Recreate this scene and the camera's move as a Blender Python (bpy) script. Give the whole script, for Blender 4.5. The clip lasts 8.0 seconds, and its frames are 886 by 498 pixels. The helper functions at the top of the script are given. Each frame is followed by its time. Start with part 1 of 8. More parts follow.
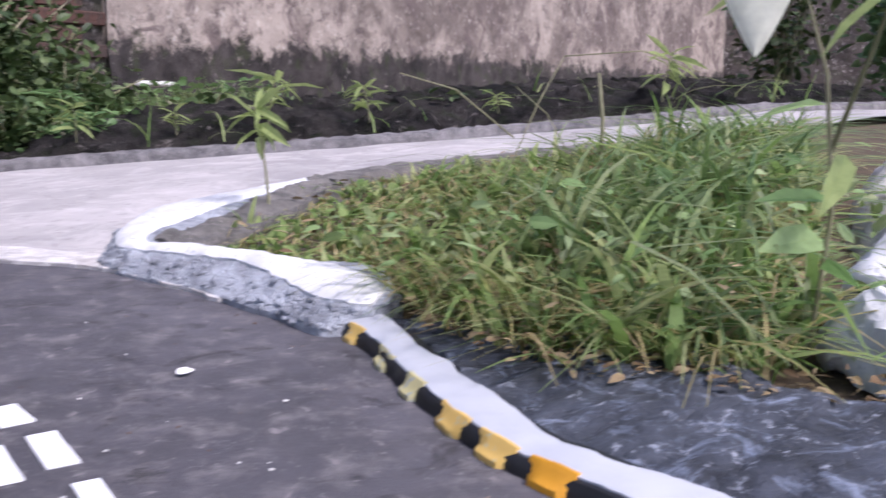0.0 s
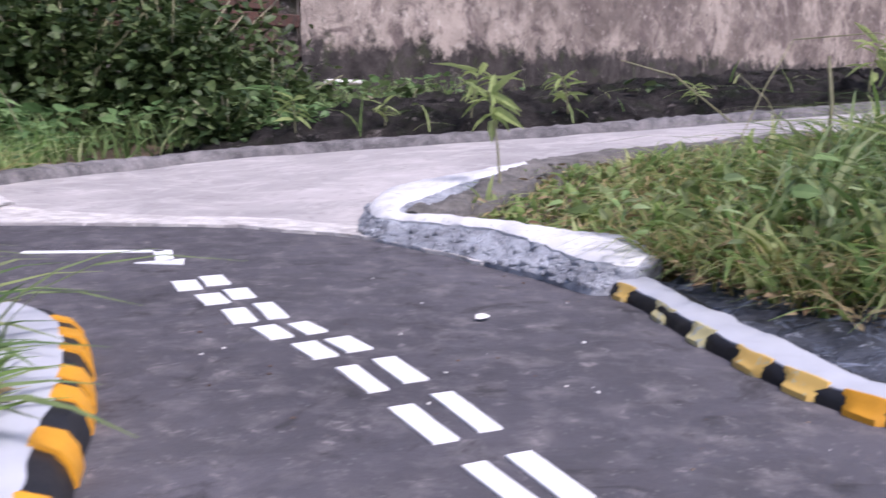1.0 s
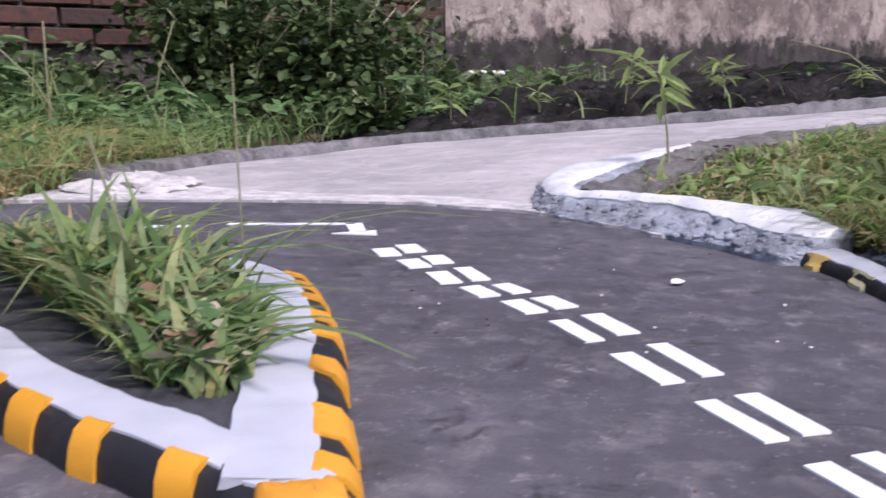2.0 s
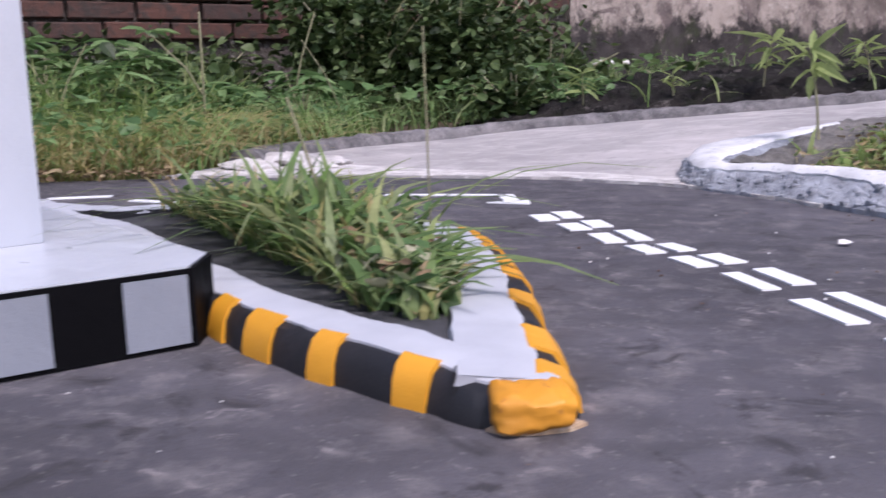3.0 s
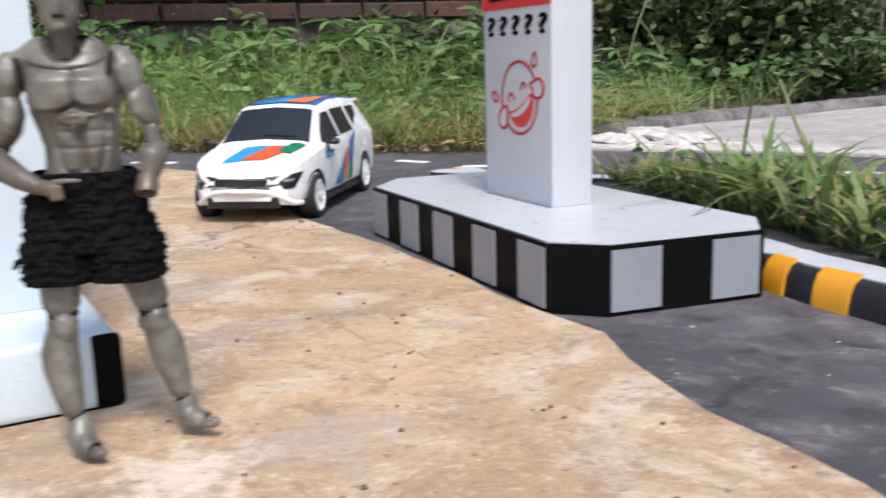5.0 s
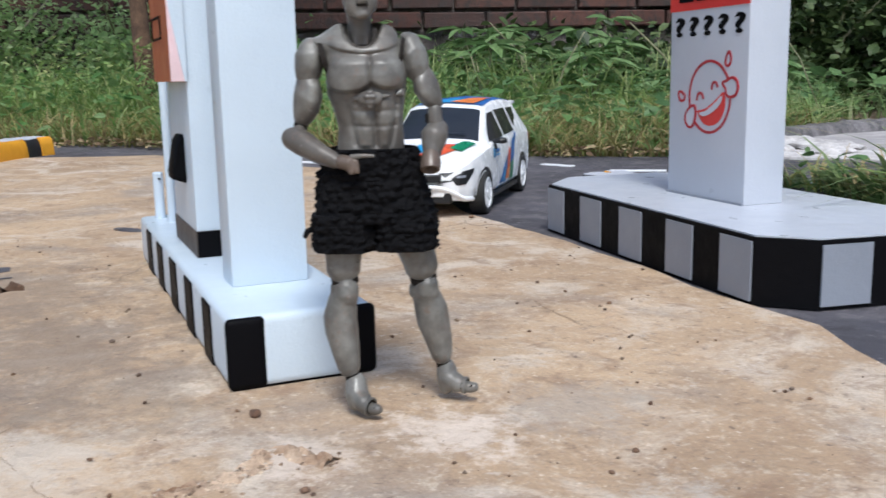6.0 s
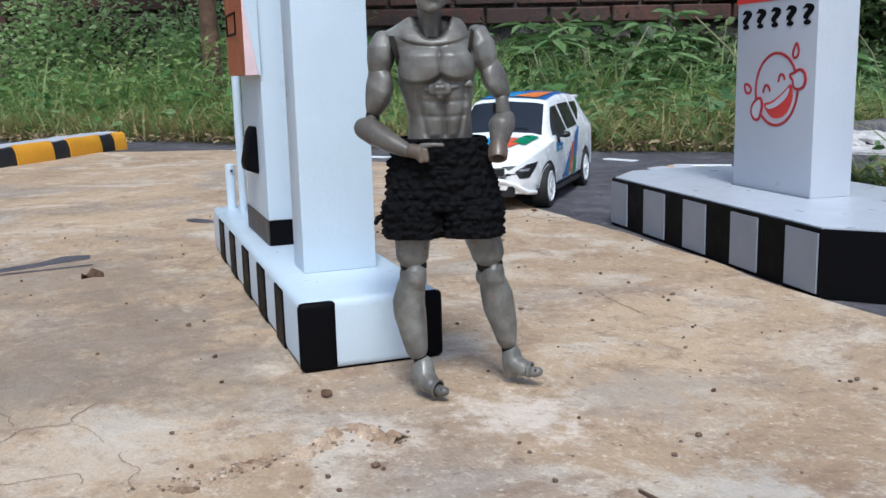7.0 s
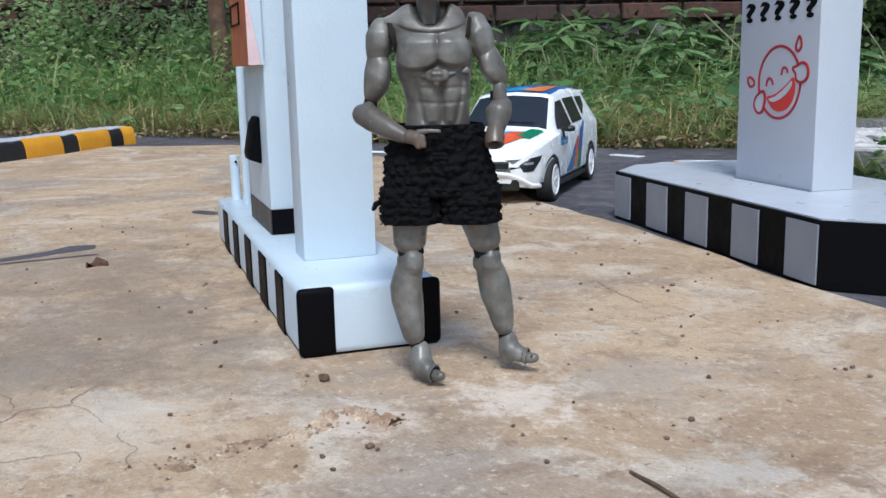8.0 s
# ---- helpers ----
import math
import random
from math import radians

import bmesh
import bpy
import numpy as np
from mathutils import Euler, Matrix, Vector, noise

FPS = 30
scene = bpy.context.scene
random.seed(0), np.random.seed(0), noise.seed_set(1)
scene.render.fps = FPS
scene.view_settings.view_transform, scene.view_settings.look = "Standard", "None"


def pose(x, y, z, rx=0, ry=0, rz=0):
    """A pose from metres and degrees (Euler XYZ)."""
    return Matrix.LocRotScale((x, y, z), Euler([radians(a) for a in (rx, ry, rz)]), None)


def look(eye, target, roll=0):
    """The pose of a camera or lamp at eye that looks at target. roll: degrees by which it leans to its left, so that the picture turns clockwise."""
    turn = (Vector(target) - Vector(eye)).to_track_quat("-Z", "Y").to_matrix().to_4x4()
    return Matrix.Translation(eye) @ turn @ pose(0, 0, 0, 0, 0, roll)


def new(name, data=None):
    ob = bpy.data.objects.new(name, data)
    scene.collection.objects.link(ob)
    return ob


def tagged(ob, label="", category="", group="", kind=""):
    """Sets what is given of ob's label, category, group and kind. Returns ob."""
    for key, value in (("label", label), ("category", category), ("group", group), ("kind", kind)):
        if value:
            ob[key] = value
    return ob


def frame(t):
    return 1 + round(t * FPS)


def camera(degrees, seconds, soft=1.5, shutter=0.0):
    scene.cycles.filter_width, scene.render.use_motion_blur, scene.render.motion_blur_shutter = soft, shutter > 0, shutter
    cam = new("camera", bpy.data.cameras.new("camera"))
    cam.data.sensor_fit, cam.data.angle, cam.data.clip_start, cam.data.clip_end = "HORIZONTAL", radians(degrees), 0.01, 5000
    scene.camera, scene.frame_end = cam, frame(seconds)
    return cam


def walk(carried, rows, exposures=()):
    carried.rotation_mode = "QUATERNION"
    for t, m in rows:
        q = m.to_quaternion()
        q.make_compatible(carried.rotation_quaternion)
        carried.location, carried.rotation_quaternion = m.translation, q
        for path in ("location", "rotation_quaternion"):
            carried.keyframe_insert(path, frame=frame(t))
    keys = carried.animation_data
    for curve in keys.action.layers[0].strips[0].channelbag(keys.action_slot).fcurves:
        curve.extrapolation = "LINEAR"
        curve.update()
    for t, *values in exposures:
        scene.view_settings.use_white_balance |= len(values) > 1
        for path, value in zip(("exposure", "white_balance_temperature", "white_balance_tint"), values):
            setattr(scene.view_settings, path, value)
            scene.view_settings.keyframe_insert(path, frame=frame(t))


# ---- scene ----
cam = camera(50.4, 8.0, shutter=0.45)
PATH = [
    (0, (0.009, -0.022, 0.161), (-0.312, 1.923, -0.174), 0.5),
    (0.5, (-0.022, -0.06, 0.157), (-0.508, 1.85, -0.181), 0.4),
    (1, (-0.053, -0.093, 0.144), (-0.697, 1.771, -0.192), -0.0),
    (1.5, (-0.072, -0.122, 0.141), (-0.852, 1.687, -0.206), -0.4),
    (3, (-0.096, -0.189, 0.113), (-1.2, 1.441, -0.239), -1.4),
    (3.2, (-0.103, -0.204, 0.116), (-1.246, 1.398, -0.245), -1.4),
    (3.5, (-0.115, -0.232, 0.119), (-1.309, 1.329, -0.249), -0.8),
    (4, (-0.127, -0.263, 0.119), (-1.432, 1.205, -0.255), -1.1),
    (4.2, (-0.134, -0.277, 0.123), (-1.476, 1.154, -0.263), -1.3),
    (4.5, (-0.141, -0.304, 0.123), (-1.543, 1.072, -0.259), -0.8),
    (5, (-0.16, -0.345, 0.124), (-1.655, 0.924, -0.268), -1.7),
    (5.2, (-0.163, -0.359, 0.125), (-1.696, 0.864, -0.27), -1.8),
    (6.3, (-0.18, -0.406, 0.116), (-1.834, 0.658, -0.245), -1.3),
    (6.5, (-0.177, -0.407, 0.117), (-1.848, 0.629, -0.248), -1.5),
    (6.8, (-0.173, -0.408, 0.116), (-1.86, 0.602, -0.249), -1.5),
    (7, (-0.171, -0.407, 0.116), (-1.866, 0.587, -0.253), -1.5),
    (7.5, (-0.168, -0.406, 0.114), (-1.871, 0.576, -0.255), -1.4),
    (8, (-0.166, -0.405, 0.112), (-1.871, 0.572, -0.26), -1.3),
]
EXPOSURES = [(0.0, 0.90, 6000, 22), (1.5, 0.74, 6050, 24), (3.0, 0.6, 6050, 23), (4.0, 0.75, 6320, 14), (5.2, 0.75, 6420, 10), (6.3, 0.44, 5740, 6), (8.0, 0.40, 5620, 4)]
walk(cam, [(t, look(eye, target, roll)) for t, eye, target, roll in PATH], EXPOSURES)

# ---- light: open shade under a bright hazy sky ----
SUN_ELEVATION, SUN_ROTATION = 55.0, 118.0
world = bpy.data.worlds.new("sky")
scene.world = world
world.use_nodes = True
wn, wl = world.node_tree.nodes, world.node_tree.links
sky = wn.new("ShaderNodeTexSky")
sky.sky_type, sky.sun_disc = "NISHITA", False
sky.sun_elevation, sky.sun_rotation = radians(SUN_ELEVATION), radians(SUN_ROTATION)
sky.air_density, sky.dust_density, sky.ozone_density = 1.0, 3.0, 1.0
wl.new(sky.outputs["Color"], wn["Background"].inputs["Color"])
wn["Background"].inputs["Strength"].default_value = 0.115
sun_data = bpy.data.lights.new("sun", "SUN")
sun_data.energy, sun_data.angle, sun_data.color = 2.1, radians(16), (1.0, 0.95, 0.88)
sun = new("sun", sun_data)
az = radians(SUN_ROTATION)
sun_from = Vector((math.sin(az) * math.cos(radians(SUN_ELEVATION)), math.cos(az) * math.cos(radians(SUN_ELEVATION)), math.sin(radians(SUN_ELEVATION))))
sun.matrix_world = look(sun_from * 5, (0, 0, 0))


# ---- materials ----
def rgb(c, k=1.0):
    return (c[0] * k, c[1] * k, c[2] * k, 1.0)


class Mat:
    """A principled material with helpers for layered noise."""

    def __init__(self, name, rough=0.8, metal=0.0, spec=0.5):
        self.m = bpy.data.materials.new(name)
        self.m.use_nodes = True
        self.n, self.l = self.m.node_tree.nodes, self.m.node_tree.links
        self.b = self.n["Principled BSDF"]
        self.b.inputs["Roughness"].default_value = rough
        self.b.inputs["Metallic"].default_value = metal
        self.b.inputs["Specular IOR Level"].default_value = spec
        self.geo = self.n.new("ShaderNodeNewGeometry")
        self.pos = self.geo.outputs["Position"]
        self.relief = None

    def noise(self, scale, detail=4, rough=0.55, warp=0.0):
        t = self.n.new("ShaderNodeTexNoise")
        t.inputs["Scale"].default_value, t.inputs["Detail"].default_value, t.inputs["Roughness"].default_value = scale, detail, rough
        t.inputs["Distortion"].default_value = warp
        self.l.new(self.pos, t.inputs["Vector"])
        return t.outputs["Fac"]

    def cells(self, scale, feature="F1", warp=0.0):
        t = self.n.new("ShaderNodeTexVoronoi")
        t.feature = feature
        t.inputs["Scale"].default_value = scale
        src = self.pos
        if warp:
            w = self.n.new("ShaderNodeTexNoise")
            w.inputs["Scale"].default_value, w.inputs["Detail"].default_value = scale * 1.7, 5
            self.l.new(self.pos, w.inputs["Vector"])
            a = self.n.new("ShaderNodeVectorMath")
            a.operation = "MULTIPLY_ADD"
            a.inputs[1].default_value = (warp, warp, warp)
            self.l.new(w.outputs["Color"], a.inputs[0])
            self.l.new(self.pos, a.inputs[2])
            src = a.outputs[0]
        self.l.new(src, t.inputs["Vector"])
        return t.outputs["Distance"]

    def ramp(self, fac, stops):
        r = self.n.new("ShaderNodeValToRGB")
        while len(r.color_ramp.elements) < len(stops):
            r.color_ramp.elements.new(0.5)
        for e, (p, c) in zip(r.color_ramp.elements, stops):
            e.position = p
            e.color = rgb(c) if isinstance(c, tuple) else (c, c, c, 1)
        self.l.new(fac, r.inputs["Fac"])
        return r.outputs["Color"]

    def mix(self, fac, a, b, mode="MIX"):
        x = self.n.new("ShaderNodeMix")
        x.data_type, x.blend_type = "RGBA", mode
        for v, s in ((fac, x.inputs[0]), (a, x.inputs[6]), (b, x.inputs[7])):
            if isinstance(v, (int, float)):
                s.default_value = v
            elif isinstance(v, tuple):
                s.default_value = rgb(v)
            else:
                self.l.new(v, s)
        return x.outputs[2]

    def per_island(self):
        return self.geo.outputs["Random Per Island"]

    def per_object(self):
        return self.n.new("ShaderNodeObjectInfo").outputs["Random"]

    def base(self, c):
        if isinstance(c, tuple):
            self.b.inputs["Base Color"].default_value = rgb(c)
        else:
            self.l.new(c, self.b.inputs["Base Color"])
        return self

    def rough(self, fac, lo, hi):
        self.l.new(self.ramp(fac, [(0.3, lo), (0.7, hi)]), self.b.inputs["Roughness"])
        return self

    def bump(self, h, strength, depth):
        u = self.n.new("ShaderNodeBump")
        u.inputs["Strength"].default_value, u.inputs["Distance"].default_value = strength, depth
        self.l.new(h, u.inputs["Height"])
        if self.relief:
            self.l.new(self.relief, u.inputs["Normal"])
        self.relief = u.outputs["Normal"]
        self.l.new(self.relief, self.b.inputs["Normal"])
        return self


def paint(name, c, rough=0.45, wear=None, wear_at=0.68, grain=900, tint=0.12, spec=0.5):
    """Painted surface: faint blotches, scuffs that show what is under the paint, fine grain."""
    m = Mat(name, rough, 0.0, spec)
    dark = tuple(v * (1 - tint) for v in c)
    col = m.mix(m.ramp(m.noise(28, 5), [(0.35, 0.0), (0.65, 1.0)]), c, dark)
    if wear:
        col = m.mix(m.ramp(m.noise(150, 7, 0.7), [(wear_at, 0.0), (wear_at + 0.06, 1.0)]), col, wear)
    m.base(col).rough(m.noise(60, 4), rough - 0.08, rough + 0.12)
    return m.bump(m.noise(grain, 3), 0.25, 0.0006).bump(m.noise(120, 4), 0.2, 0.002).m


def make_asphalt():
    m = Mat("asphalt", 0.8)
    c = m.mix(m.ramp(m.noise(4.5, 6, 0.6, 0.4), [(0.35, 0.0), (0.65, 1.0)]), (0.056, 0.052, 0.062), (0.110, 0.103, 0.119))
    c = m.mix(m.ramp(m.noise(16, 6, 0.65, 1.2), [(0.45, 0.0), (0.62, 0.55)]), c, (0.055, 0.052, 0.058))
    c = m.mix(m.ramp(m.noise(38, 7, 0.7), [(0.50, 0.0), (0.68, 0.7)]), c, (0.19, 0.175, 0.18))
    c = m.mix(m.ramp(m.noise(75, 7, 0.75, 0.5), [(0.58, 0.0), (0.66, 0.75)]), c, (0.26, 0.235, 0.24))
    c = m.mix(m.ramp(m.noise(26, 8, 0.72, 0.8), [(0.555, 0.0), (0.64, 0.85)]), c, (0.035, 0.032, 0.035))
    c = m.mix(m.ramp(m.cells(140), [(0.05, 0.55), (0.16, 0.0)]), c, (0.24, 0.23, 0.22))
    c = m.mix(m.ramp(m.noise(900, 2), [(0.45, 0.0), (0.75, 0.35)]), c, (0.03, 0.03, 0.032))
    m.base(c).rough(m.noise(30, 5), 0.62, 0.9)
    m.bump(m.noise(9, 5), 0.35, 0.02).bump(m.noise(420, 4, 0.7), 0.5, 0.0022)
    return m.m


def make_pad():
    m = Mat("pad_concrete", 0.8)
    c = m.mix(m.ramp(m.noise(5, 7, 0.62, 0.5), [(0.33, 0.0), (0.68, 1.0)]), (0.35, 0.240, 0.150), (0.55, 0.395, 0.25))
    c = m.mix(m.ramp(m.noise(14, 9, 0.70, 0.9), [(0.50, 0.0), (0.63, 0.85)]), c, (0.62, 0.53, 0.43))
    c = m.mix(m.ramp(m.noise(9, 7, 0.62, 0.4), [(0.54, 0.0), (0.66, 0.65)]), c, (0.27, 0.23, 0.20))
    c = m.mix(m.ramp(m.noise(33, 8, 0.75, 0.6), [(0.53, 0.0), (0.64, 0.75)]), c, (0.26, 0.165, 0.105))
    c = m.mix(m.ramp(m.noise(85, 7, 0.75), [(0.60, 0.0), (0.68, 0.7)]), c, (0.60, 0.52, 0.44))
    c = m.mix(m.ramp(m.noise(120, 6, 0.75), [(0.56, 0.0), (0.66, 0.7)]), c, (0.20, 0.135, 0.095))
    c = m.mix(m.ramp(m.noise(210, 8, 0.8, 0.3), [(0.54, 0.0), (0.64, 0.65)]), c, (0.66, 0.55, 0.42))
    crack = m.ramp(m.cells(7.5, "DISTANCE_TO_EDGE", 0.10), [(0.004, 1.0), (0.012, 0.0)])
    gate = m.ramp(m.noise(3.1, 2), [(0.52, 0.0), (0.6, 0.8)])
    c = m.mix(m.mix(1.0, crack, gate, "MULTIPLY"), c, (0.15, 0.105, 0.08))
    c = m.mix(m.ramp(m.cells(95, "F1", 0.01), [(0.06, 0.85), (0.12, 0.0)]), c, (0.14, 0.095, 0.07))
    c = m.mix(m.ramp(m.noise(650, 2), [(0.4, 0.0), (0.8, 0.4)]), c, (0.2, 0.16, 0.12))
    c = m.mix(m.ramp(m.cells(170, "F1", 0.006), [(0.05, 0.8), (0.13, 0.0)]), c, (0.70, 0.60, 0.48))
    c = m.mix(m.ramp(m.cells(260, "F1", 0.004), [(0.04, 0.8), (0.09, 0.0)]), c, (0.16, 0.10, 0.07))
    c = m.mix(m.ramp(m.noise(48, 9, 0.8), [(0.57, 0.0), (0.66, 0.6)]), c, (0.64, 0.55, 0.44))
    # lime crust, bare grey skin and a smooth repaired patch
    # the two widest, dark brown patches put a soft shadow into the pad colour
    for at, r, col, amount, size in (((-0.4195, -0.232, 0.0016), 0.030, (0.66, 0.56, 0.47), 0.8, 75), ((-0.431, -0.282, 0.0016), 0.022, (0.62, 0.52, 0.43), 0.75, 80), ((-0.416, -0.184, 0.0016), 0.036, (0.36, 0.31, 0.26), 0.6, 25), ((-0.336, -0.214, 0.0016), 0.022, (0.52, 0.47, 0.41), 0.7, 60), ((-0.47, -0.36, 0.0016), 0.05, (0.56, 0.46, 0.36), 0.5, 50), ((-0.52, -0.31, 0.0016), 0.05, (0.27, 0.215, 0.16), 0.5, 30), ((-0.60, -0.335, 0.0016), 0.13, (0.215, 0.165, 0.125), 0.72, 22), ((-0.76, -0.33, 0.0016), 0.12, (0.23, 0.175, 0.13), 0.65, 26), ((-0.485, -0.350, 0.0016), 0.030, (0.55, 0.48, 0.40), 0.6, 60), ((-0.53, -0.385, 0.0016), 0.05, (0.30, 0.24, 0.18), 0.55, 34)):
        far = m.n.new("ShaderNodeVectorMath")
        far.operation = "DISTANCE"
        far.inputs[1].default_value = at
        m.l.new(m.pos, far.inputs[0])
        edge = m.n.new("ShaderNodeMath")
        edge.operation = "MULTIPLY_ADD"
        edge.inputs[1].default_value, edge.inputs[2].default_value = 0.55 / r, 0.30
        m.l.new(far.outputs["Value"], edge.inputs[0])
        loud = m.n.new("ShaderNodeMath")
        loud.operation = "MULTIPLY"
        loud.inputs[1].default_value = 2.4
        m.l.new(m.noise(size * 1.4, 10, 0.8, 0.1), loud.inputs[0])
        both = m.n.new("ShaderNodeMath")
        both.operation = "SUBTRACT"
        m.l.new(loud.outputs[0], both.inputs[0])
        m.l.new(edge.outputs[0], both.inputs[1])
        c = m.mix(m.ramp(both.outputs[0], [(0.42, 0.0), (0.75, amount)]), c, col)
    m.base(c).rough(m.noise(14, 4), 0.6, 0.88)
    m.bump(m.noise(13, 7, 0.65), 0.45, 0.013).bump(m.noise(110, 6, 0.7), 0.32, 0.003).bump(m.noise(700, 3), 0.35, 0.0008)
    return m.m


def make_ramp_concrete():
    m = Mat("ramp_concrete", 0.85)
    c = m.mix(m.ramp(m.noise(3.2, 6, 0.6, 0.5), [(0.36, 0.0), (0.66, 1.0)]), (0.30, 0.282, 0.284), (0.46, 0.43, 0.428))
    c = m.mix(m.ramp(m.noise(14, 8, 0.7, 0.6), [(0.48, 0.0), (0.70, 0.55)]), c, (0.66, 0.625, 0.615))
    c = m.mix(m.ramp(m.noise(60, 5, 0.7), [(0.56, 0.0), (0.72, 0.6)]), c, (0.17, 0.155, 0.15))
    m.base(c)
    return m.bump(m.noise(25, 7, 0.7), 0.4, 0.008).bump(m.noise(400, 4), 0.4, 0.0015).m


def make_rough_mortar(name, light, dark):
    m = Mat(name, 0.92)
    c = m.mix(m.ramp(m.noise(35, 7, 0.7), [(0.38, 0.0), (0.62, 1.0)]), dark, light)
    c = m.mix(m.ramp(m.cells(160, "F1", 0.004), [(0.06, 0.6), (0.2, 0.0)]), c, tuple(min(1, v * 1.7) for v in light))
    m.base(c)
    return m.bump(m.noise(160, 6, 0.75), 0.7, 0.006).bump(m.noise(800, 3), 0.5, 0.0012).m


def make_bank():
    m = Mat("black_mortar_with_blue_dust", 0.7)
    c = m.mix(m.ramp(m.noise(30, 7, 0.7), [(0.38, 0.0), (0.62, 1.0)]), (0.020, 0.023, 0.032), (0.070, 0.080, 0.108))
    c = m.mix(m.ramp(m.noise(24, 9, 0.72, 1.5), [(0.53, 0.0), (0.66, 0.8)]), c, (0.30, 0.35, 0.47))
    c = m.mix(m.ramp(m.noise(110, 6, 0.75), [(0.57, 0.0), (0.68, 0.8)]), c, (0.42, 0.45, 0.53))
    m.base(c)
    return m.bump(m.noise(60, 7, 0.7), 0.8, 0.01).bump(m.noise(500, 4), 0.5, 0.0015).m


def make_stone():
    m = Mat("brown_pebble", 0.85, 0.0, 0.3)
    c = m.ramp(m.per_object(), [(0.0, (0.10, 0.055, 0.035)), (0.35, (0.22, 0.13, 0.08)), (0.7, (0.13, 0.09, 0.07)), (1.0, (0.36, 0.27, 0.19))])
    c = m.mix(m.ramp(m.noise(700, 4), [(0.45, 0.0), (0.65, 0.6)]), c, (0.06, 0.042, 0.034))
    m.base(c)
    return m.bump(m.noise(900, 5, 0.7), 0.7, 0.001).m


def make_soil():
    m = Mat("soil", 0.95)
    c = m.mix(m.ramp(m.noise(6, 6), [(0.35, 0.0), (0.65, 1.0)]), (0.07, 0.05, 0.034), (0.16, 0.115, 0.075))
    c = m.mix(m.ramp(m.noise(80, 6, 0.7), [(0.5, 0.0), (0.68, 0.7)]), c, (0.23, 0.165, 0.10))
    m.base(c)
    return m.bump(m.noise(60, 7, 0.7), 0.7, 0.02).bump(m.noise(500, 3), 0.4, 0.002).m


def make_plaster():
    """Old plaster, its foot overgrown by black mould and moss up to a torn, uneven edge."""
    m = Mat("old_plaster", 0.92)
    c = m.mix(m.ramp(m.noise(2.2, 7, 0.62, 0.4), [(0.42, 0.0), (0.58, 1.0)]), (0.158, 0.129, 0.117), (0.375, 0.32, 0.285))
    c = m.mix(m.ramp(m.noise(5, 9, 0.72, 0.8), [(0.50, 0.0), (0.60, 0.9)]), c, (0.13, 0.10, 0.098))
    c = m.mix(m.ramp(m.noise(14, 8, 0.72), [(0.54, 0.0), (0.66, 0.8)]), c, (0.085, 0.068, 0.066))
    c = m.mix(m.ramp(m.noise(19, 7, 0.7), [(0.56, 0.0), (0.7, 0.8)]), c, (0.50, 0.45, 0.41))
    mould = m.mix(m.ramp(m.noise(6, 8, 0.7, 0.5), [(0.38, 0.0), (0.62, 1.0)]), (0.012, 0.010, 0.010), (0.060, 0.051, 0.050))
    mould = m.mix(m.ramp(m.noise(15, 9, 0.75, 0.4), [(0.60, 0.0), (0.67, 0.9)]), mould, (0.30, 0.27, 0.25))
    mould = m.mix(m.ramp(m.noise(11, 6), [(0.54, 0.0), (0.66, 0.8)]), mould, (0.03, 0.038, 0.016))
    split = m.n.new("ShaderNodeSeparateXYZ")
    m.l.new(m.pos, split.inputs[0])
    torn = m.n.new("ShaderNodeMath")
    torn.operation = "MULTIPLY_ADD"
    torn.inputs[1].default_value = 0.62
    m.l.new(m.noise(6.5, 12, 0.76, 0.3), torn.inputs[0])
    m.l.new(split.outputs["Z"], torn.inputs[2])
    c = m.mix(m.ramp(torn.outputs[0], [(0.625, 1.0), (0.645, 0.75), (0.69, 0.0)]), c, mould)
    m.base(c)
    return m.bump(m.noise(12, 8, 0.7), 0.6, 0.03).bump(m.noise(120, 5), 0.4, 0.004).m


def make_dark_wall():
    m = Mat("mossy_wall_foot", 0.95)
    c = m.mix(m.ramp(m.noise(5, 7, 0.65, 0.5), [(0.35, 0.0), (0.65, 1.0)]), (0.042, 0.036, 0.034), (0.15, 0.125, 0.115))
    c = m.mix(m.ramp(m.noise(21, 8, 0.72), [(0.56, 0.0), (0.64, 0.9)]), c, (0.46, 0.42, 0.40))
    c = m.mix(m.ramp(m.noise(13, 5), [(0.5, 0.0), (0.7, 0.5)]), c, (0.05, 0.06, 0.03))
    m.base(c)
    return m.bump(m.noise(18, 8, 0.7), 0.8, 0.04).bump(m.noise(150, 5), 0.5, 0.005).m


def make_rubble():
    m = Mat("dark_mossy_rubble", 0.97, 0.0, 0.2)
    c = m.mix(m.ramp(m.noise(9, 8, 0.7, 0.6), [(0.40, 0.0), (0.60, 1.0)]), (0.011, 0.010, 0.010), (0.060, 0.052, 0.050))
    c = m.mix(m.ramp(m.noise(30, 8, 0.75, 0.5), [(0.58, 0.0), (0.66, 0.9)]), c, (0.25, 0.22, 0.21))
    c = m.mix(m.ramp(m.noise(17, 6), [(0.52, 0.0), (0.66, 0.7)]), c, (0.022, 0.032, 0.012))
    m.base(c)
    return m.bump(m.noise(22, 9, 0.75), 1.0, 0.05).bump(m.noise(150, 5), 0.6, 0.006).m


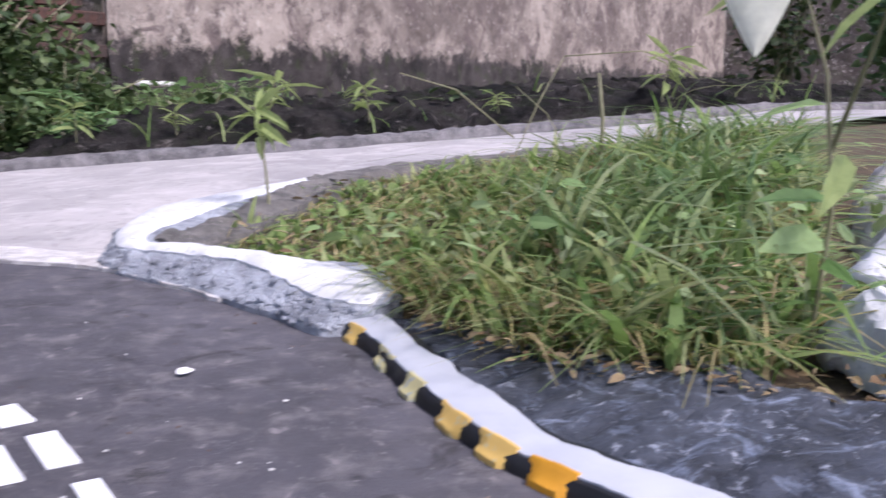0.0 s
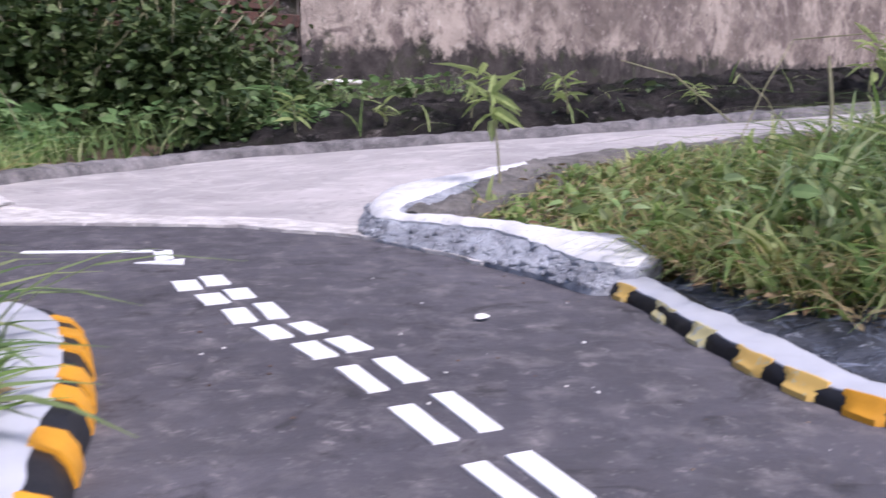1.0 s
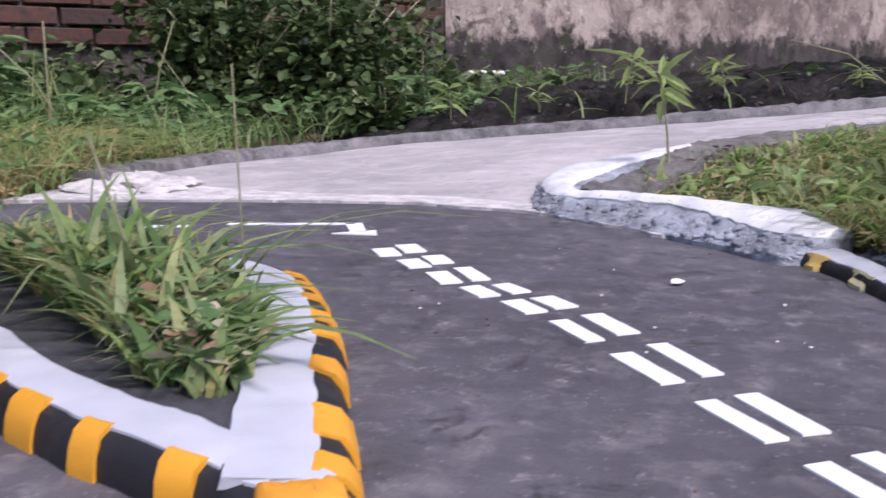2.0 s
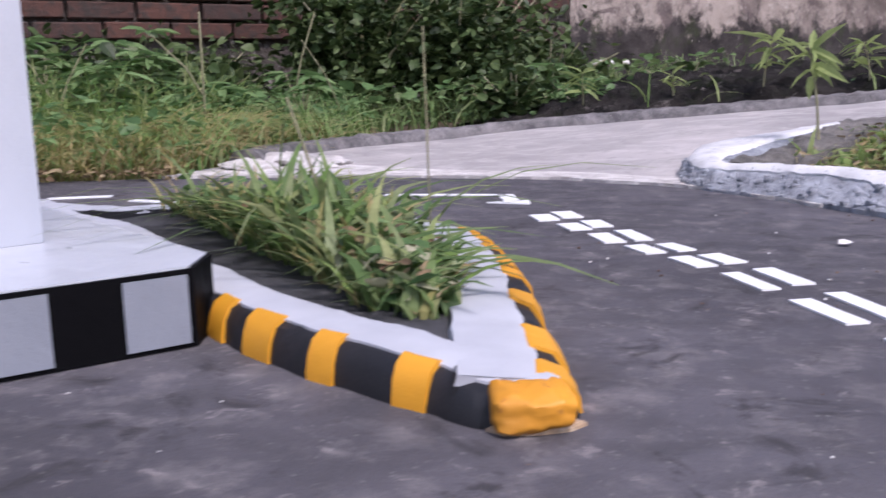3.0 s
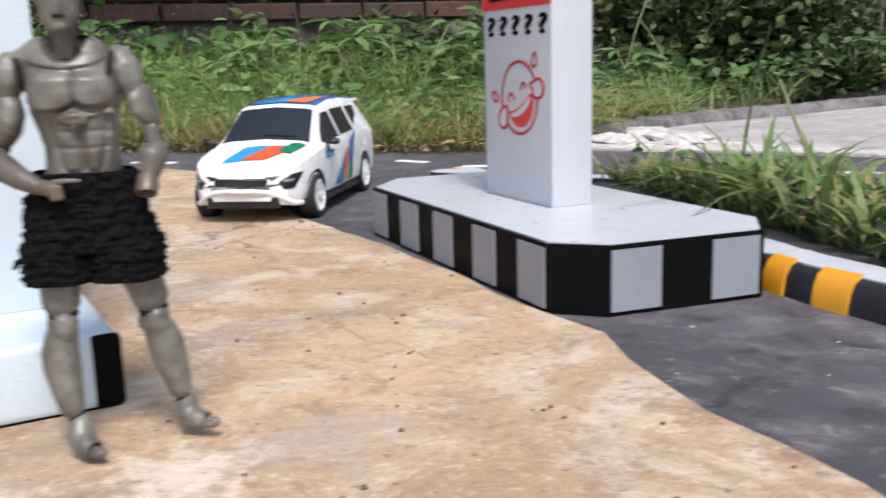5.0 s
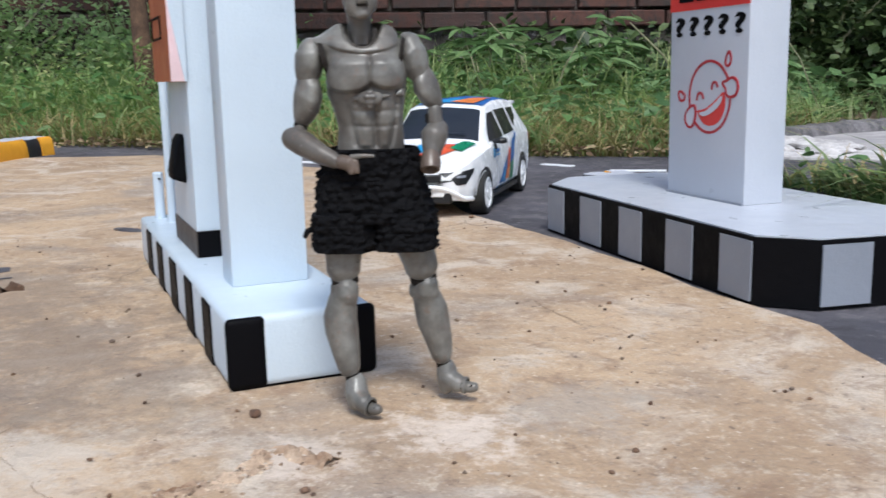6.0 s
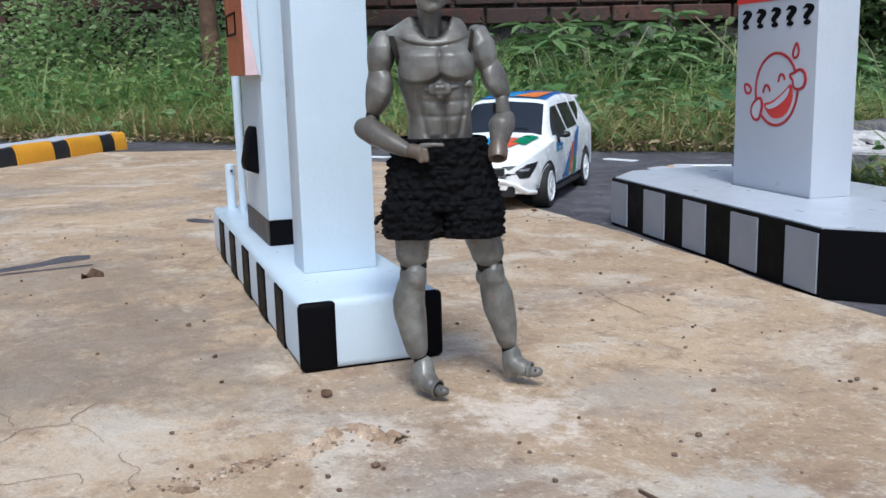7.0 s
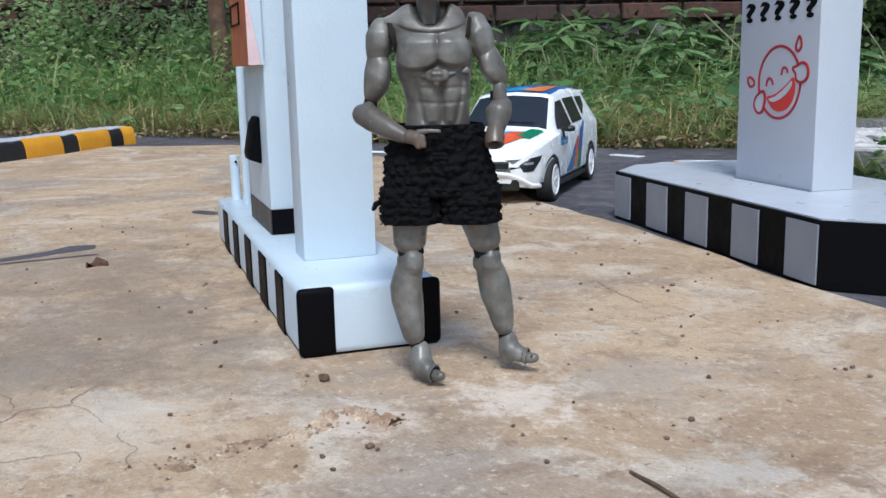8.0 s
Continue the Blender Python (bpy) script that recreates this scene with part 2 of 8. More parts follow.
def make_brick():
    m = Mat("brick", 0.92)
    c = m.ramp(m.per_object(), [(0.0, (0.080, 0.036, 0.028)), (0.5, (0.115, 0.054, 0.041)), (1.0, (0.052, 0.033, 0.030))])
    c = m.mix(m.ramp(m.noise(30, 7, 0.7), [(0.46, 0.0), (0.62, 0.9)]), c, (0.045, 0.036, 0.032))
    m.base(c)
    return m.bump(m.noise(60, 6, 0.7), 0.7, 0.01).m


def make_leaf(name, cols, rough=0.5, glow=0.25):
    m = Mat(name, rough, 0.0, 0.35)
    c = m.ramp(m.per_island(), [(i / (len(cols) - 1), v) for i, v in enumerate(cols)])
    c = m.mix(m.ramp(m.noise(120, 4), [(0.4, 0.0), (0.75, 0.45)]), c, tuple(v * 0.55 for v in cols[0]))
    m.base(c)
    m.b.inputs["Transmission Weight"].default_value = 0.0
    t = m.n.new("ShaderNodeBsdfTranslucent")
    m.l.new(c, t.inputs["Color"])
    x = m.n.new("ShaderNodeMixShader")
    x.inputs[0].default_value = glow
    m.l.new(m.b.outputs[0], x.inputs[1])
    m.l.new(t.outputs[0], x.inputs[2])
    m.l.new(x.outputs[0], m.n["Material Output"].inputs["Surface"])
    return m.m


def make_figure_grey(name="grey_figure_plastic", light=(0.205, 0.200, 0.182), dark=(0.095, 0.090, 0.081)):
    m = Mat(name, 0.46, 0.0, 0.45)
    c = m.mix(m.ramp(m.noise(90, 5), [(0.4, 0.0), (0.65, 1.0)]), dark, light)
    c = m.mix(m.ramp(m.noise(34, 6, 0.65), [(0.46, 0.0), (0.62, 0.55)]), c, (0.070, 0.054, 0.043))
    c = m.mix(m.ramp(m.noise(260, 5, 0.7), [(0.56, 0.0), (0.72, 0.65)]), c, (0.15, 0.10, 0.075))
    c = m.mix(m.ramp(m.noise(420, 6, 0.75), [(0.62, 0.0), (0.74, 0.7)]), c, (0.34, 0.33, 0.31))
    m.base(c).rough(m.noise(140, 5), 0.27, 0.5)
    return m.bump(m.noise(700, 3), 0.25, 0.0004).bump(m.noise(190, 5), 0.25, 0.0008).m


def make_yarn():
    m = Mat("black_yarn", 0.8, 0.0, 0.12)
    m.base(m.mix(m.noise(900, 4), (0.0010, 0.0010, 0.0012), (0.0065, 0.0065, 0.0080)))
    return m.bump(m.noise(1800, 3), 0.6, 0.0006).m


ASPHALT, PAD, RAMP, SOIL = make_asphalt(), make_pad(), make_ramp_concrete(), make_soil()
PLASTER, DARKWALL, BRICK = make_plaster(), make_dark_wall(), make_brick()
MORTAR = make_rough_mortar("blue_grey_mortar", (0.42, 0.445, 0.50), (0.19, 0.20, 0.23))
KERBGREY = make_rough_mortar("grey_kerb_concrete", (0.25, 0.235, 0.24), (0.10, 0.095, 0.10))
BLACKMORTAR = make_rough_mortar("black_mortar", (0.075, 0.075, 0.085), (0.03, 0.03, 0.034))
DARKMORTAR = make_rough_mortar("dark_grey_mortar", (0.2, 0.185, 0.175), (0.09, 0.085, 0.08))
KERB_WHITE = paint("white_kerb_paint", (0.47, 0.485, 0.535), 0.65, (0.36, 0.36, 0.38), 0.66)
KERB_LIME = paint("chipped_lime_wash", (0.70, 0.70, 0.72), 0.8, (0.40, 0.41, 0.44), 0.56, tint=0.25)
KERB_BLACK = paint("black_kerb_paint", (0.014, 0.014, 0.017), 0.5, (0.1, 0.1, 0.1), 0.70)
KERB_YELLOW = paint("yellow_kerb_paint", (0.72, 0.33, 0.02), 0.5, (0.55, 0.30, 0.08), 0.72)
KERB_PEEL = paint("peeling_yellow_kerb_paint", (0.70, 0.30, 0.02), 0.6, (0.36, 0.14, 0.03), 0.58, grain=500, tint=0.4)
KERB_FADED = paint("faded_yellow_kerb_paint", (0.72, 0.47, 0.13), 0.65, (0.50, 0.46, 0.30), 0.56)
KERB_PALE = paint("pale_chipped_kerb_paint", (0.56, 0.50, 0.25), 0.7, (0.38, 0.40, 0.34), 0.52)
LINE_WHITE = paint("white_road_paint", (0.85, 0.86, 0.88), 0.6, (0.45, 0.45, 0.46), 0.74)
SIGN_WHITE = paint("white_board", (0.50, 0.525, 0.58), 0.35, None, tint=0.04)
SIGN_GREY = paint("grey_tape", (0.24, 0.26, 0.305), 0.4, None, tint=0.08)
SIGN_BLACK = paint("black_tape", (0.004, 0.004, 0.005), 0.55, None, spec=0.06)
RED = paint("red_print", (0.60, 0.035, 0.03), 0.4, None)
PUMP_WHITE = paint("white_pump_paint", (0.55, 0.635, 0.715), 0.35, None, tint=0.04)
PUMP_BLACK = paint("black_pump_paint", (0.004, 0.004, 0.005), 0.5, (0.3, 0.3, 0.3), 0.79, spec=0.05)
PUMP_GREY = paint("brown_grey_pump_paint", (0.075, 0.062, 0.054), 0.5, None, spec=0.25)
ORANGE = paint("orange_board", (0.36, 0.10, 0.035), 0.5, None)
PINK = paint("speckled_pink_print", (0.74, 0.55, 0.57), 0.5, (0.6, 0.14, 0.14), 0.60, tint=0.2)
CAR_WHITE = paint("white_car_plastic", (0.82, 0.83, 0.84), 0.22, None, grain=3000, tint=0.02)
CAR_BLACK = paint("black_car_plastic", (0.012, 0.012, 0.013), 0.4, None)
GLASS = paint("smoked_car_window", (0.014, 0.016, 0.020), 0.06, None, grain=3000, spec=0.9)
TYRE = paint("black_rubber", (0.018, 0.018, 0.018), 0.75, None)
BLUE = paint("blue_decal", (0.02, 0.13, 0.42), 0.3, None, grain=3000)
SKY_BLUE = paint("light_blue_decal", (0.03, 0.30, 0.62), 0.3, None, grain=3000)
CAR_RED = paint("red_decal", (0.70, 0.10, 0.035), 0.3, None, grain=3000)
CAR_ORANGE = paint("orange_decal", (0.78, 0.22, 0.05), 0.3, None, grain=3000)
GREEN = paint("green_decal", (0.01, 0.20, 0.09), 0.3, None, grain=3000)
STONE = make_stone()
TWIG = make_rough_mortar("dry_twig", (0.17, 0.10, 0.06), (0.08, 0.045, 0.03))
CRACK = paint("dirt_in_crack", (0.21, 0.145, 0.10), 0.95, None)
CRUMB = make_leaf("mortar_crumb", [(0.12, 0.075, 0.05), (0.24, 0.16, 0.11), (0.40, 0.29, 0.20), (0.15, 0.10, 0.07), (0.62, 0.52, 0.42), (0.10, 0.07, 0.05)], 0.9, 0.0)
CRUST = make_rough_mortar("mortar_crust", (0.66, 0.50, 0.36), (0.24, 0.135, 0.075))
SCRAP = paint("white_scrap", (0.75, 0.74, 0.72), 0.7, None)
BANK, RUBBLE = make_bank(), make_rubble()
FIGURE, YARN = make_figure_grey(), make_yarn()
FIGURE_WORN = make_figure_grey("brown_worn_figure_plastic", (0.17, 0.125, 0.095), (0.10, 0.072, 0.055))
# near-black that paints the shade in the figure's joint gaps, sockets and mouth
JOINT_SHADE = paint("joint_shade_black", (0.016, 0.013, 0.011), 0.7, None, spec=0.15)
OUTLINE_RED = paint("dark_red_print", (0.36, 0.012, 0.022), 0.45, None)
GRASS = make_leaf("grass_blade", [(0.074, 0.135, 0.042), (0.125, 0.205, 0.066), (0.185, 0.27, 0.095), (0.28, 0.32, 0.155), (0.152, 0.238, 0.08)], glow=0.35)
LUSHGRASS = make_leaf("lush_grass_blade", [(0.142, 0.245, 0.064), (0.225, 0.345, 0.095), (0.32, 0.425, 0.145), (0.47, 0.49, 0.23), (0.27, 0.38, 0.12)], glow=0.5)
# lush blades brightened for the field: its sunlight is put into the colour
SUNLIT_FIELDGRASS = make_leaf("sunlit_field_grass_blade", [(0.145, 0.275, 0.078), (0.23, 0.385, 0.115), (0.32, 0.47, 0.175), (0.46, 0.52, 0.26), (0.27, 0.42, 0.145)], glow=0.5)
BROADLEAF = make_leaf("broad_weed_leaf", [(0.080, 0.175, 0.055), (0.13, 0.26, 0.078), (0.20, 0.335, 0.115), (0.27, 0.39, 0.175)], glow=0.45)
VERGELEAF = make_leaf("verge_weed_leaf", [(0.10, 0.15, 0.05), (0.17, 0.23, 0.08), (0.25, 0.31, 0.13), (0.36, 0.40, 0.22)], glow=0.4)
DRYGRASS = make_leaf("dry_grass_blade", [(0.22, 0.25, 0.07), (0.40, 0.34, 0.15), (0.46, 0.35, 0.19), (0.30, 0.33, 0.10)], glow=0.35)
SHRUB = make_leaf("shrub_leaf", [(0.070, 0.140, 0.050), (0.122, 0.222, 0.080), (0.168, 0.28, 0.106), (0.235, 0.35, 0.145)], glow=0.4)
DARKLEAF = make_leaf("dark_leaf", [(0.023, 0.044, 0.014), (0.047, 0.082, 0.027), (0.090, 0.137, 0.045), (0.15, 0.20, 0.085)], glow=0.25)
PALELEAF = make_leaf("pale_leaf", [(0.26, 0.41, 0.16), (0.38, 0.54, 0.23), (0.52, 0.62, 0.34)], glow=0.55)
MILKLEAF = make_leaf("milky_leaf", [(0.74, 0.74, 0.62), (0.80, 0.80, 0.70)], 0.5, 0.45)
WILTED = make_leaf("wilted_leaf", [(0.20, 0.27, 0.11), (0.45, 0.44, 0.30), (0.55, 0.50, 0.38), (0.30, 0.36, 0.17)], 0.6, 0.3)
LITTER = make_leaf("dead_leaf", [(0.13, 0.08, 0.045), (0.25, 0.17, 0.095), (0.38, 0.30, 0.18), (0.30, 0.22, 0.12)], 0.8, 0.1)
STALK = make_leaf("stalk", [(0.14, 0.15, 0.07), (0.27, 0.26, 0.15), (0.4, 0.37, 0.26)], 0.6, 0.1)
CEMENT = make_rough_mortar("pale_cement", (0.78, 0.75, 0.73), (0.45, 0.42, 0.41))


# ---- building helpers ----
def finish(name, bm, material, smooth=True):
    me = bpy.data.meshes.new(name)
    bm.normal_update()
    bm.to_mesh(me)
    bm.free()
    for m in material if isinstance(material, (list, tuple)) else [material]:
        me.materials.append(m)
    if smooth:
        for p in me.polygons:
            p.use_smooth = True
        me.set_sharp_from_angle(angle=radians(38))
    return me


def thing(name, bm, material, label="", category="", group="", kind="", smooth=True):
    return tagged(new(name, finish(name, bm, material, smooth)), label, category, group, kind)


def part(name, bm, material, parent, label="", smooth=True):
    ob = new(name, finish(name, bm, material, smooth))
    ob.parent = parent
    return tagged(ob, label)


def empty(name, label="", category="", group="", kind="", at=None):
    ob = new(name)
    if at is not None:
        ob.matrix_basis = at
    return tagged(ob, label, category, group, kind)


def arrays(name, verts, faces, material):
    me = bpy.data.meshes.new(name)
    me.from_pydata(verts, [], faces)
    me.materials.append(material)
    return me


def box(bm, lo, hi, bevel=0.0, m=None, seg=2):
    x0, y0, z0 = lo
    x1, y1, z1 = hi
    v = [bm.verts.new(p) for p in ((x0, y0, z0), (x1, y0, z0), (x1, y1, z0), (x0, y1, z0), (x0, y0, z1), (x1, y0, z1), (x1, y1, z1), (x0, y1, z1))]
    fs = [bm.faces.new([v[i] for i in q]) for q in ((3, 2, 1, 0), (4, 5, 6, 7), (0, 1, 5, 4), (1, 2, 6, 5), (2, 3, 7, 6), (3, 0, 4, 7))]
    if bevel:
        es = list({e for f in fs for e in f.edges})
        bmesh.ops.bevel(bm, geom=es, offset=bevel, segments=seg, affect="EDGES", profile=0.6)
    if m is not None:
        bmesh.ops.transform(bm, matrix=m, verts=bm.verts)
    return bm


def cube(lo, hi, bevel=0.0, m=None, seg=2):
    return box(bmesh.new(), lo, hi, bevel, m, seg)


def prism(poly, z0, z1, bevel=0.0):
    """Upright block on a plan polygon (counter-clockwise)."""
    bm = bmesh.new()
    lo = [bm.verts.new((x, y, z0)) for x, y in poly]
    hi = [bm.verts.new((x, y, z1)) for x, y in poly]
    n = len(poly)
    top = bm.faces.new(hi)
    bm.faces.new(lo[::-1])
    for i in range(n):
        bm.faces.new((lo[i], lo[(i + 1) % n], hi[(i + 1) % n], hi[i]))
    if bevel:
        bmesh.ops.bevel(bm, geom=list(top.edges), offset=bevel, segments=2, affect="EDGES")
    bmesh.ops.recalc_face_normals(bm, faces=bm.faces)
    bmesh.ops.triangulate(bm, faces=[f for f in bm.faces if len(f.verts) > 4])
    return bm


def loft(bm, rings, close_ends=True):
    """Skin over rings of equal length."""
    vs = [[bm.verts.new(p) for p in r] for r in rings]
    n = len(vs[0])
    for a, b in zip(vs, vs[1:]):
        for i in range(n):
            bm.faces.new((a[i], a[(i + 1) % n], b[(i + 1) % n], b[i]))
    if close_ends:
        bm.faces.new(vs[0][::-1])
        bm.faces.new(vs[-1])
    return bm


def limb(bm, knots, n=16):
    """A rounded limb: knots of (x, y, z, rx, ry) as ellipses square to its line, domed at both ends."""
    ks = [Vector(k[:3]) for k in knots]
    rings = []
    for i, k in enumerate(knots):
        d = (ks[min(i + 1, len(ks) - 1)] - ks[max(i - 1, 0)]).normalized()
        u = Vector((0, 1, 0)).cross(d)
        u = u.normalized() if u.length > 1e-4 else Vector((1, 0, 0))
        w = d.cross(u).normalized()
        ends = []
        if i == 0:
            ends = [(-0.75, 0.35), (-0.55, 0.72), (0, 1)]
        elif i == len(knots) - 1:
            ends = [(0, 1), (0.55, 0.72), (0.75, 0.35)]
        else:
            ends = [(0, 1)]
        r = min(k[3], k[4])
        for off, sc in ends:
            c = ks[i] + d * off * r
            rings.append([c + u * math.cos(a) * k[3] * sc + w * math.sin(a) * k[4] * sc for a in (2 * math.pi * j / n for j in range(n))])
    loft(bm, rings)
    return bm


def cylinder(bm, a, b, r0, r1=None, n=16, cap=True):
    a, b = Vector(a), Vector(b)
    r1 = r0 if r1 is None else r1
    d = (b - a).normalized()
    u = d.orthogonal().normalized()
    w = d.cross(u)
    rings = [[c + (u * math.cos(2 * math.pi * j / n) + w * math.sin(2 * math.pi * j / n)) * r for j in range(n)] for c, r in ((a, r0), (b, r1))]
    return loft(bm, rings, cap)


def smooth_path(pts, step):
    """Catmull-Rom through plan points, evenly stepped."""
    p = [Vector((*q, 0)) for q in pts]
    p = [2 * p[0] - p[1], *p, 2 * p[-1] - p[-2]]
    out = []
    for a, b, c, d in zip(p, p[1:], p[2:], p[3:]):
        n = max(2, int((c - b).length / step * 3))
        for k in range(n):
            t = k / n
            out.append(0.5 * (2 * b + (c - a) * t + (2 * a - 5 * b + 4 * c - d) * t * t + (3 * b - a - 3 * c + d) * t**3))
    out.append(p[-2])
    res, left = [out[0]], 0.0
    for a, b in zip(out, out[1:]):
        left += (b - a).length
        if left >= step:
            res.append(b)
            left = 0.0
    return res


def glide(pts, n):
    """n points on a smooth plan curve through pts, evenly spread over its spans."""
    out = []
    for i in range(n):
        u = i / (n - 1) * (len(pts) - 1)
        j = min(int(u), len(pts) - 2)
        t = u - j
        p = [Vector((*pts[max(0, min(len(pts) - 1, j + d))], 0)) for d in (-1, 0, 1, 2)]
        out.append(0.5 * (2 * p[1] + (p[2] - p[0]) * t + (2 * p[0] - 5 * p[1] + 4 * p[2] - p[3]) * t * t + (3 * p[1] - p[0] - 3 * p[2] + p[3]) * t**3))
    return out


def rise(x, y):
    """Height of the ground, which climbs along the ramp road."""
    s = (x + 0.62) * 0.67 + (y - 0.77) * 0.74
    return 0.072 * max(0.0, min(s, 1.7) - 0.1)


def sweep(path, profile, side=1, jitter=0.0, seed=0, lift=None, ends=True, swell=False, wobble=0.0):
    """A body along a plan path; profile of (offset to the path's left times side, height); heights ride on lift(x, y)."""
    bm = bmesh.new()
    rings = []
    for i, p in enumerate(path):
        d = (path[min(i + 1, len(path) - 1)] - path[max(i - 1, 0)]).normalized()
        n = Vector((-d.y, d.x, 0)) * side
        ring = []
        u = i / max(1, len(path) - 1)
        full = 1 - abs(2 * u - 1) ** 5 if swell else 1.0
        for o, z in profile:
            o = 0.003 + (o - 0.003) * full if swell and o < 0.003 else o
            if wobble and o > 0.01:
                o += wobble * noise.noise(Vector((p.x * 22, p.y * 22, seed)))
            q = p + n * o
            g = lift(q.x, q.y) if lift else 0.0
            v = Vector((q.x, q.y, g + z))
            if jitter and z > -0.001:
                k = noise.noise_vector(v * 55 + Vector((seed, 0, 0))) * jitter + noise.noise_vector(v * 170) * jitter * 0.4
                v += k
            ring.append(v)
        rings.append(ring)
    loft(bm, rings, ends)
    bmesh.ops.recalc_face_normals(bm, faces=bm.faces)
    return bm


def inside(poly, x, y):
    hit = False
    for (x0, y0), (x1, y1) in zip(poly, poly[1:] + poly[:1]):
        if (y0 > y) != (y1 > y) and x < (x1 - x0) * (y - y0) / (y1 - y0) + x0:
            hit = not hit
    return hit


def ragged(poly, step, amount, seed):
    """A plan polygon with its edges broken up unevenly."""
    out = []
    for (x0, y0), (x1, y1) in zip(poly, poly[1:] + poly[:1]):
        n = max(1, int(math.hypot(x1 - x0, y1 - y0) / step))
        for k in range(n):
            x, y = x0 + (x1 - x0) * k / n, y0 + (y1 - y0) * k / n
            v = noise.noise_vector(Vector((x * 14, y * 14, seed))) + noise.noise_vector(Vector((x * 60, y * 60, seed))) * 0.5
            out.append((x + v.x * amount, y + v.y * amount))
    return out


def pebble(x, y, r, seed, z=0.0016):
    bm = bmesh.new()
    bmesh.ops.create_icosphere(bm, subdivisions=2, radius=1.0)
    for v in bm.verts:
        k = 1 + 0.35 * noise.noise(v.co * 1.3 + Vector((seed * 3.1, 0, 0))) + 0.12 * noise.noise(v.co * 3 + Vector((seed, 5, 0)))
        v.co = Vector((v.co.x * r * k * 1.25, v.co.y * r * k, v.co.z * r * k * 0.75))
    lo = min(v.co.z for v in bm.verts)
    bmesh.ops.transform(bm, matrix=Matrix.Translation((x, y, z - lo - r * 0.06)) @ Matrix.Rotation(seed * 1.7, 4, "Z"), verts=bm.verts)
    return bm


# ---- ground and roads ----
ASPHALT_EDGE = [(-2.9, -0.7), (-2.25, -0.08), (-2.10, 0.05), (-1.93, 0.16), (-1.46, 0.29), (-1.29, 0.42), (-1.20, 0.485), (-1.06, 0.585), (-0.95, 0.645), (-0.855, 0.681), (-0.765, 0.714), (-0.67, 0.740), (-0.577, 0.764), (-0.50, 0.750), (-0.434, 0.741), (-0.36, 0.71), (-0.27, 0.65), (-0.16, 0.585), (-0.10, 0.53), (0.05, 0.36), (0.3, 0.25), (0.9, 0.1), (0.9, -1.8), (-2.9, -1.8)]


def build_ground():
    def axis(lo, hi, step):
        mid = list(np.arange(lo, hi, step))
        out = [lo - d for d in (60, 30, 15, 8, 4, 2, 1, 0.5, 0.2)] + mid + [hi + d for d in (0.2, 0.5, 1, 2, 4, 8, 15, 30, 60)]
        return out

    xs, ys = axis(-3.4, 1.4, 0.05), axis(-1.2, 4.6, 0.05)
    verts, faces = [], []
    for y in ys:
        for x in xs:
            z = rise(x, y) - 0.010
            if inside(ASPHALT_EDGE, x, y) or inside(ASPHALT_EDGE, x + 0.05, y + 0.05) or inside(ASPHALT_EDGE, x, y - 0.06) or inside(ASPHALT_EDGE, x - 0.05, y):
                z = -0.03
            if x < -1.1 or y > 0.9:
                z += 0.008 * noise.noise(Vector((x * 6, y * 6, 1)))
            verts.append((x, y, z))
    w = len(xs)
    for j in range(len(ys) - 1):
        for i in range(w - 1):
            faces.append((j * w + i, j * w + i + 1, (j + 1) * w + i + 1, (j + 1) * w + i))
    tagged(new("ground", arrays("ground", verts, faces, SOIL)), "brown soil ground under the grass", "ground", kind="structure")


PAD_EDGE = [(-1.70, -0.205), (-1.79, -0.115), (-1.72, -0.02), (-1.668, 0.062), (-1.45, 0.11), (-1.28, 0.155), (-1.167, 0.166), (-1.07, 0.150), (-0.99, 0.112), (-0.865, 0.079), (-0.816, 0.061), (-0.758, 0.052), (-0.667, 0.033), (-0.571, 0.010), (-0.474, -0.018), (-0.429, -0.027), (-0.396, -0.045), (-0.367, -0.058), (-0.337, -0.073), (-0.304, -0.082), (-0.27, -0.092), (-0.21, -0.130), (-0.10, -0.20), (0.10, -0.30), (0.5, -0.5), (0.5, -1.7), (-1.9, -1.7), (-1.36, -0.60)]


def flat_sheet(name, poly, z, depth, material, label, category):
    return thing(name, prism(poly, z - depth, z), material, label, category, kind="structure", smooth=False)


def strip_mesh(path, half):
    """Flat painted strip along plan points, a hair above the road."""
    bm = bmesh.new()
    v = []
    for i, p in enumerate(path):
        d = (path[min(i + 1, len(path) - 1)] - path[max(i - 1, 0)]).normalized()
        n = Vector((-d.y, d.x, 0)) * half
        v.append((bm.verts.new(p + n), bm.verts.new(p - n)))
    for a, b in zip(v, v[1:]):
        bm.faces.new((a[0], a[1], b[1], b[0]))
    return bm


def mark(poly, road, name="lane_dash", seed=0):
    """A painted patch with slightly uneven edges on the road."""
    part(name, prism(ragged(poly, 0.006, 0.0008, seed), 0.0, 0.0011), LINE_WHITE, road, smooth=False)


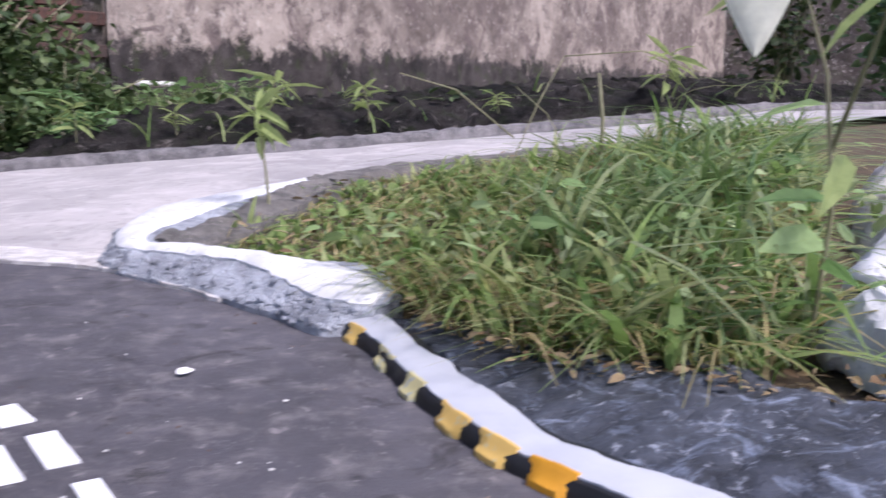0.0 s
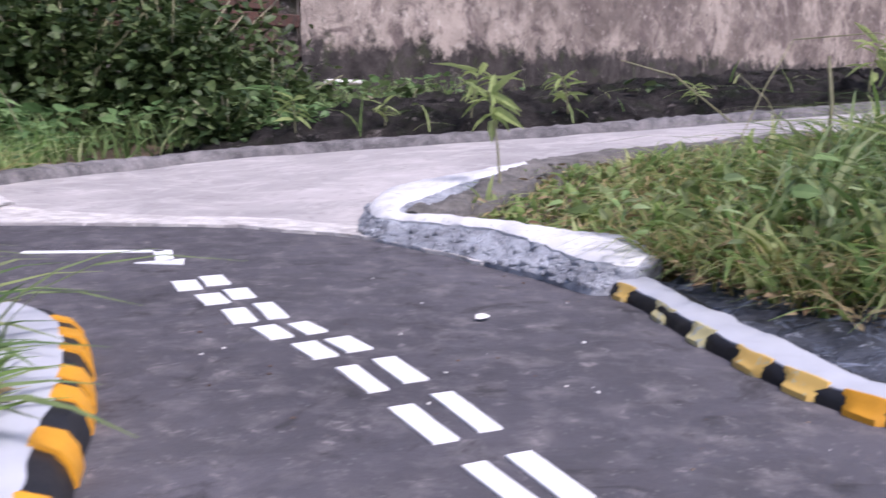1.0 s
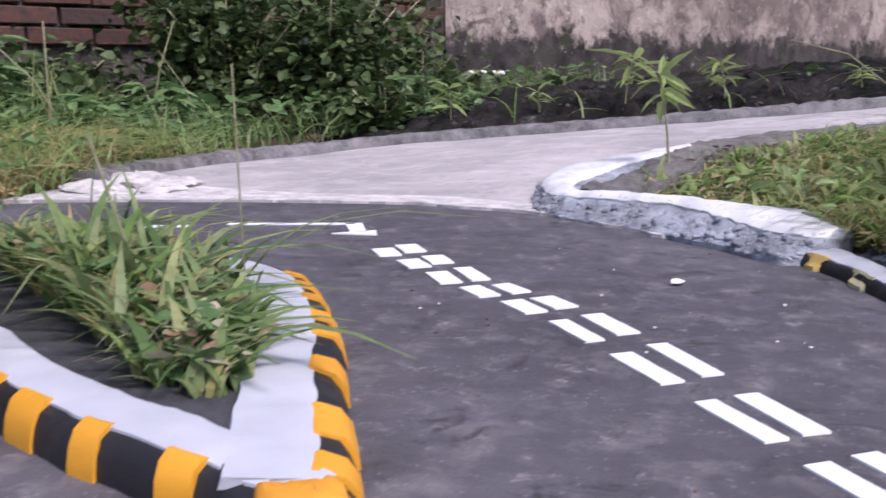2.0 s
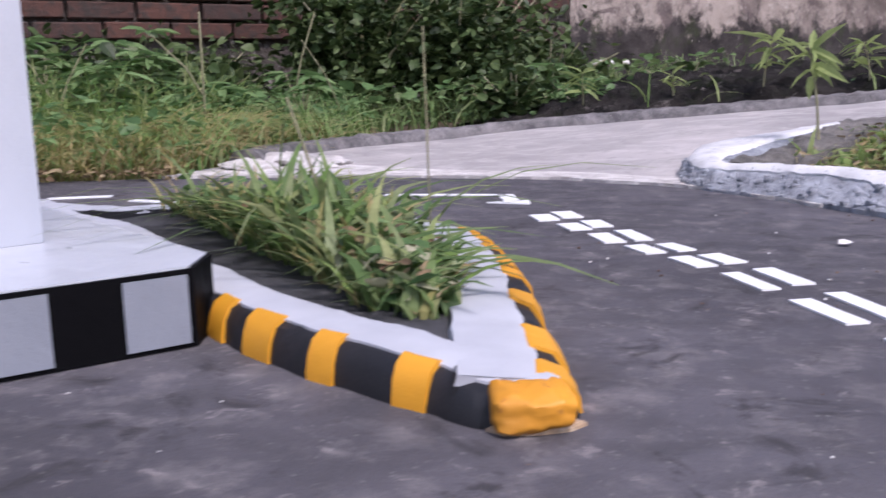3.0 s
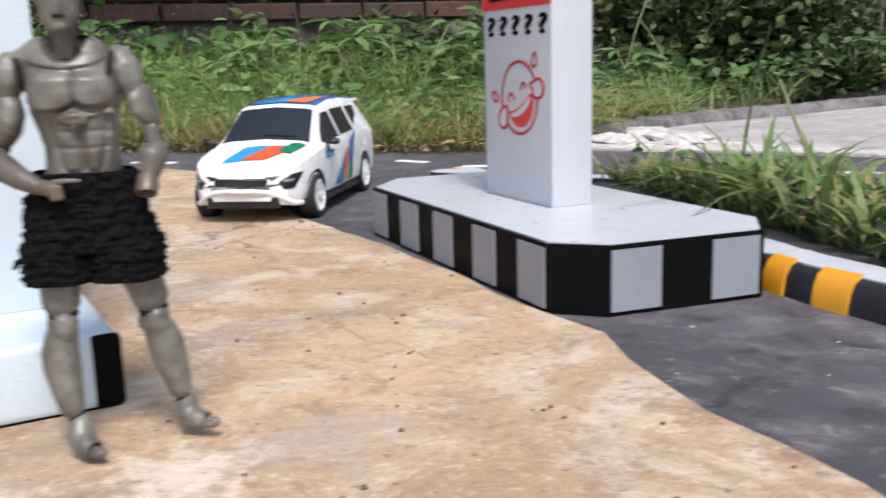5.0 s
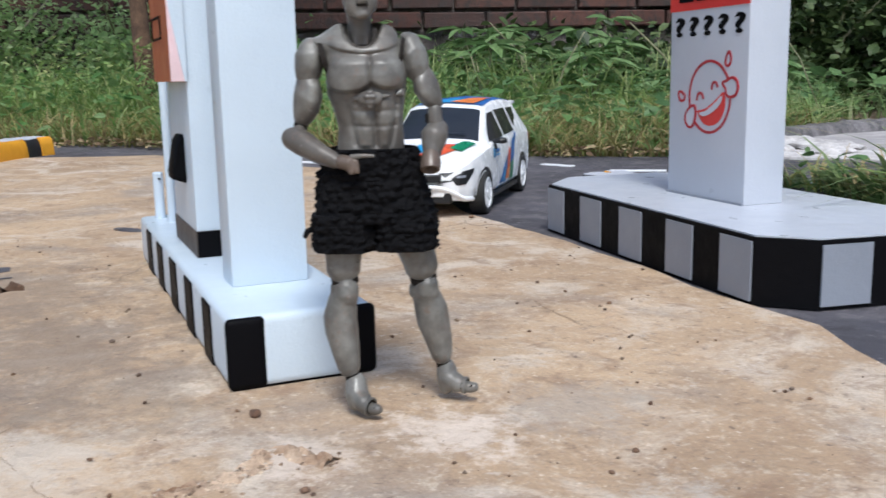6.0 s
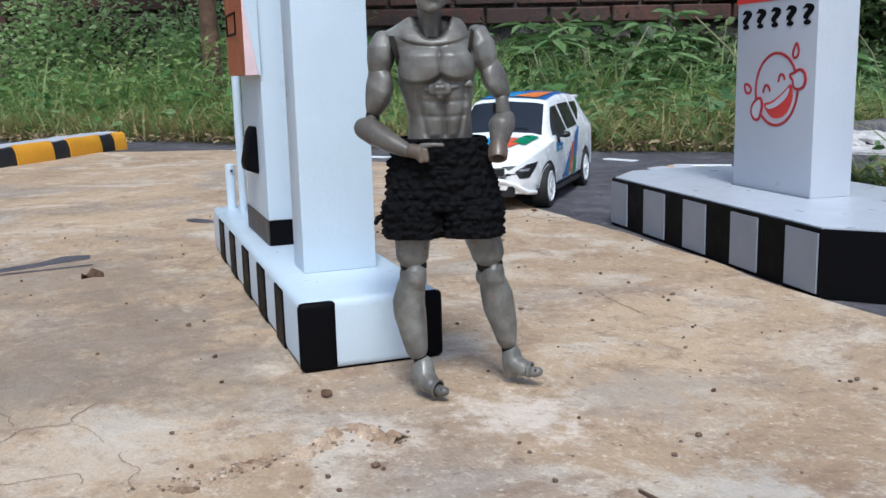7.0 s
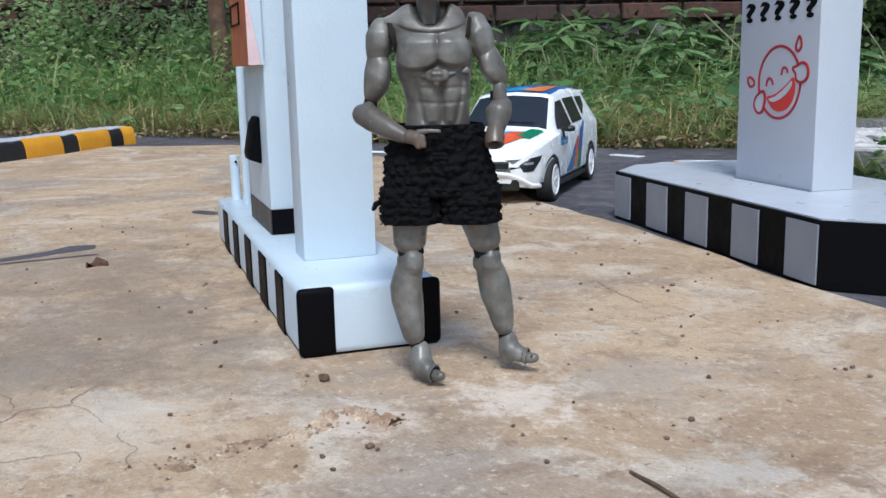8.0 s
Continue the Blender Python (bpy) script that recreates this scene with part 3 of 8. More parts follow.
def build_roads():
    road = flat_sheet("asphalt_road", ragged(ASPHALT_EDGE, 0.03, 0.008, 3), 0.0, 0.02, ASPHALT, "dark grey worn asphalt model road with white lane dashes", "road")
    pad = flat_sheet("concrete_pad", ragged(PAD_EDGE, 0.02, 0.007, 5), 0.0016, 0.008, PAD, "tan weathered concrete forecourt with cracks and stains", "pavement")
    # twin dashes along the bend: far end, near end, half width
    twins = [
        ((-0.4665, 0.5028), (-0.4431, 0.4770), 0.0088), ((-0.4583, 0.5255), (-0.4334, 0.4987), 0.0088),
        ((-0.4236, 0.4681), (-0.4001, 0.4453), 0.0088), ((-0.4139, 0.4898), (-0.3912, 0.4653), 0.0085),
        ((-0.3822, 0.4346), (-0.3554, 0.4056), 0.0078), ((-0.3715, 0.4556), (-0.3409, 0.4218), 0.0066),
        ((-0.3401, 0.4008), (-0.3156, 0.3801), 0.0073), ((-0.3245, 0.4146), (-0.3020, 0.3972), 0.0070),
        ((-0.2991, 0.3742), (-0.2736, 0.3523), 0.0075), ((-0.2860, 0.3900), (-0.2620, 0.3706), 0.0080),
        ((-0.2563, 0.3395), (-0.2241, 0.3078), 0.0056), ((-0.2434, 0.3601), (-0.2124, 0.3285), 0.0068),
        ((-0.2065, 0.2916), (-0.1718, 0.2564), 0.0060), ((-0.1947, 0.3144), (-0.1583, 0.2748), 0.0056),
        ((-0.1546, 0.2381), (-0.1217, 0.2049), 0.0053), ((-0.1408, 0.2534), (-0.1088, 0.2183), 0.0060),
        ((-0.1065, 0.1885), (-0.0760, 0.1575), 0.0055), ((-0.0925, 0.2050), (-0.0620, 0.1735), 0.0058),
        # along the road behind the forecourt
        ((-0.992, 0.395), (-0.945, 0.440), 0.006), ((-0.892, 0.424), (-0.826, 0.428), 0.006), ((-0.850, 0.384), (-0.790, 0.394), 0.006),
        ((-1.112, 0.392), (-1.065, 0.400), 0.006), ((-1.146, 0.308), (-1.106, 0.333), 0.008), ((-1.225, 0.266), (-1.165, 0.296), 0.008), ((-1.31, 0.218), (-1.256, 0.246), 0.008),
        ((-1.41, 0.168), (-1.35, 0.198), 0.008), ((-1.52, 0.122), (-1.46, 0.150), 0.008), ((-1.66, 0.082), (-1.60, 0.10), 0.008),
    ]
    for i, (a, b, h) in enumerate(twins):
        a, b = Vector(a), Vector(b)
        n = (b - a).normalized().orthogonal() * h
        mark([tuple(a + n), tuple(b + n), tuple(b - n), tuple(a - n)][::-1], road, seed=i)
    # thin bent arrow
    mark([(-0.6742, 0.5602), (-0.5592, 0.6072), (-0.5627, 0.6152), (-0.6767, 0.5682)], road, "arrow_shaft")
    mark([(-0.5717, 0.6102), (-0.5367, 0.5652), (-0.5232, 0.5712), (-0.5562, 0.6162)], road, "arrow_bend")
    mark([(-0.5487, 0.5532), (-0.5062, 0.5602), (-0.5202, 0.5822)], road, "arrow_head")
    mark([(-0.7422, 0.5162), (-0.6992, 0.5352), (-0.7007, 0.5442), (-0.7437, 0.5252)], road, "arrow_shaft")
    # ramp road of pale concrete
    near = smooth_path([(-0.43, 0.82), (-0.44, 0.90), (-0.43, 1.02), (-0.375, 1.11), (-0.325, 1.21), (-0.285, 1.30), (-0.17, 1.40), (-0.06, 1.48), (0.08, 1.60), (0.34, 1.76), (0.60, 2.0), (1.0, 2.4)], 0.02)
    far = smooth_path([(-1.04, 0.80), (-1.11, 0.90), (-1.12, 1.17), (-1.06, 1.38), (-0.93, 1.47), (-0.77, 1.54), (-0.60, 1.61), (-0.45, 1.67), (-0.25, 1.77), (-0.08, 1.86), (0.06, 1.93), (0.32, 2.12), (0.55, 2.35), (0.9, 2.8)], 0.02)
    verts, faces, m, k = [], [], 90, 14
    for i in range(m):
        a, b = near[int(i / (m - 1) * (len(near) - 1))], far[int(i / (m - 1) * (len(far) - 1))]
        for j in range(k):
            p = a.lerp(b, j / (k - 1))
            z = rise(p.x, p.y) + 0.002 + (0.0025 * noise.noise(Vector((p.x * 12, p.y * 12, 4))) + 0.002) * min(1, i / 8) - (0.012 if i == 0 else 0.0)
            verts.append((p.x, p.y, z))
    # apron that runs out on the asphalt
    for i in range(m - 1):
        for j in range(k - 1):
            faces.append((i * k + j, i * k + j + 1, (i + 1) * k + j + 1, (i + 1) * k + j))
    ramp = tagged(new("ramp_road", arrays("ramp_road", verts, faces, RAMP)), "pale grey concrete ramp road climbing behind the grass", "road", kind="structure")
    for p in ramp.data.polygons:
        p.use_smooth = True
    apron = [(-1.06, 0.60), (-0.95, 0.645), (-0.855, 0.681), (-0.765, 0.714), (-0.67, 0.740), (-0.577, 0.762), (-0.50, 0.748), (-0.434, 0.738), (-0.36, 0.707), (-0.27, 0.645), (-0.17, 0.57), (-0.20, 0.66), (-0.33, 0.80), (-0.44, 0.88), (-0.46, 0.98), (-0.62, 1.04), (-0.80, 1.02), (-1.0, 0.97), (-1.10, 0.86), (-1.08, 0.72)]
    part("apron", prism(ragged(apron, 0.015, 0.006, 9), -0.01, 0.0026), RAMP, ramp, smooth=False)
    skim = [(-1.05, 0.605), (-0.95, 0.648), (-0.855, 0.683), (-0.765, 0.715), (-0.67, 0.741), (-0.577, 0.762), (-0.50, 0.748), (-0.434, 0.737), (-0.36, 0.705), (-0.27, 0.643), (-0.24, 0.65), (-0.33, 0.735), (-0.44, 0.79), (-0.55, 0.82), (-0.68, 0.80), (-0.80, 0.79), (-0.92, 0.81), (-1.05, 0.82), (-1.06, 0.70)]
    part("cement_skim", prism(ragged(skim, 0.012, 0.010, 19), -0.01, 0.0034), CEMENT, ramp, "pale cement skim along the asphalt joint", smooth=False)
    return pad


# ---- kerbs ----
def painted_kerb(name, label, path, side, width, height, stripes, yellow, seed=0, bulge=0.0011, wob=0.0015, round_ends=False, lift=None, trim=0.0, lip=0.0095):
    """Low rounded kerb: black body, a white top, yellow blocks painted at intervals on the road side."""
    k = empty(name, label, "kerb", kind="structure")
    prof = [(0.0, -0.008), (0.0, 0.003), (lip * 0.15, height * 0.55), (lip * 0.42, height * 0.85), (lip * 0.95, height), (width, height), (width + 0.004, -0.008)]
    part("body", sweep(path, prof, side, 0.0012, seed, lift), KERB_BLACK, k)
    top = [(lip - 0.002, height - 0.003), (lip - 0.0017, height + 0.0003), (lip + 0.0015, height + 0.0011), (width * 0.6, height + 0.0014), (width - 0.001, height + 0.0008), (width, height - 0.003)]
    part("white_top", sweep(path, top, side, 0.0012, seed, lift, wobble=wob), KERB_WHITE, k)
    skin = [(0.003, -0.004), (-bulge, -0.003), (-bulge, 0.003), (0.0002, height * 0.57), (lip * 0.3, height * 0.9), (lip - 0.0021, height + 0.0012), (lip, height + 0.0008), (lip - 0.0015, height - 0.003)]
    for j, (p, q) in enumerate(stripes):
        a, b = p, q
        p, q = [a[k] + (b[k] - a[k]) * trim for k in (0, 1)], [b[k] + (a[k] - b[k]) * trim for k in (0, 1)]
        i0, i1 = sorted(min(range(len(path)), key=lambda i: (path[i].x - e[0]) ** 2 + (path[i].y - e[1]) ** 2) for e in (p, q))
        if i1 - i0 >= 2:
            part("yellow_block", sweep(path[i0:i1 + 1], skin, side, 0.0011 if round_ends else 0.0006, seed + j, lift, swell=round_ends), yellow[j % len(yellow)] if isinstance(yellow, list) else yellow, k)
    return k


def build_kerbs():
    # planted island beside the sign: road side from the rear tip round the nose
    def sink(x, y):
        """The island's rear tip runs out almost flush with the road, and its nose dips."""
        return -0.0095 * min(1.0, max(0.0, (-0.66 - x) / 0.14)) - 0.0042 * min(1.0, max(0.0, (x + 0.300) / 0.055))

    near = smooth_path([(-0.94, 0.325), (-0.85, 0.288), (-0.74, 0.240), (-0.62, 0.190), (-0.50, 0.132), (-0.421, 0.0985), (-0.389, 0.0862), (-0.365, 0.0795), (-0.341, 0.0730), (-0.319, 0.0700), (-0.296, 0.0655), (-0.275, 0.0640), (-0.262, 0.0605), (-0.250, 0.0595)], 0.0045)
    painted_kerb("island_kerb", "low kerb painted yellow and black with a white top", near, 1, 0.031, 0.0176, [((-0.94, 0.325), (-0.92, 0.316)), ((-0.89, 0.30), (-0.865, 0.29)), ((-0.424, 0.1), (-0.404, 0.092)), ((-0.389, 0.0862), (-0.364, 0.0793)), ((-0.3415, 0.073), (-0.3195, 0.070)), ((-0.2965, 0.0655), (-0.271, 0.0628))], KERB_YELLOW, 1, lift=sink, trim=0.12)
    nose = smooth_path([(-0.256, 0.0602), (-0.246, 0.0612), (-0.2365, 0.0665), (-0.2300, 0.0745), (-0.2275, 0.0845)], 0.003)
    painted_kerb("island_kerb", "rounded kerb nose with a peeling yellow block", nose, 1, 0.026, 0.0172, [], KERB_YELLOW, 4, lift=sink)
    # a lump of mortar moulded over the nose, thick paint peeling along its foot
    bm = bmesh.new()
    bmesh.ops.create_cube(bm, size=2.0)
    bmesh.ops.subdivide_edges(bm, edges=bm.edges[:], cuts=11, use_grid_fill=True)
    for v in bm.verts:
        p = v.co
        k = (abs(p.x) ** 5 + abs(p.y) ** 5 + abs(p.z) ** 5) ** -0.2
        p = p * k
        tall = 0.0078 - 0.0016 * (p.x + 1) / 2 - 0.0014 * max(0.0, -p.y)
        p = Vector((p.x * 0.0138, p.y * (0.0105 + 0.0014 * max(0.0, -p.z)), 0.0072 + p.z * tall))
        p += noise.noise_vector(p * 95) * 0.0012 + noise.noise_vector(p * 330) * 0.0008
        p.z += 0.0005 * math.sin(p.x * 520 + p.y * 260) * max(0.0, p.z / 0.014)
        v.co = p
    bmesh.ops.transform(bm, matrix=Matrix.Translation((-0.2385, 0.0705, 0.0002)) @ Matrix.Rotation(radians(40), 4, "Z"), verts=bm.verts)
    bmesh.ops.recalc_face_normals(bm, faces=bm.faces)
    block = thing("kerb_nose_block", bm, KERB_PEEL, "lumpy nose of the kerb under thick peeling orange yellow paint", "kerb block", kind="structure")
    foot = [(-0.2500, 0.0600), (-0.2425, 0.0590), (-0.2330, 0.0655), (-0.2255, 0.0735), (-0.2235, 0.0810), (-0.232, 0.0800), (-0.244, 0.0680)]
    part("broken_foot", prism(ragged(foot, 0.004, 0.0016, 6), -0.001, 0.0018, 0.0006), PAD, block, "pale broken mortar under the block")
    back = smooth_path([(-0.2275, 0.0865), (-0.2450, 0.114), (-0.2825, 0.165), (-0.3165, 0.2155), (-0.360, 0.271), (-0.399, 0.314), (-0.426, 0.337), (-0.47, 0.355), (-0.55, 0.361), (-0.70, 0.367), (-0.83, 0.358), (-0.94, 0.335)], 0.0035)
    bars = [((-0.431, 0.321), (-0.42, 0.313)), ((-0.406, 0.307), (-0.391, 0.293)), ((-0.382, 0.283), (-0.368, 0.27)), ((-0.354, 0.254), (-0.336, 0.234)), ((-0.331, 0.228), (-0.318, 0.212)), ((-0.298, 0.186), (-0.284, 0.17)), ((-0.268, 0.143), (-0.244, 0.117)), ((-0.236, 0.106), (-0.227, 0.092))]
    painted_kerb("island_kerb", "curved kerb striped orange yellow and black with white top", back, 1, 0.043, 0.0176, bars, KERB_YELLOW, 7, lift=sink, trim=0.12, lip=0.0150)
    bed = [(-0.70, 0.33), (-0.70, 0.262), (-0.60, 0.205), (-0.48, 0.146), (-0.36, 0.104), (-0.275, 0.088), (-0.262, 0.10), (-0.31, 0.165), (-0.38, 0.25), (-0.43, 0.305), (-0.50, 0.330), (-0.66, 0.342)]
    thing("planting_bed", prism(bed, -0.008, 0.0148), BLACKMORTAR, "black mortar bed inside the kerbed island", "bed", kind="structure", smooth=False)
    # kerb on the outside of the bend
    right = smooth_path([(-0.158, 0.566), (-0.1255, 0.520), (-0.094, 0.461), (-0.062, 0.409), (-0.039, 0.375), (-0.013, 0.347), (0.027, 0.314), (0.085, 0.272), (0.16, 0.225), (0.26, 0.17)], 0.0045)
    painted_kerb("bend_kerb", "low kerb with faded yellow and black blocks and white top", right, 1, 0.031, 0.0092, [((-0.152, 0.557), (-0.140, 0.540)), ((-0.118, 0.507), (-0.106, 0.484)), ((-0.092, 0.458), (-0.080, 0.439)), ((-0.066, 0.415), (-0.048, 0.389)), ((-0.042, 0.379), (-0.024, 0.359)), ((-0.018, 0.351), (0.004, 0.334)), ((0.029, 0.312), (0.050, 0.297)), ((0.07, 0.283), (0.09, 0.268)), ((0.11, 0.256), (0.13, 0.243))], [KERB_FADED, KERB_PALE, KERB_PALE, KERB_FADED, KERB_FADED, KERB_YELLOW], 11, 0.0034, 0.009, True, lip=0.0060)
    # far-off kerb at the edge of the forecourt
    left = smooth_path([(-1.33, -0.58), (-1.46, -0.43), (-1.60, -0.275), (-1.68, -0.195), (-1.76, -0.128), (-1.82, -0.078), (-1.843, -0.050)], 0.006)
    painted_kerb("forecourt_kerb", "kerb with orange yellow and black blocks, white top", left, 1, 0.055, 0.029, [((-1.40, -0.50), (-1.45, -0.44)), ((-1.52, -0.362), (-1.58, -0.296)), ((-1.624, -0.248), (-1.687, -0.19)), ((-1.722, -0.159), (-1.794, -0.101)), ((-1.825, -0.074), (-1.843, -0.050))], KERB_YELLOW, 15, trim=0.0)
    # rough grey mortar kerb with a white top at the tip of the grass: foot line, outer and inner edge of its top
    foot = glide([(-0.140, 0.572), (-0.162, 0.556), (-0.184, 0.568), (-0.21, 0.594), (-0.235, 0.610), (-0.26, 0.630), (-0.29, 0.656), (-0.322, 0.677), (-0.354, 0.694), (-0.387, 0.714), (-0.422, 0.742), (-0.449, 0.790), (-0.469, 0.86), (-0.485, 0.945), (-0.476, 1.0), (-0.455, 1.045), (-0.43, 1.08), (-0.40, 1.125), (-0.37, 1.17)], 190)
    outer = glide([(-0.128, 0.585), (-0.147, 0.580), (-0.168, 0.587), (-0.191, 0.605), (-0.22, 0.638), (-0.252, 0.673), (-0.282, 0.697), (-0.312, 0.711), (-0.343, 0.724), (-0.376, 0.736), (-0.412, 0.752), (-0.442, 0.80), (-0.462, 0.86), (-0.478, 0.94), (-0.467, 0.99), (-0.447, 1.03), (-0.425, 1.06), (-0.396, 1.11), (-0.366, 1.16)], 190)
    inner = glide([(-0.125, 0.60), (-0.134, 0.60), (-0.156, 0.642), (-0.18, 0.665), (-0.206, 0.681), (-0.231, 0.69), (-0.26, 0.707), (-0.287, 0.716), (-0.32, 0.736), (-0.35, 0.744), (-0.380, 0.748), (-0.404, 0.785), (-0.412, 0.82), (-0.41, 0.85), (-0.405, 0.88), (-0.402, 0.91), (-0.398, 0.955), (-0.376, 1.05), (-0.354, 1.14)], 190)
    k = empty("mortar_kerb", "rough grey mortar kerb with white painted top", "kerb", kind="structure")

    def section(i, across, z, rough_):
        """A point of the kerb: across runs from 0 at the foot over 1 at the outer to 2 at the inner edge."""
        p = foot[i].lerp(outer[i], across) if across < 1 else outer[i].lerp(inner[i], across - 1)
        v = Vector((p.x, p.y, rise(p.x, p.y) + z * ((0.86 + 0.38 * min(1.0, i / 62)) if z > 0 else 1.0)))
        return v + noise.noise_vector(v * 70) * rough_ + noise.noise_vector(v * 230) * rough_ * 0.5

    bm = loft(bmesh.new(), [[section(i, a, z, r) for a, z, r in ((-0.02, -0.012, 0), (0.0, 0.001, 0.001), (0.2, 0.0042, 0.004), (0.4, 0.0066, 0.005), (0.6, 0.0090, 0.005), (0.8, 0.0112, 0.004), (1.0, 0.0128, 0.002), (1.5, 0.0158, 0.001), (2.0, 0.0155, 0.001), (2.5, 0.012, 0.002), (2.6, -0.012, 0))] for i in range(190)])
    bmesh.ops.recalc_face_normals(bm, faces=bm.faces)
    part("body", bm, MORTAR, k)
    bm = loft(bmesh.new(), [[section(i, a, z, 0.0014) for a, z in ((0.97, 0.010), (0.95, 0.0142), (1.10, 0.0166), (1.35, 0.0178), (1.7, 0.0182), (1.95, 0.0174), (2.04, 0.0150), (2.0, 0.009))] for i in range(6, 188)])
    bmesh.ops.recalc_face_normals(bm, faces=bm.faces)
    part("white_top", bm, KERB_LIME, k)
    rnd = random.Random(17)
    stones = bmesh.new()
    for i in range(820):
        q = rnd.uniform(0.04, 0.95)
        p = section(rnd.randrange(8, 128), q, 0.0105 * q - 0.0002, 0.003)
        b = pebble(p.x, p.y, rnd.uniform(0.0010, 0.0027) * (1.7 if i % 11 == 0 else 1), i, p.z)
        tmp = bpy.data.meshes.new("stone")
        b.to_mesh(tmp)
        b.free()
        stones.from_mesh(tmp)
        bpy.data.meshes.remove(tmp)
    tagged(part("rubble_face", stones, MORTAR, k, "rough rubble stones in the kerb face"), kind="stuff")
    edge = smooth_path([(-0.375, 1.20), (-0.325, 1.29), (-0.235, 1.36), (-0.125, 1.44), (0.0, 1.54)], 0.01)
    thing("ramp_edge", sweep(edge, [(-0.012, -0.01), (-0.008, 0.010), (0.0, 0.0135), (0.02, 0.015), (0.05, 0.014), (0.06, -0.01)], -1, 0.0045, 21, rise), DARKMORTAR, "low dark mortar edge between ramp and verge", "kerb", kind="structure")
    # bare kerb along the far side of the ramp
    rim = smooth_path([(-1.06, 0.78), (-1.11, 0.92), (-1.125, 1.17), (-1.07, 1.39), (-0.935, 1.48), (-0.77, 1.55), (-0.60, 1.62), (-0.45, 1.68), (-0.25, 1.78), (-0.08, 1.87), (0.06, 1.94), (0.32, 2.13), (0.55, 2.36), (0.9, 2.8)], 0.012)
    thing("ramp_kerb", sweep(rim, [(-0.006, -0.012), (-0.002, 0.010), (0.004, 0.019), (0.02, 0.022), (0.045, 0.020), (0.06, -0.012)], 1, 0.005, 31, rise), KERBGREY, "bare grey concrete kerb along the ramp road", "kerb", kind="structure")
    mound = smooth_path([(-1.30, 1.42), (-1.1, 1.44), (-0.935, 1.48), (-0.77, 1.55), (-0.60, 1.62), (-0.45, 1.68), (-0.25, 1.78), (-0.08, 1.87), (0.06, 1.94), (0.32, 2.13), (0.55, 2.36), (0.9, 2.8)], 0.012)
    across = np.linspace(0.06, 0.72, 34)
    slope = [(float(o), float(np.interp(o, [0.06, 0.065, 0.10, 0.16, 0.24, 0.36, 0.50, 0.62, 0.72], [-0.02, 0.012, 0.030, 0.048, 0.060, 0.070, 0.074, 0.066, -0.03]))) for o in across]
    bm = sweep(mound, slope, 1, 0.013, 33, lambda x, y: rise(x, y) + 0.016 * noise.noise(Vector((x * 16, y * 16, 2))) + 0.010 * noise.noise(Vector((x * 40, y * 40, 7))) - 0.07 * min(1.0, max(0.0, (-0.95 - x) / 0.35)))
    thing("rubble_bank", bm, RUBBLE, "dark mossy rubble bank between ramp kerb and wall", "bank", kind="structure")
    # black mortar bank behind the bend kerb and bare mortar at the grass tip
    bank = sweep(right, [(0.031, -0.008), (0.033, 0.0065), (0.05, 0.0095), (0.065, 0.013), (0.085, 0.0135), (0.105, 0.018), (0.13, 0.0185), (0.15, 0.020), (0.19, -0.008)], 1, 0.006, 41)
    thing("mortar_bank", bank, BANK, "black painted mortar bank between kerb and grass", "bank", kind="structure")
    skin = smooth_path([(-0.372, 0.775), (-0.350, 0.83), (-0.345, 0.90), (-0.340, 0.98), (-0.345, 1.06), (-0.335, 1.16)], 0.006)
    rows = [(-0.030, -0.01), *((float(o), 0.016 + 0.004 * math.sin(o * 95)) for o in np.linspace(-0.026, 0.045, 22)), (0.05, -0.01)]
    thing("mortar_skin", sweep(skin, rows, 1, 0.007, 63, rise), DARKMORTAR, "rough dark trowelled mortar inside the white kerb", "mortar", kind="structure")


# ---- walls ----
WALL_A, WALL_D = Vector((-1.94, 3.55, 0)), Vector((0.39, 0.921, 0)).normalized()


def wall_frame(k):
    """Pose on the wall's face, k metres along it from the end of the plaster: x along, y into the wall."""
    return Matrix.Translation(WALL_A + WALL_D * k) @ Matrix.Rotation(math.atan2(WALL_D.y, WALL_D.x), 4, "Z")


def rough_panel(lo, hi, nx, nz, amp, seed, thick):
    """Upright slab with an uneven face."""
    bm = bmesh.new()
    (x0, z0), (x1, z1) = lo, hi
    grid = []
    for j in range(nz + 1):
        row = []
        for i in range(nx + 1):
            x, z = x0 + (x1 - x0) * i / nx, z0 + (z1 - z0) * j / nz
            row.append(bm.verts.new((x, amp * (noise.noise(Vector((x * 4, z * 4, seed))) + 0.5 * noise.noise(Vector((x * 13, z * 13, seed)))), z)))
        grid.append(row)
    for j in range(nz):
        for i in range(nx):
            bm.faces.new((grid[j][i], grid[j][i + 1], grid[j + 1][i + 1], grid[j + 1][i]))
    box(bm, (x0, amp * 2, z0), (x1, thick, z1))
    return bm


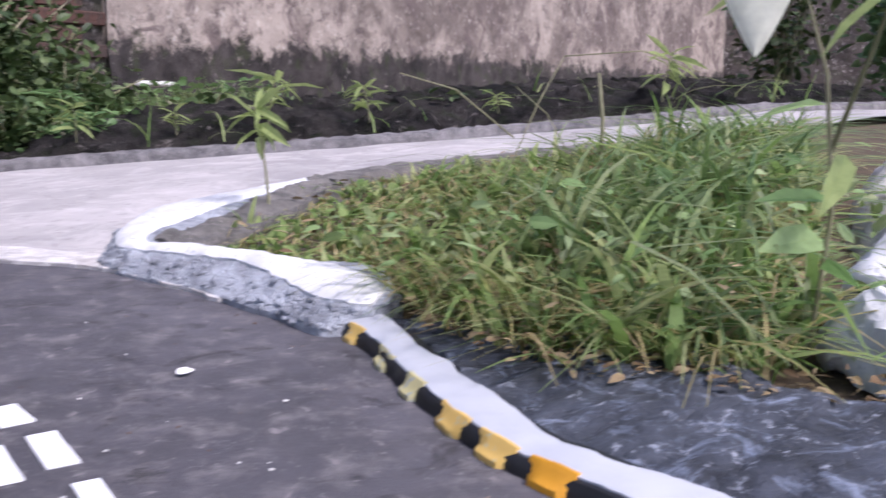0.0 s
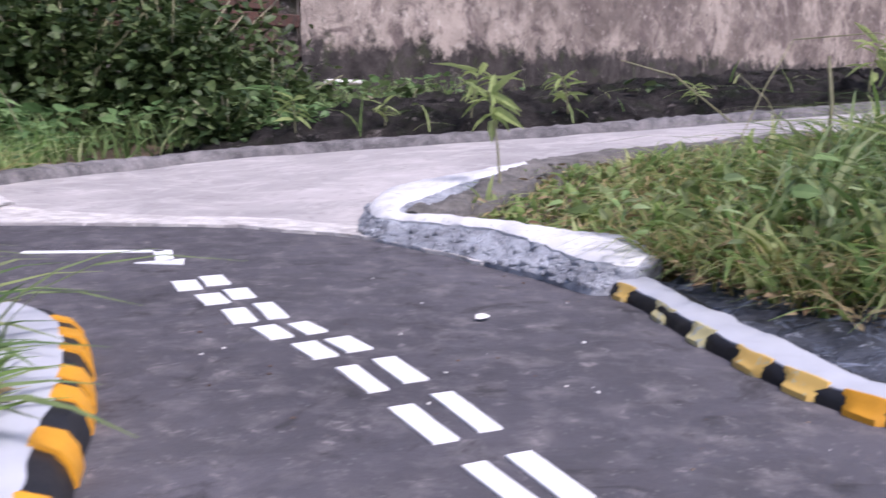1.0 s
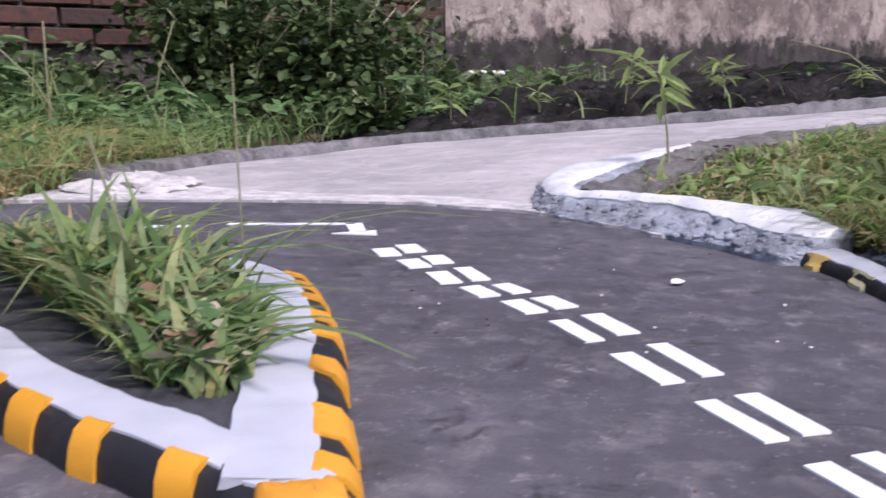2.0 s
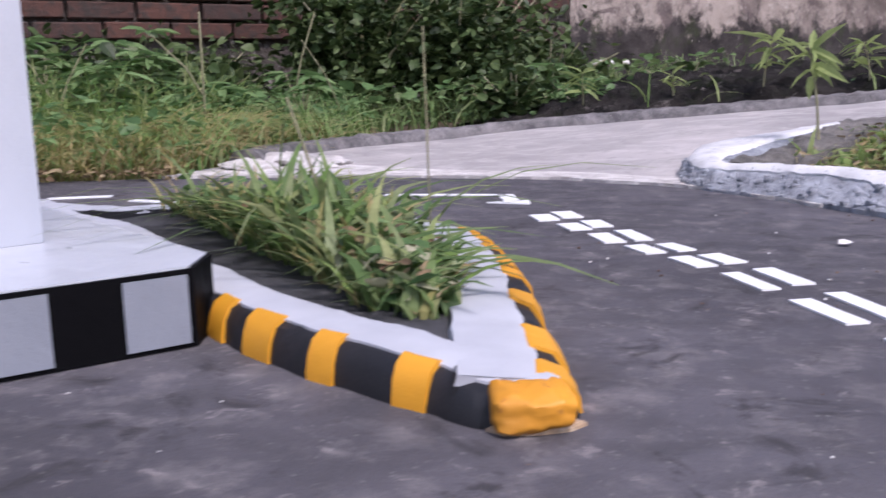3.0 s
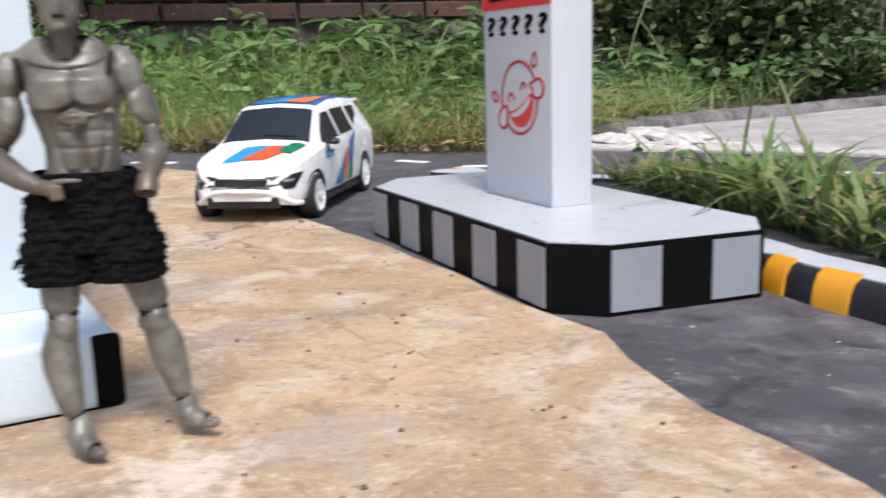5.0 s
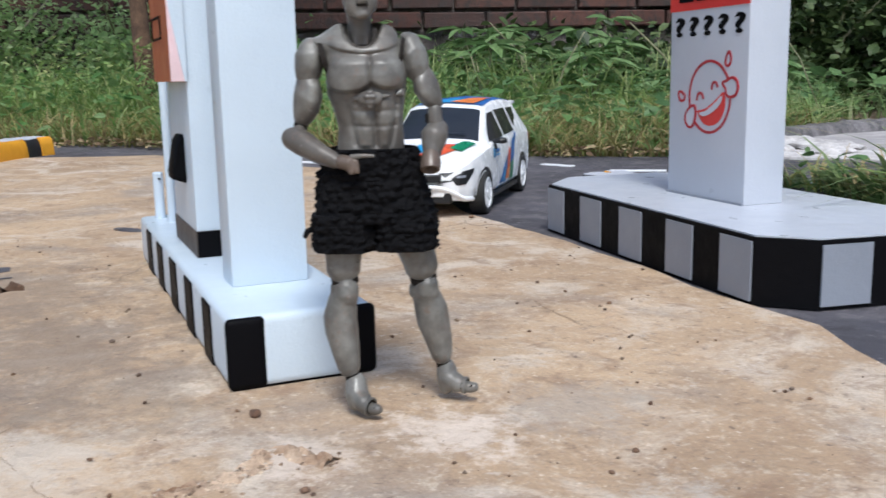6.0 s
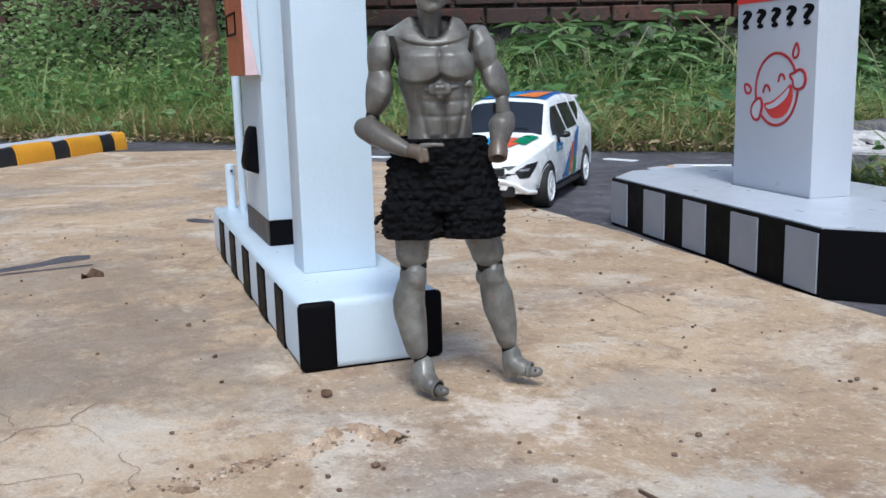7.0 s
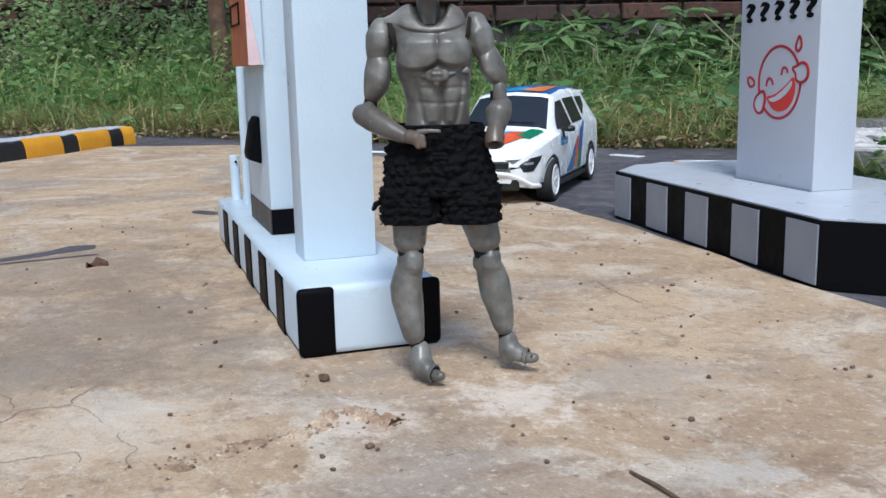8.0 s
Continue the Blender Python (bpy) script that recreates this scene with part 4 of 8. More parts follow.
def build_walls():
    w = wall_frame(0)
    a = thing("wall_plaster", rough_panel((0, -0.1), (8.5, 2.2), 420, 110, 0.014, 2, 0.2), [PLASTER], "stained pale pink plaster wall, black and mossy along its foot", "wall", kind="structure")
    a.matrix_basis = w
    b = thing("wall_foot", rough_panel((-6.0, -0.1), (-0.02, 0.30), 180, 18, 0.025, 6, 0.2), DARKWALL, "dark mossy rough wall footing", "wall", kind="structure")
    b.matrix_basis = w @ Matrix.Translation((0, 0.035, 0))
    far = thing("wall_far", rough_panel((0, -0.1), (6, 2.2), 60, 30, 0.03, 9, 0.2), DARKWALL, "dark overgrown wall at the far end", "wall", kind="structure")
    far.matrix_basis = wall_frame(8.5) @ Matrix.Rotation(radians(-75), 4, "Z")
    back = thing("wall_brick", cube((-6.0, 0.03, -0.1), (0.0, 0.2, 2.2)), DARKWALL, "old red brick wall with dark mortar joints", "wall", kind="structure", smooth=False)
    back.matrix_basis = w
    return back


def build_bricks(wall):
    """Bricks proud of their joints, on the stretch that can be seen."""
    lib = []
    for s in range(5):
        bm = cube((0, 0, 0), (0.205, 0.07, 0.052), 0.004, seg=1)
        for v in bm.verts:
            v.co += noise.noise_vector(v.co * 30 + Vector((s * 7, 0, 0))) * 0.003
        lib.append(finish("brick", bm, BRICK, False))
    rnd = random.Random(4)
    for r in range(9):
        for i in range(26):
            ob = new("brick", lib[rnd.randrange(5)])
            ob.parent = wall
            ob.matrix_basis = pose(-0.21 - i * 0.216 - (0.108 if r % 2 else 0), 0.0 + rnd.uniform(-0.004, 0.006), 0.27 + r * 0.063, 0, 0, rnd.uniform(-0.8, 0.8))


build_ground()
forecourt = build_roads()
build_kerbs()
brick_wall = build_walls()


# ---- sign pillar on its striped plinth ----
def text_mesh(chars, size, depth):
    cu = bpy.data.curves.new("text", "FONT")
    cu.offset = size * 0.034
    cu.body, cu.size, cu.extrude, cu.align_x, cu.align_y = chars, size, depth, "CENTER", "CENTER"
    ob = bpy.data.objects.new("text", cu)
    me = bpy.data.meshes.new_from_object(ob)
    bpy.data.objects.remove(ob)
    return me


def ring_mesh(points, half, depth, closed=True):
    """A raised line of the given half width through points (x, z) on a face that looks to -y."""
    bm = bmesh.new()
    p = [Vector((x, 0, z)) for x, z in points]
    n = len(p)
    rings = []
    for i in range(n):
        a = p[(i - 1) % n] if closed or i else p[i]
        b = p[(i + 1) % n] if closed or i < n - 1 else p[i]
        d = (b - a).normalized()
        u = Vector((-d.z, 0, d.x)) * half
        rings.append([p[i] + u, p[i] - u, p[i] - u + Vector((0, -depth, 0)), p[i] + u + Vector((0, -depth, 0))])
    if closed:
        rings.append(rings[0])
    loft(bm, rings, not closed)
    bmesh.ops.remove_doubles(bm, verts=bm.verts, dist=1e-6)
    bmesh.ops.recalc_face_normals(bm, faces=bm.faces)
    return bm


def blob_mesh(points, depth):
    bm = bmesh.new()
    a = [bm.verts.new((x, 0, z)) for x, z in points]
    b = [bm.verts.new((x, -depth, z)) for x, z in points]
    n = len(points)
    f = bm.faces.new(b)
    for i in range(n):
        bm.faces.new((a[i], a[(i + 1) % n], b[(i + 1) % n], b[i]))
    bmesh.ops.triangulate(bm, faces=[f])
    bmesh.ops.recalc_face_normals(bm, faces=bm.faces)
    return bm


def oval(cx, cz, rx, rz, tilt=0.0, n=28, a0=0.0, a1=2 * math.pi):
    out = []
    full = abs(a1 - a0 - 2 * math.pi) < 1e-6
    for i in range(n):
        a = a0 + (a1 - a0) * i / (n if full else n - 1)
        x, z = rx * math.cos(a), rz * math.sin(a)
        out.append((cx + x * math.cos(tilt) - z * math.sin(tilt), cz + x * math.sin(tilt) + z * math.cos(tilt)))
    return out


def build_sign():
    # plinth frame: x back along its long side from the chamfered corner, y across
    frame_ = Matrix.Translation((-0.470, -0.016, 0)) @ Matrix(((-0.957, 0.291, 0, 0), (0.291, 0.957, 0, 0), (0, 0, 1, 0), (0, 0, 0, 1)))
    flip = frame_ @ Matrix.Identity(4)
    h = 0.0352
    plan = [(0.0, 0.0), (0.2505, 0.0), (0.286, 0.030), (0.286, 0.110), (0.262, 0.133), (0.0, 0.133), (-0.0267, 0.1116), (-0.0209, 0.0226)]
    world_plan = [tuple((flip @ Vector((x, y, 0))).xy) for x, y in plan]
    plinth = thing("sign_plinth", prism(world_plan[::-1], 0.0006, h, 0.0), SIGN_BLACK, "low grey topped plinth striped black and grey on its sides", "plinth", smooth=False)
    inner = [(x + (0.0018 if x < 0.1 else -0.0018), y + (0.0016 if y < 0.06 else -0.0016)) for x, y in plan]
    part("top_sheet", prism([tuple((flip @ Vector((x, y, 0))).xy) for x, y in inner][::-1], h - 0.001, h + 0.0008), SIGN_WHITE, plinth, "pale grey sheet on top", smooth=False)

    def tape(p, q, a, b):
        p, q = Vector((*p, 0)), Vector((*q, 0))
        d = q - p
        d.normalize()
        n = Vector((d.y, -d.x, 0))
        if n.dot(p - Vector((0.13, 0.065, 0))) < 0:
            n = -n
        s, e = p + d * a, p + d * b
        poly = [s, e, e + n * 0.0009, s + n * 0.0009]
        poly = [tuple((flip @ v).xy) for v in poly]
        area = sum(x0 * y1 - x1 * y0 for (x0, y0), (x1, y1) in zip(poly, poly[1:] + poly[:1]))
        part("stripe", prism(poly if area > 0 else poly[::-1], 0.0025, h - 0.0022), SIGN_GREY, plinth, smooth=False)

    for a, b in ((0.0012, 0.0283), (0.0549, 0.0823), (0.1114, 0.1392), (0.1653, 0.1957), (0.2232, 0.2500)):
        tape((0, 0), (0.2505, 0), a, b)
    for a, b in ((0.0008, 0.0286), (0.0582, 0.0862)):
        tape((-0.0209, 0.0226), (-0.0267, 0.1116), a, b)
    for a, b in ((0.03, 0.06), (0.09, 0.12), (0.15, 0.18), (0.21, 0.24)):
        tape((0, 0.133), (0.262, 0.133), a, b)
    tape((0.286, 0.030), (0.286, 0.110), 0.025, 0.054)

    # upright box with a red band, question marks and a laughing face
    a, b = Vector((-0.6195, 0.0855, 0)), Vector((-0.5400, 0.0640, 0))
    d = (b - a).normalized()
    width, deep = (b - a).length, 0.0283
    base = Matrix.Translation(a + Vector((0, 0, h + 0.0008))) @ Matrix.Rotation(math.atan2(d.y, d.x), 4, "Z")
    pillar = thing("sign_pillar", cube((0, 0, 0), (width, deep, 0.27), 0.0009), SIGN_WHITE, "tall white board pillar with red band, question marks and a laughing face", "sign")
    pillar.matrix_basis = base
    part("band", cube((-0.0004, -0.0005, 0.1183), (width + 0.0002, 0.0, 0.156)), RED, pillar, "red band near the top", smooth=False)
    for i, (u0, u1) in enumerate(((0.010, 0.026), (0.029, 0.041), (0.044, 0.060), (0.063, 0.074))):
        part("lettering_bar", cube((u0, -0.0009, 0.1235), (u1, -0.0005, 0.131)), SIGN_BLACK, pillar, smooth=False)
    q = text_mesh("?", 0.0172, 0.0002)
    lo = [min(v.co[k] for v in q.vertices) for k in (0, 1)]
    hi = [max(v.co[k] for v in q.vertices) for k in (0, 1)]
    q.materials.append(SIGN_BLACK)
    for u in (0.0110, 0.0265, 0.0418, 0.0572, 0.0735):
        ob = new("question_mark", q)
        ob.parent = pillar
        ob.matrix_basis = pose(u, -0.0003, 0.1080, 90, 0, 0) @ Matrix.Diagonal((0.0104 / (hi[0] - lo[0]), 0.0122 / (hi[1] - lo[1]), 1, 1)) @ Matrix.Translation((-(lo[0] + hi[0]) / 2, -(lo[1] + hi[1]) / 2, 0))
    part("seam", cube((0.0, -0.0014, 0.0), (width, 0.0, 0.0012)), SIGN_GREY, pillar, smooth=False)
    face = empty("laughing_face", "laughing face printed in red outline")
    face.parent = pillar
    face.matrix_basis = Matrix.Diagonal((0.972, 1.0, 1.015, 1.0))

    def curve(pts, closed=True):
        """A smooth line through a few points of the drawing, in millimetres."""
        out, n = [], len(pts)
        for i in range(n if closed else n - 1):
            p = [Vector(pts[(i + k) % n] if closed else pts[max(0, min(n - 1, i + k))]) * 0.001 for k in (-1, 0, 1, 2)]
            for t in (0, 0.2, 0.4, 0.6, 0.8):
                v = 0.5 * (2 * p[1] + (p[2] - p[0]) * t + (2 * p[0] - 5 * p[1] + 4 * p[2] - p[3]) * t * t + (3 * p[1] - p[0] - 3 * p[2] + p[3]) * t**3)
                out.append((v.x, v.y))
        return out if closed else out + [(pts[-1][0] * 0.001, pts[-1][1] * 0.001)]

    part("outline", ring_mesh(oval(0.0461, 0.0632, 0.0222, 0.0218, 0.0, 40), 0.00085, 0.0004), OUTLINE_RED, face)
    mouth = curve([(33.8, 54.3), (41, 55.6), (48.3, 58.8), (55, 62.6), (61.2, 66.3), (63.4, 60.1), (61.4, 53.3), (56.8, 48.4), (51, 46.0), (45.5, 45.6), (40.5, 47.0), (36.2, 50.4)])
    part("mouth", blob_mesh(mouth, 0.0004), RED, face, smooth=False)
    teeth = curve([(36.4, 53.2), (42, 54.4), (48.4, 57.2), (55, 61.0), (60.0, 64.2), (59.4, 60.6), (55.8, 57.2), (50.5, 54.2), (44, 51.8), (39.0, 51.4)])
    part("teeth", blob_mesh(teeth, 0.0007), SIGN_WHITE, face, "white teeth", smooth=False)
    for pts in ([(32.4, 60.8), (33.4, 64.2), (35.8, 65.6), (38.2, 64.6), (39.8, 61.8)], [(48.4, 67.6), (49.2, 70.8), (51.2, 72.2), (53.6, 71.4), (55.1, 69.0)]):
        part("eye", ring_mesh(curve(pts, False), 0.0008, 0.0004, False), OUTLINE_RED, face)
    for pts in ([(60.4, 71.6), (64.5, 73.0), (70.2, 74.9), (74.6, 73.0), (75.9, 68.8), (74.2, 65.2), (70.6, 63.6), (66.6, 63.8), (64.4, 65.4), (63.6, 68.6)],
                [(29.6, 57.6), (31.8, 54.0), (31.2, 49.8), (29.6, 46.0), (26.7, 43.9), (22.8, 45.0), (20.2, 48.2), (20.6, 52.0), (24.0, 55.6)]):
        part("palm_fill", blob_mesh(curve(pts), 0.00055), SIGN_WHITE, face, "white open palm", smooth=False)
        part("palm_outline", ring_mesh(curve(pts), 0.0008, 0.0008), OUTLINE_RED, face)
    for pts in ([(65.4, 90.2), (62.6, 86.0), (62.4, 83.0), (64.8, 81.8), (67.4, 83.6), (67.6, 87.0)], [(11.2, 65.6), (14.6, 66.0), (18.4, 63.6), (17.6, 61.0), (14.2, 60.4), (11.8, 62.4)]):
        part("tear", ring_mesh(curve(pts), 0.0008, 0.0004), OUTLINE_RED, face)


# ---- fuel pump on its island ----
def build_pump():
    at = Matrix.Translation((-0.503, -0.277, 0.0016)) @ Matrix(((-0.982, 0.189, 0, 0), (0.189, 0.982, 0, 0), (0, 0, 1, 0), (0, 0, 0, 1)))
    # mirrored frames are avoided by building in world coordinates
    h, width, length = 0.0285, 0.0575, 0.30

    def put(bm):
        bmesh.ops.transform(bm, matrix=at, verts=bm.verts)
        bmesh.ops.recalc_face_normals(bm, faces=bm.faces)
        return bm

    isl = thing("pump_island", put(cube((0, 0, 0.0), (length, width, h), 0.0035, seg=3)), PUMP_WHITE, "white pump island with black side stripes and black corners", "island")
    part("skirting", put(cube((0.001, 0.001, -0.0001), (length - 0.001, width - 0.001, 0.0016))), PUMP_BLACK, isl, smooth=False)
    for a, b in ((0.0355, 0.0555), (0.0826, 0.1060), (0.134, 0.158), (0.187, 0.211), (0.238, 0.262)):
        part("black_stripe", put(cube((a, -0.0006, 0.0006), (b, 0.004, h - 0.0028), 0.0005, seg=1)), PUMP_BLACK, isl)
        part("black_stripe", put(cube((a, width - 0.004, 0.0006), (b, width + 0.0006, h - 0.0028), 0.0005, seg=1)), PUMP_BLACK, isl)
    for y0, y1 in ((-0.0007, 0.0145), (width - 0.0105, width + 0.0007)):
        part("black_corner", put(cube((-0.0008, y0, 0.0004), (0.0032, y1, h - 0.0005), 0.0025, seg=3)), PUMP_BLACK, isl)
    # upright column
    thing("canopy_column", put(cube((0.053, 0.0127, h), (0.0745, 0.0458, 0.32), 0.0008)), PUMP_WHITE, "tall white square column on the pump island", "column")
    # dispenser
    d = thing("fuel_dispenser", put(cube((0.130, 0.0108, h), (0.202, 0.0520, 0.24), 0.0008)), PUMP_WHITE, "white fuel dispenser with dark foot, orange panel and black nozzle", "fuel dispenser")
    part("foot_band", put(cube((0.1295, 0.0102, h), (0.2025, 0.0526, 0.0418), 0.0003, seg=1)), PUMP_GREY, d, "brownish grey band round the foot")
    part("foot_plate", put(cube((0.1287, 0.0108, h + 0.0002), (0.1294, 0.0520, 0.0417))), PUMP_BLACK, d, "black plate on the foot", smooth=False)
    part("orange_panel", put(cube((0.1290, 0.0034, 0.1153), (0.193, 0.0107, 0.190), 0.0004, seg=1)), ORANGE, d, "orange brown display panel")

    def plate(points, x0, x1):
        bm = bmesh.new()
        loft(bm, [[Vector((x, y, z)) for y, z in points] for x in (x0, x1)])
        return put(bm)

    part("speckled_edge", plate([(0.0035, 0.1154), (0.0098, 0.1154), (0.0046, 0.1480), (0.0035, 0.1560)], 0.1284, 0.1290), PINK, d, "pink speckled front edge of the panel", smooth=False)
    part("front_gusset", plate([(0.0110, 0.1153), (0.0099, 0.1153), (0.0046, 0.1482), (0.0035, 0.1565), (0.0035, 0.1900), (0.0110, 0.1900)], 0.1281, 0.1290), PUMP_WHITE, d, smooth=False)
    for lo, hi in (((0.152, 0.1362), (0.154, 0.1476)), ((0.185, 0.1362), (0.187, 0.1476)), ((0.152, 0.1362), (0.187, 0.1372)), ((0.152, 0.1466), (0.187, 0.1476))):
        part("display_frame", put(cube((lo[0], 0.0028, lo[1]), (hi[0], 0.0036, hi[1]))), PUMP_BLACK, d, smooth=False)
    noz = bmesh.new()
    wedge = [(0.0110, 0.0635), (0.0042, 0.0660), (0.0038, 0.0695), (0.0068, 0.0850), (0.0090, 0.0885), (0.0110, 0.0885)]
    loft(noz, [[Vector((x, 0.0110 + (y - 0.0110) * k, 0.0755 + (z - 0.0755) * k)) for y, z in wedge] for x, k in ((0.1520, 0.84), (0.1540, 1.0), (0.1690, 1.0), (0.1715, 0.84))])
    part("nozzle_holder", put(noz), PUMP_BLACK, d, "black wedge shaped nozzle holder")
    # posts behind the dispenser
    for x, y, top, r in ((0.285, 0.0115, 0.0575, 0.0032), (0.262, 0.0160, 0.1165, 0.0026)):
        bm = bmesh.new()
        cylinder(bm, (x, y, h - 0.0004), (x, y, top), r, n=18)
        cylinder(bm, (x, y, top), (x, y, top + 0.0008), r, r * 0.7, n=18)
        post = thing("guard_post", put(bm), PUMP_WHITE, "slim white round guard post on the pump island", "post", "guard posts")
    bm = bmesh.new()
    cylinder(bm, (0.2818, 0.0120, 0.054), (0.2805, 0.0120, 0.054), 0.0008, n=10)
    part("screw", put(bm), PUMP_BLACK, post)


# ---- articulated toy figure ----
FIG_AT = Matrix.Translation((-0.4578, -0.2402, 0.0016)) @ Matrix(((0.527, 0.85, 0, 0), (0.85, -0.527, 0, 0), (0, 0, 0.976, 0), (0, 0, 0, 1)))


def fuse(bm, voxel, passes):
    """Melt overlapping lumps into one smooth skin."""
    me = bpy.data.meshes.new("fused")
    bmesh.ops.recalc_face_normals(bm, faces=bm.faces)
    bm.to_mesh(me)
    bm.free()
    ob = new("fused", me)
    mod = ob.modifiers.new("remesh", "REMESH")
    mod.mode, mod.voxel_size = "VOXEL", voxel
    bpy.context.view_layer.update()
    done = bpy.data.meshes.new_from_object(ob.evaluated_get(bpy.context.evaluated_depsgraph_get()))
    bpy.data.objects.remove(ob)
    out = bmesh.new()
    out.from_mesh(done)
    for _ in range(passes):
        bmesh.ops.smooth_vert(out, verts=out.verts, factor=0.5, use_axis_x=True, use_axis_y=True, use_axis_z=True)
    return out


def build_figure():
    """Local frame: x across, y to its front, z up, in millimetres until the end. Every shell of the toy is a closed
    lump; dark plugs paint the shade in joints, sockets and mouth.
    """
    lumps, dark_plugs, worn = [], bmesh.new(), []

    def lump(*chains, voxel=0.7, passes=2, into=lumps, dx=0.0, dz=0.0):
        bm = bmesh.new()
        for c in chains:
            limb(bm, [(k[0] + dx, k[1], k[2] + dz, *k[3:]) for k in c], 16)
        into.append(fuse(bm, voxel, passes))

    def ease(a, b, v):
        t = min(1.0, max(0.0, (v - a) / (b - a)))
        return t * t * (3 - 2 * t)

    def stride(chain, step):
        """Carry a leg forward or back, more towards the foot."""
        out = []
        for x, y, z, *r in chain:
            d = step * max(0.0, 1 - z / 62)
            out.append((x * (1 - d / 360), y + d, z + d * (120 - z) / 360, *r))
        return out

    # trunk: one shell with collar, chest plates and belly blocks in relief
    levels = [(78, 0.2, 13.4, 8.8, 8.5), (90, 0.9, 11.8, 8.2, 8.0), (97, 1.3, 11.2, 8.2, 8.0), (102, 1.3, 10.9, 8.6, 8.0), (108, 0.8, 11.9, 9.0, 8.2), (113, 0.3, 13.2, 9.4, 8.8), (119, 0.5, 13.6, 9.8, 9.2), (124, 0.2, 13.4, 9.4, 9.2), (127.5, -0.9, 13.9, 8.6, 8.6), (130.2, -2.6, 14.9, 7.2, 7.8), (131.6, -3.0, 14.6, 6.2, 7.0), (133.2, -1.6, 12.6, 5.2, 6.4), (135, -0.8, 10.6, 4.2, 5.8), (136.4, -1.2, 8.0, 3.0, 4.6), (136.9, -1.4, 5.5, 2.0, 3.0)]

    def level(z, k):
        for p, q in zip(levels, levels[1:]):
            if z <= q[0]:
                t = (z - p[0]) / (q[0] - p[0])
                return p[k] + (q[k] - p[k]) * t
        return levels[-1][k]

    def relief(x, z):
        rim = 126.0 + 2.4 * (x / 10.5) ** 2
        d = 0.75 * ease(rim - 0.1, rim + 0.7, z) * (1 - ease(9.5, 13.0, abs(x)))
        # collar opening
        opening = 128.7 + 0.055 * abs(x + 0.4) ** 2.6
        d -= 6.0 * ease(opening - 0.35, opening + 0.35, z)
        # chest plates
        for cx, half, foot in ((-5.4, 7.6, 113.0), (8.2, 6.4, 114.0)):
            u = (x - cx) / half
            low = foot + 2.6 * abs(u) ** 2.4
            inside_ = (1 - ease(0.86, 1.06, abs(u))) * ease(low - 0.15, low + 1.5, z) * (1 - ease(122.5, 127, z))
            d += inside_ * (1.5 + 0.9 * math.cos(min(1.0, abs(u)) * 1.5) - 0.05 * abs(z - 117))
        d -= 0.8 * math.exp(-((x - 2.0) / 0.55) ** 2) * ease(113.5, 115, z) * (1 - ease(124.5, 126.2, z))
        # belly
        belly = ease(94, 96, z) * (1 - ease(110.5, 113, z))
        d -= 0.9 * math.exp(-((x - 3.2) / 0.8) ** 2) * belly
        for gz in (101.8, 107.0):
            d -= 0.35 * math.exp(-((z - gz - 0.05 * abs(x - 3.2)) / 0.7) ** 2) * belly * (1 - ease(6, 8.5, abs(x - 3.2)))
        for side in (-1, 1):
            edge = 3.2 + side * (7.6 - 0.18 * (106 - z) * (1 if z < 106 else 0)) - 0.8
            d -= 0.9 * math.exp(-((x - edge) / 0.9) ** 2) * belly
            d += 0.7 * math.exp(-((x - 3.2 - side * 3.6) / 2.6) ** 2) * belly
        for k in range(3):
            d += 0.35 * math.exp(-((abs(x) - 11.0 + 0.3 * k) / 1.6) ** 2 - ((z - 111.2 + 3.1 * k) / 1.0) ** 2)
        return d * 1.3

    bm, rings, n = bmesh.new(), [], 150
    for j in range(190):
        z = 78 + (136.9 - 78) * j / 189
        cx, wide, front, back = (level(z, k) for k in (1, 2, 3, 4))
        ring = []
        for i in range(n):
            a = 2 * math.pi * i / n
            c, q = math.cos(a), math.sin(a)
            k = (abs(c) ** 2.5 + abs(q) ** 2.5) ** (-0.4)
            x = cx + wide * k * c
            y = (front if q > 0 else back) * k * q - 0.8
            if q > 0:
                y += relief(x, z) * ease(0.0, 0.35, q)
            ring.append(Vector((x, y, z)))
        rings.append(ring)
    loft(bm, rings)
    for _ in range(2):
        bmesh.ops.smooth_vert(bm, verts=bm.verts, factor=0.4, use_axis_x=True, use_axis_y=True, use_axis_z=True)
    lumps.append(bm)
    # sculpted strap with a crest under the chest
    lump([(-3.4, 8.9, 111.4, 0.7, 0.6), (-1.0, 9.6, 111.4, 1.0, 0.8), (4.6, 9.6, 111.9, 1.0, 0.7), (8.0, 8.6, 112.3, 0.6, 0.5)], [(10.4, 7.2, 112.6, 0.7, 0.6), (11.8, 6.4, 113.4, 1.3, 0.9), (12.6, 6.0, 112.2, 0.8, 0.7)],
         voxel=0.4, passes=1)
    lump([(-1.6, 9.9, 111.4, 1.9, 1.0), (1.7, 10.6, 111.4, 2.9, 1.2), (5.0, 9.9, 111.6, 1.9, 1.0)], [(1.7, 10.6, 108.6, 1.2, 0.9), (1.7, 10.8, 113.6, 1.6, 1.0)], [(0.2, 11.4, 112.0, 0.8, 0.6), (3.2, 11.4, 112.0, 0.8, 0.6)], [(0.6, 11.3, 110.2, 0.7, 0.5), (2.8, 11.3, 110.2, 0.7, 0.5)], voxel=0.35, passes=1)
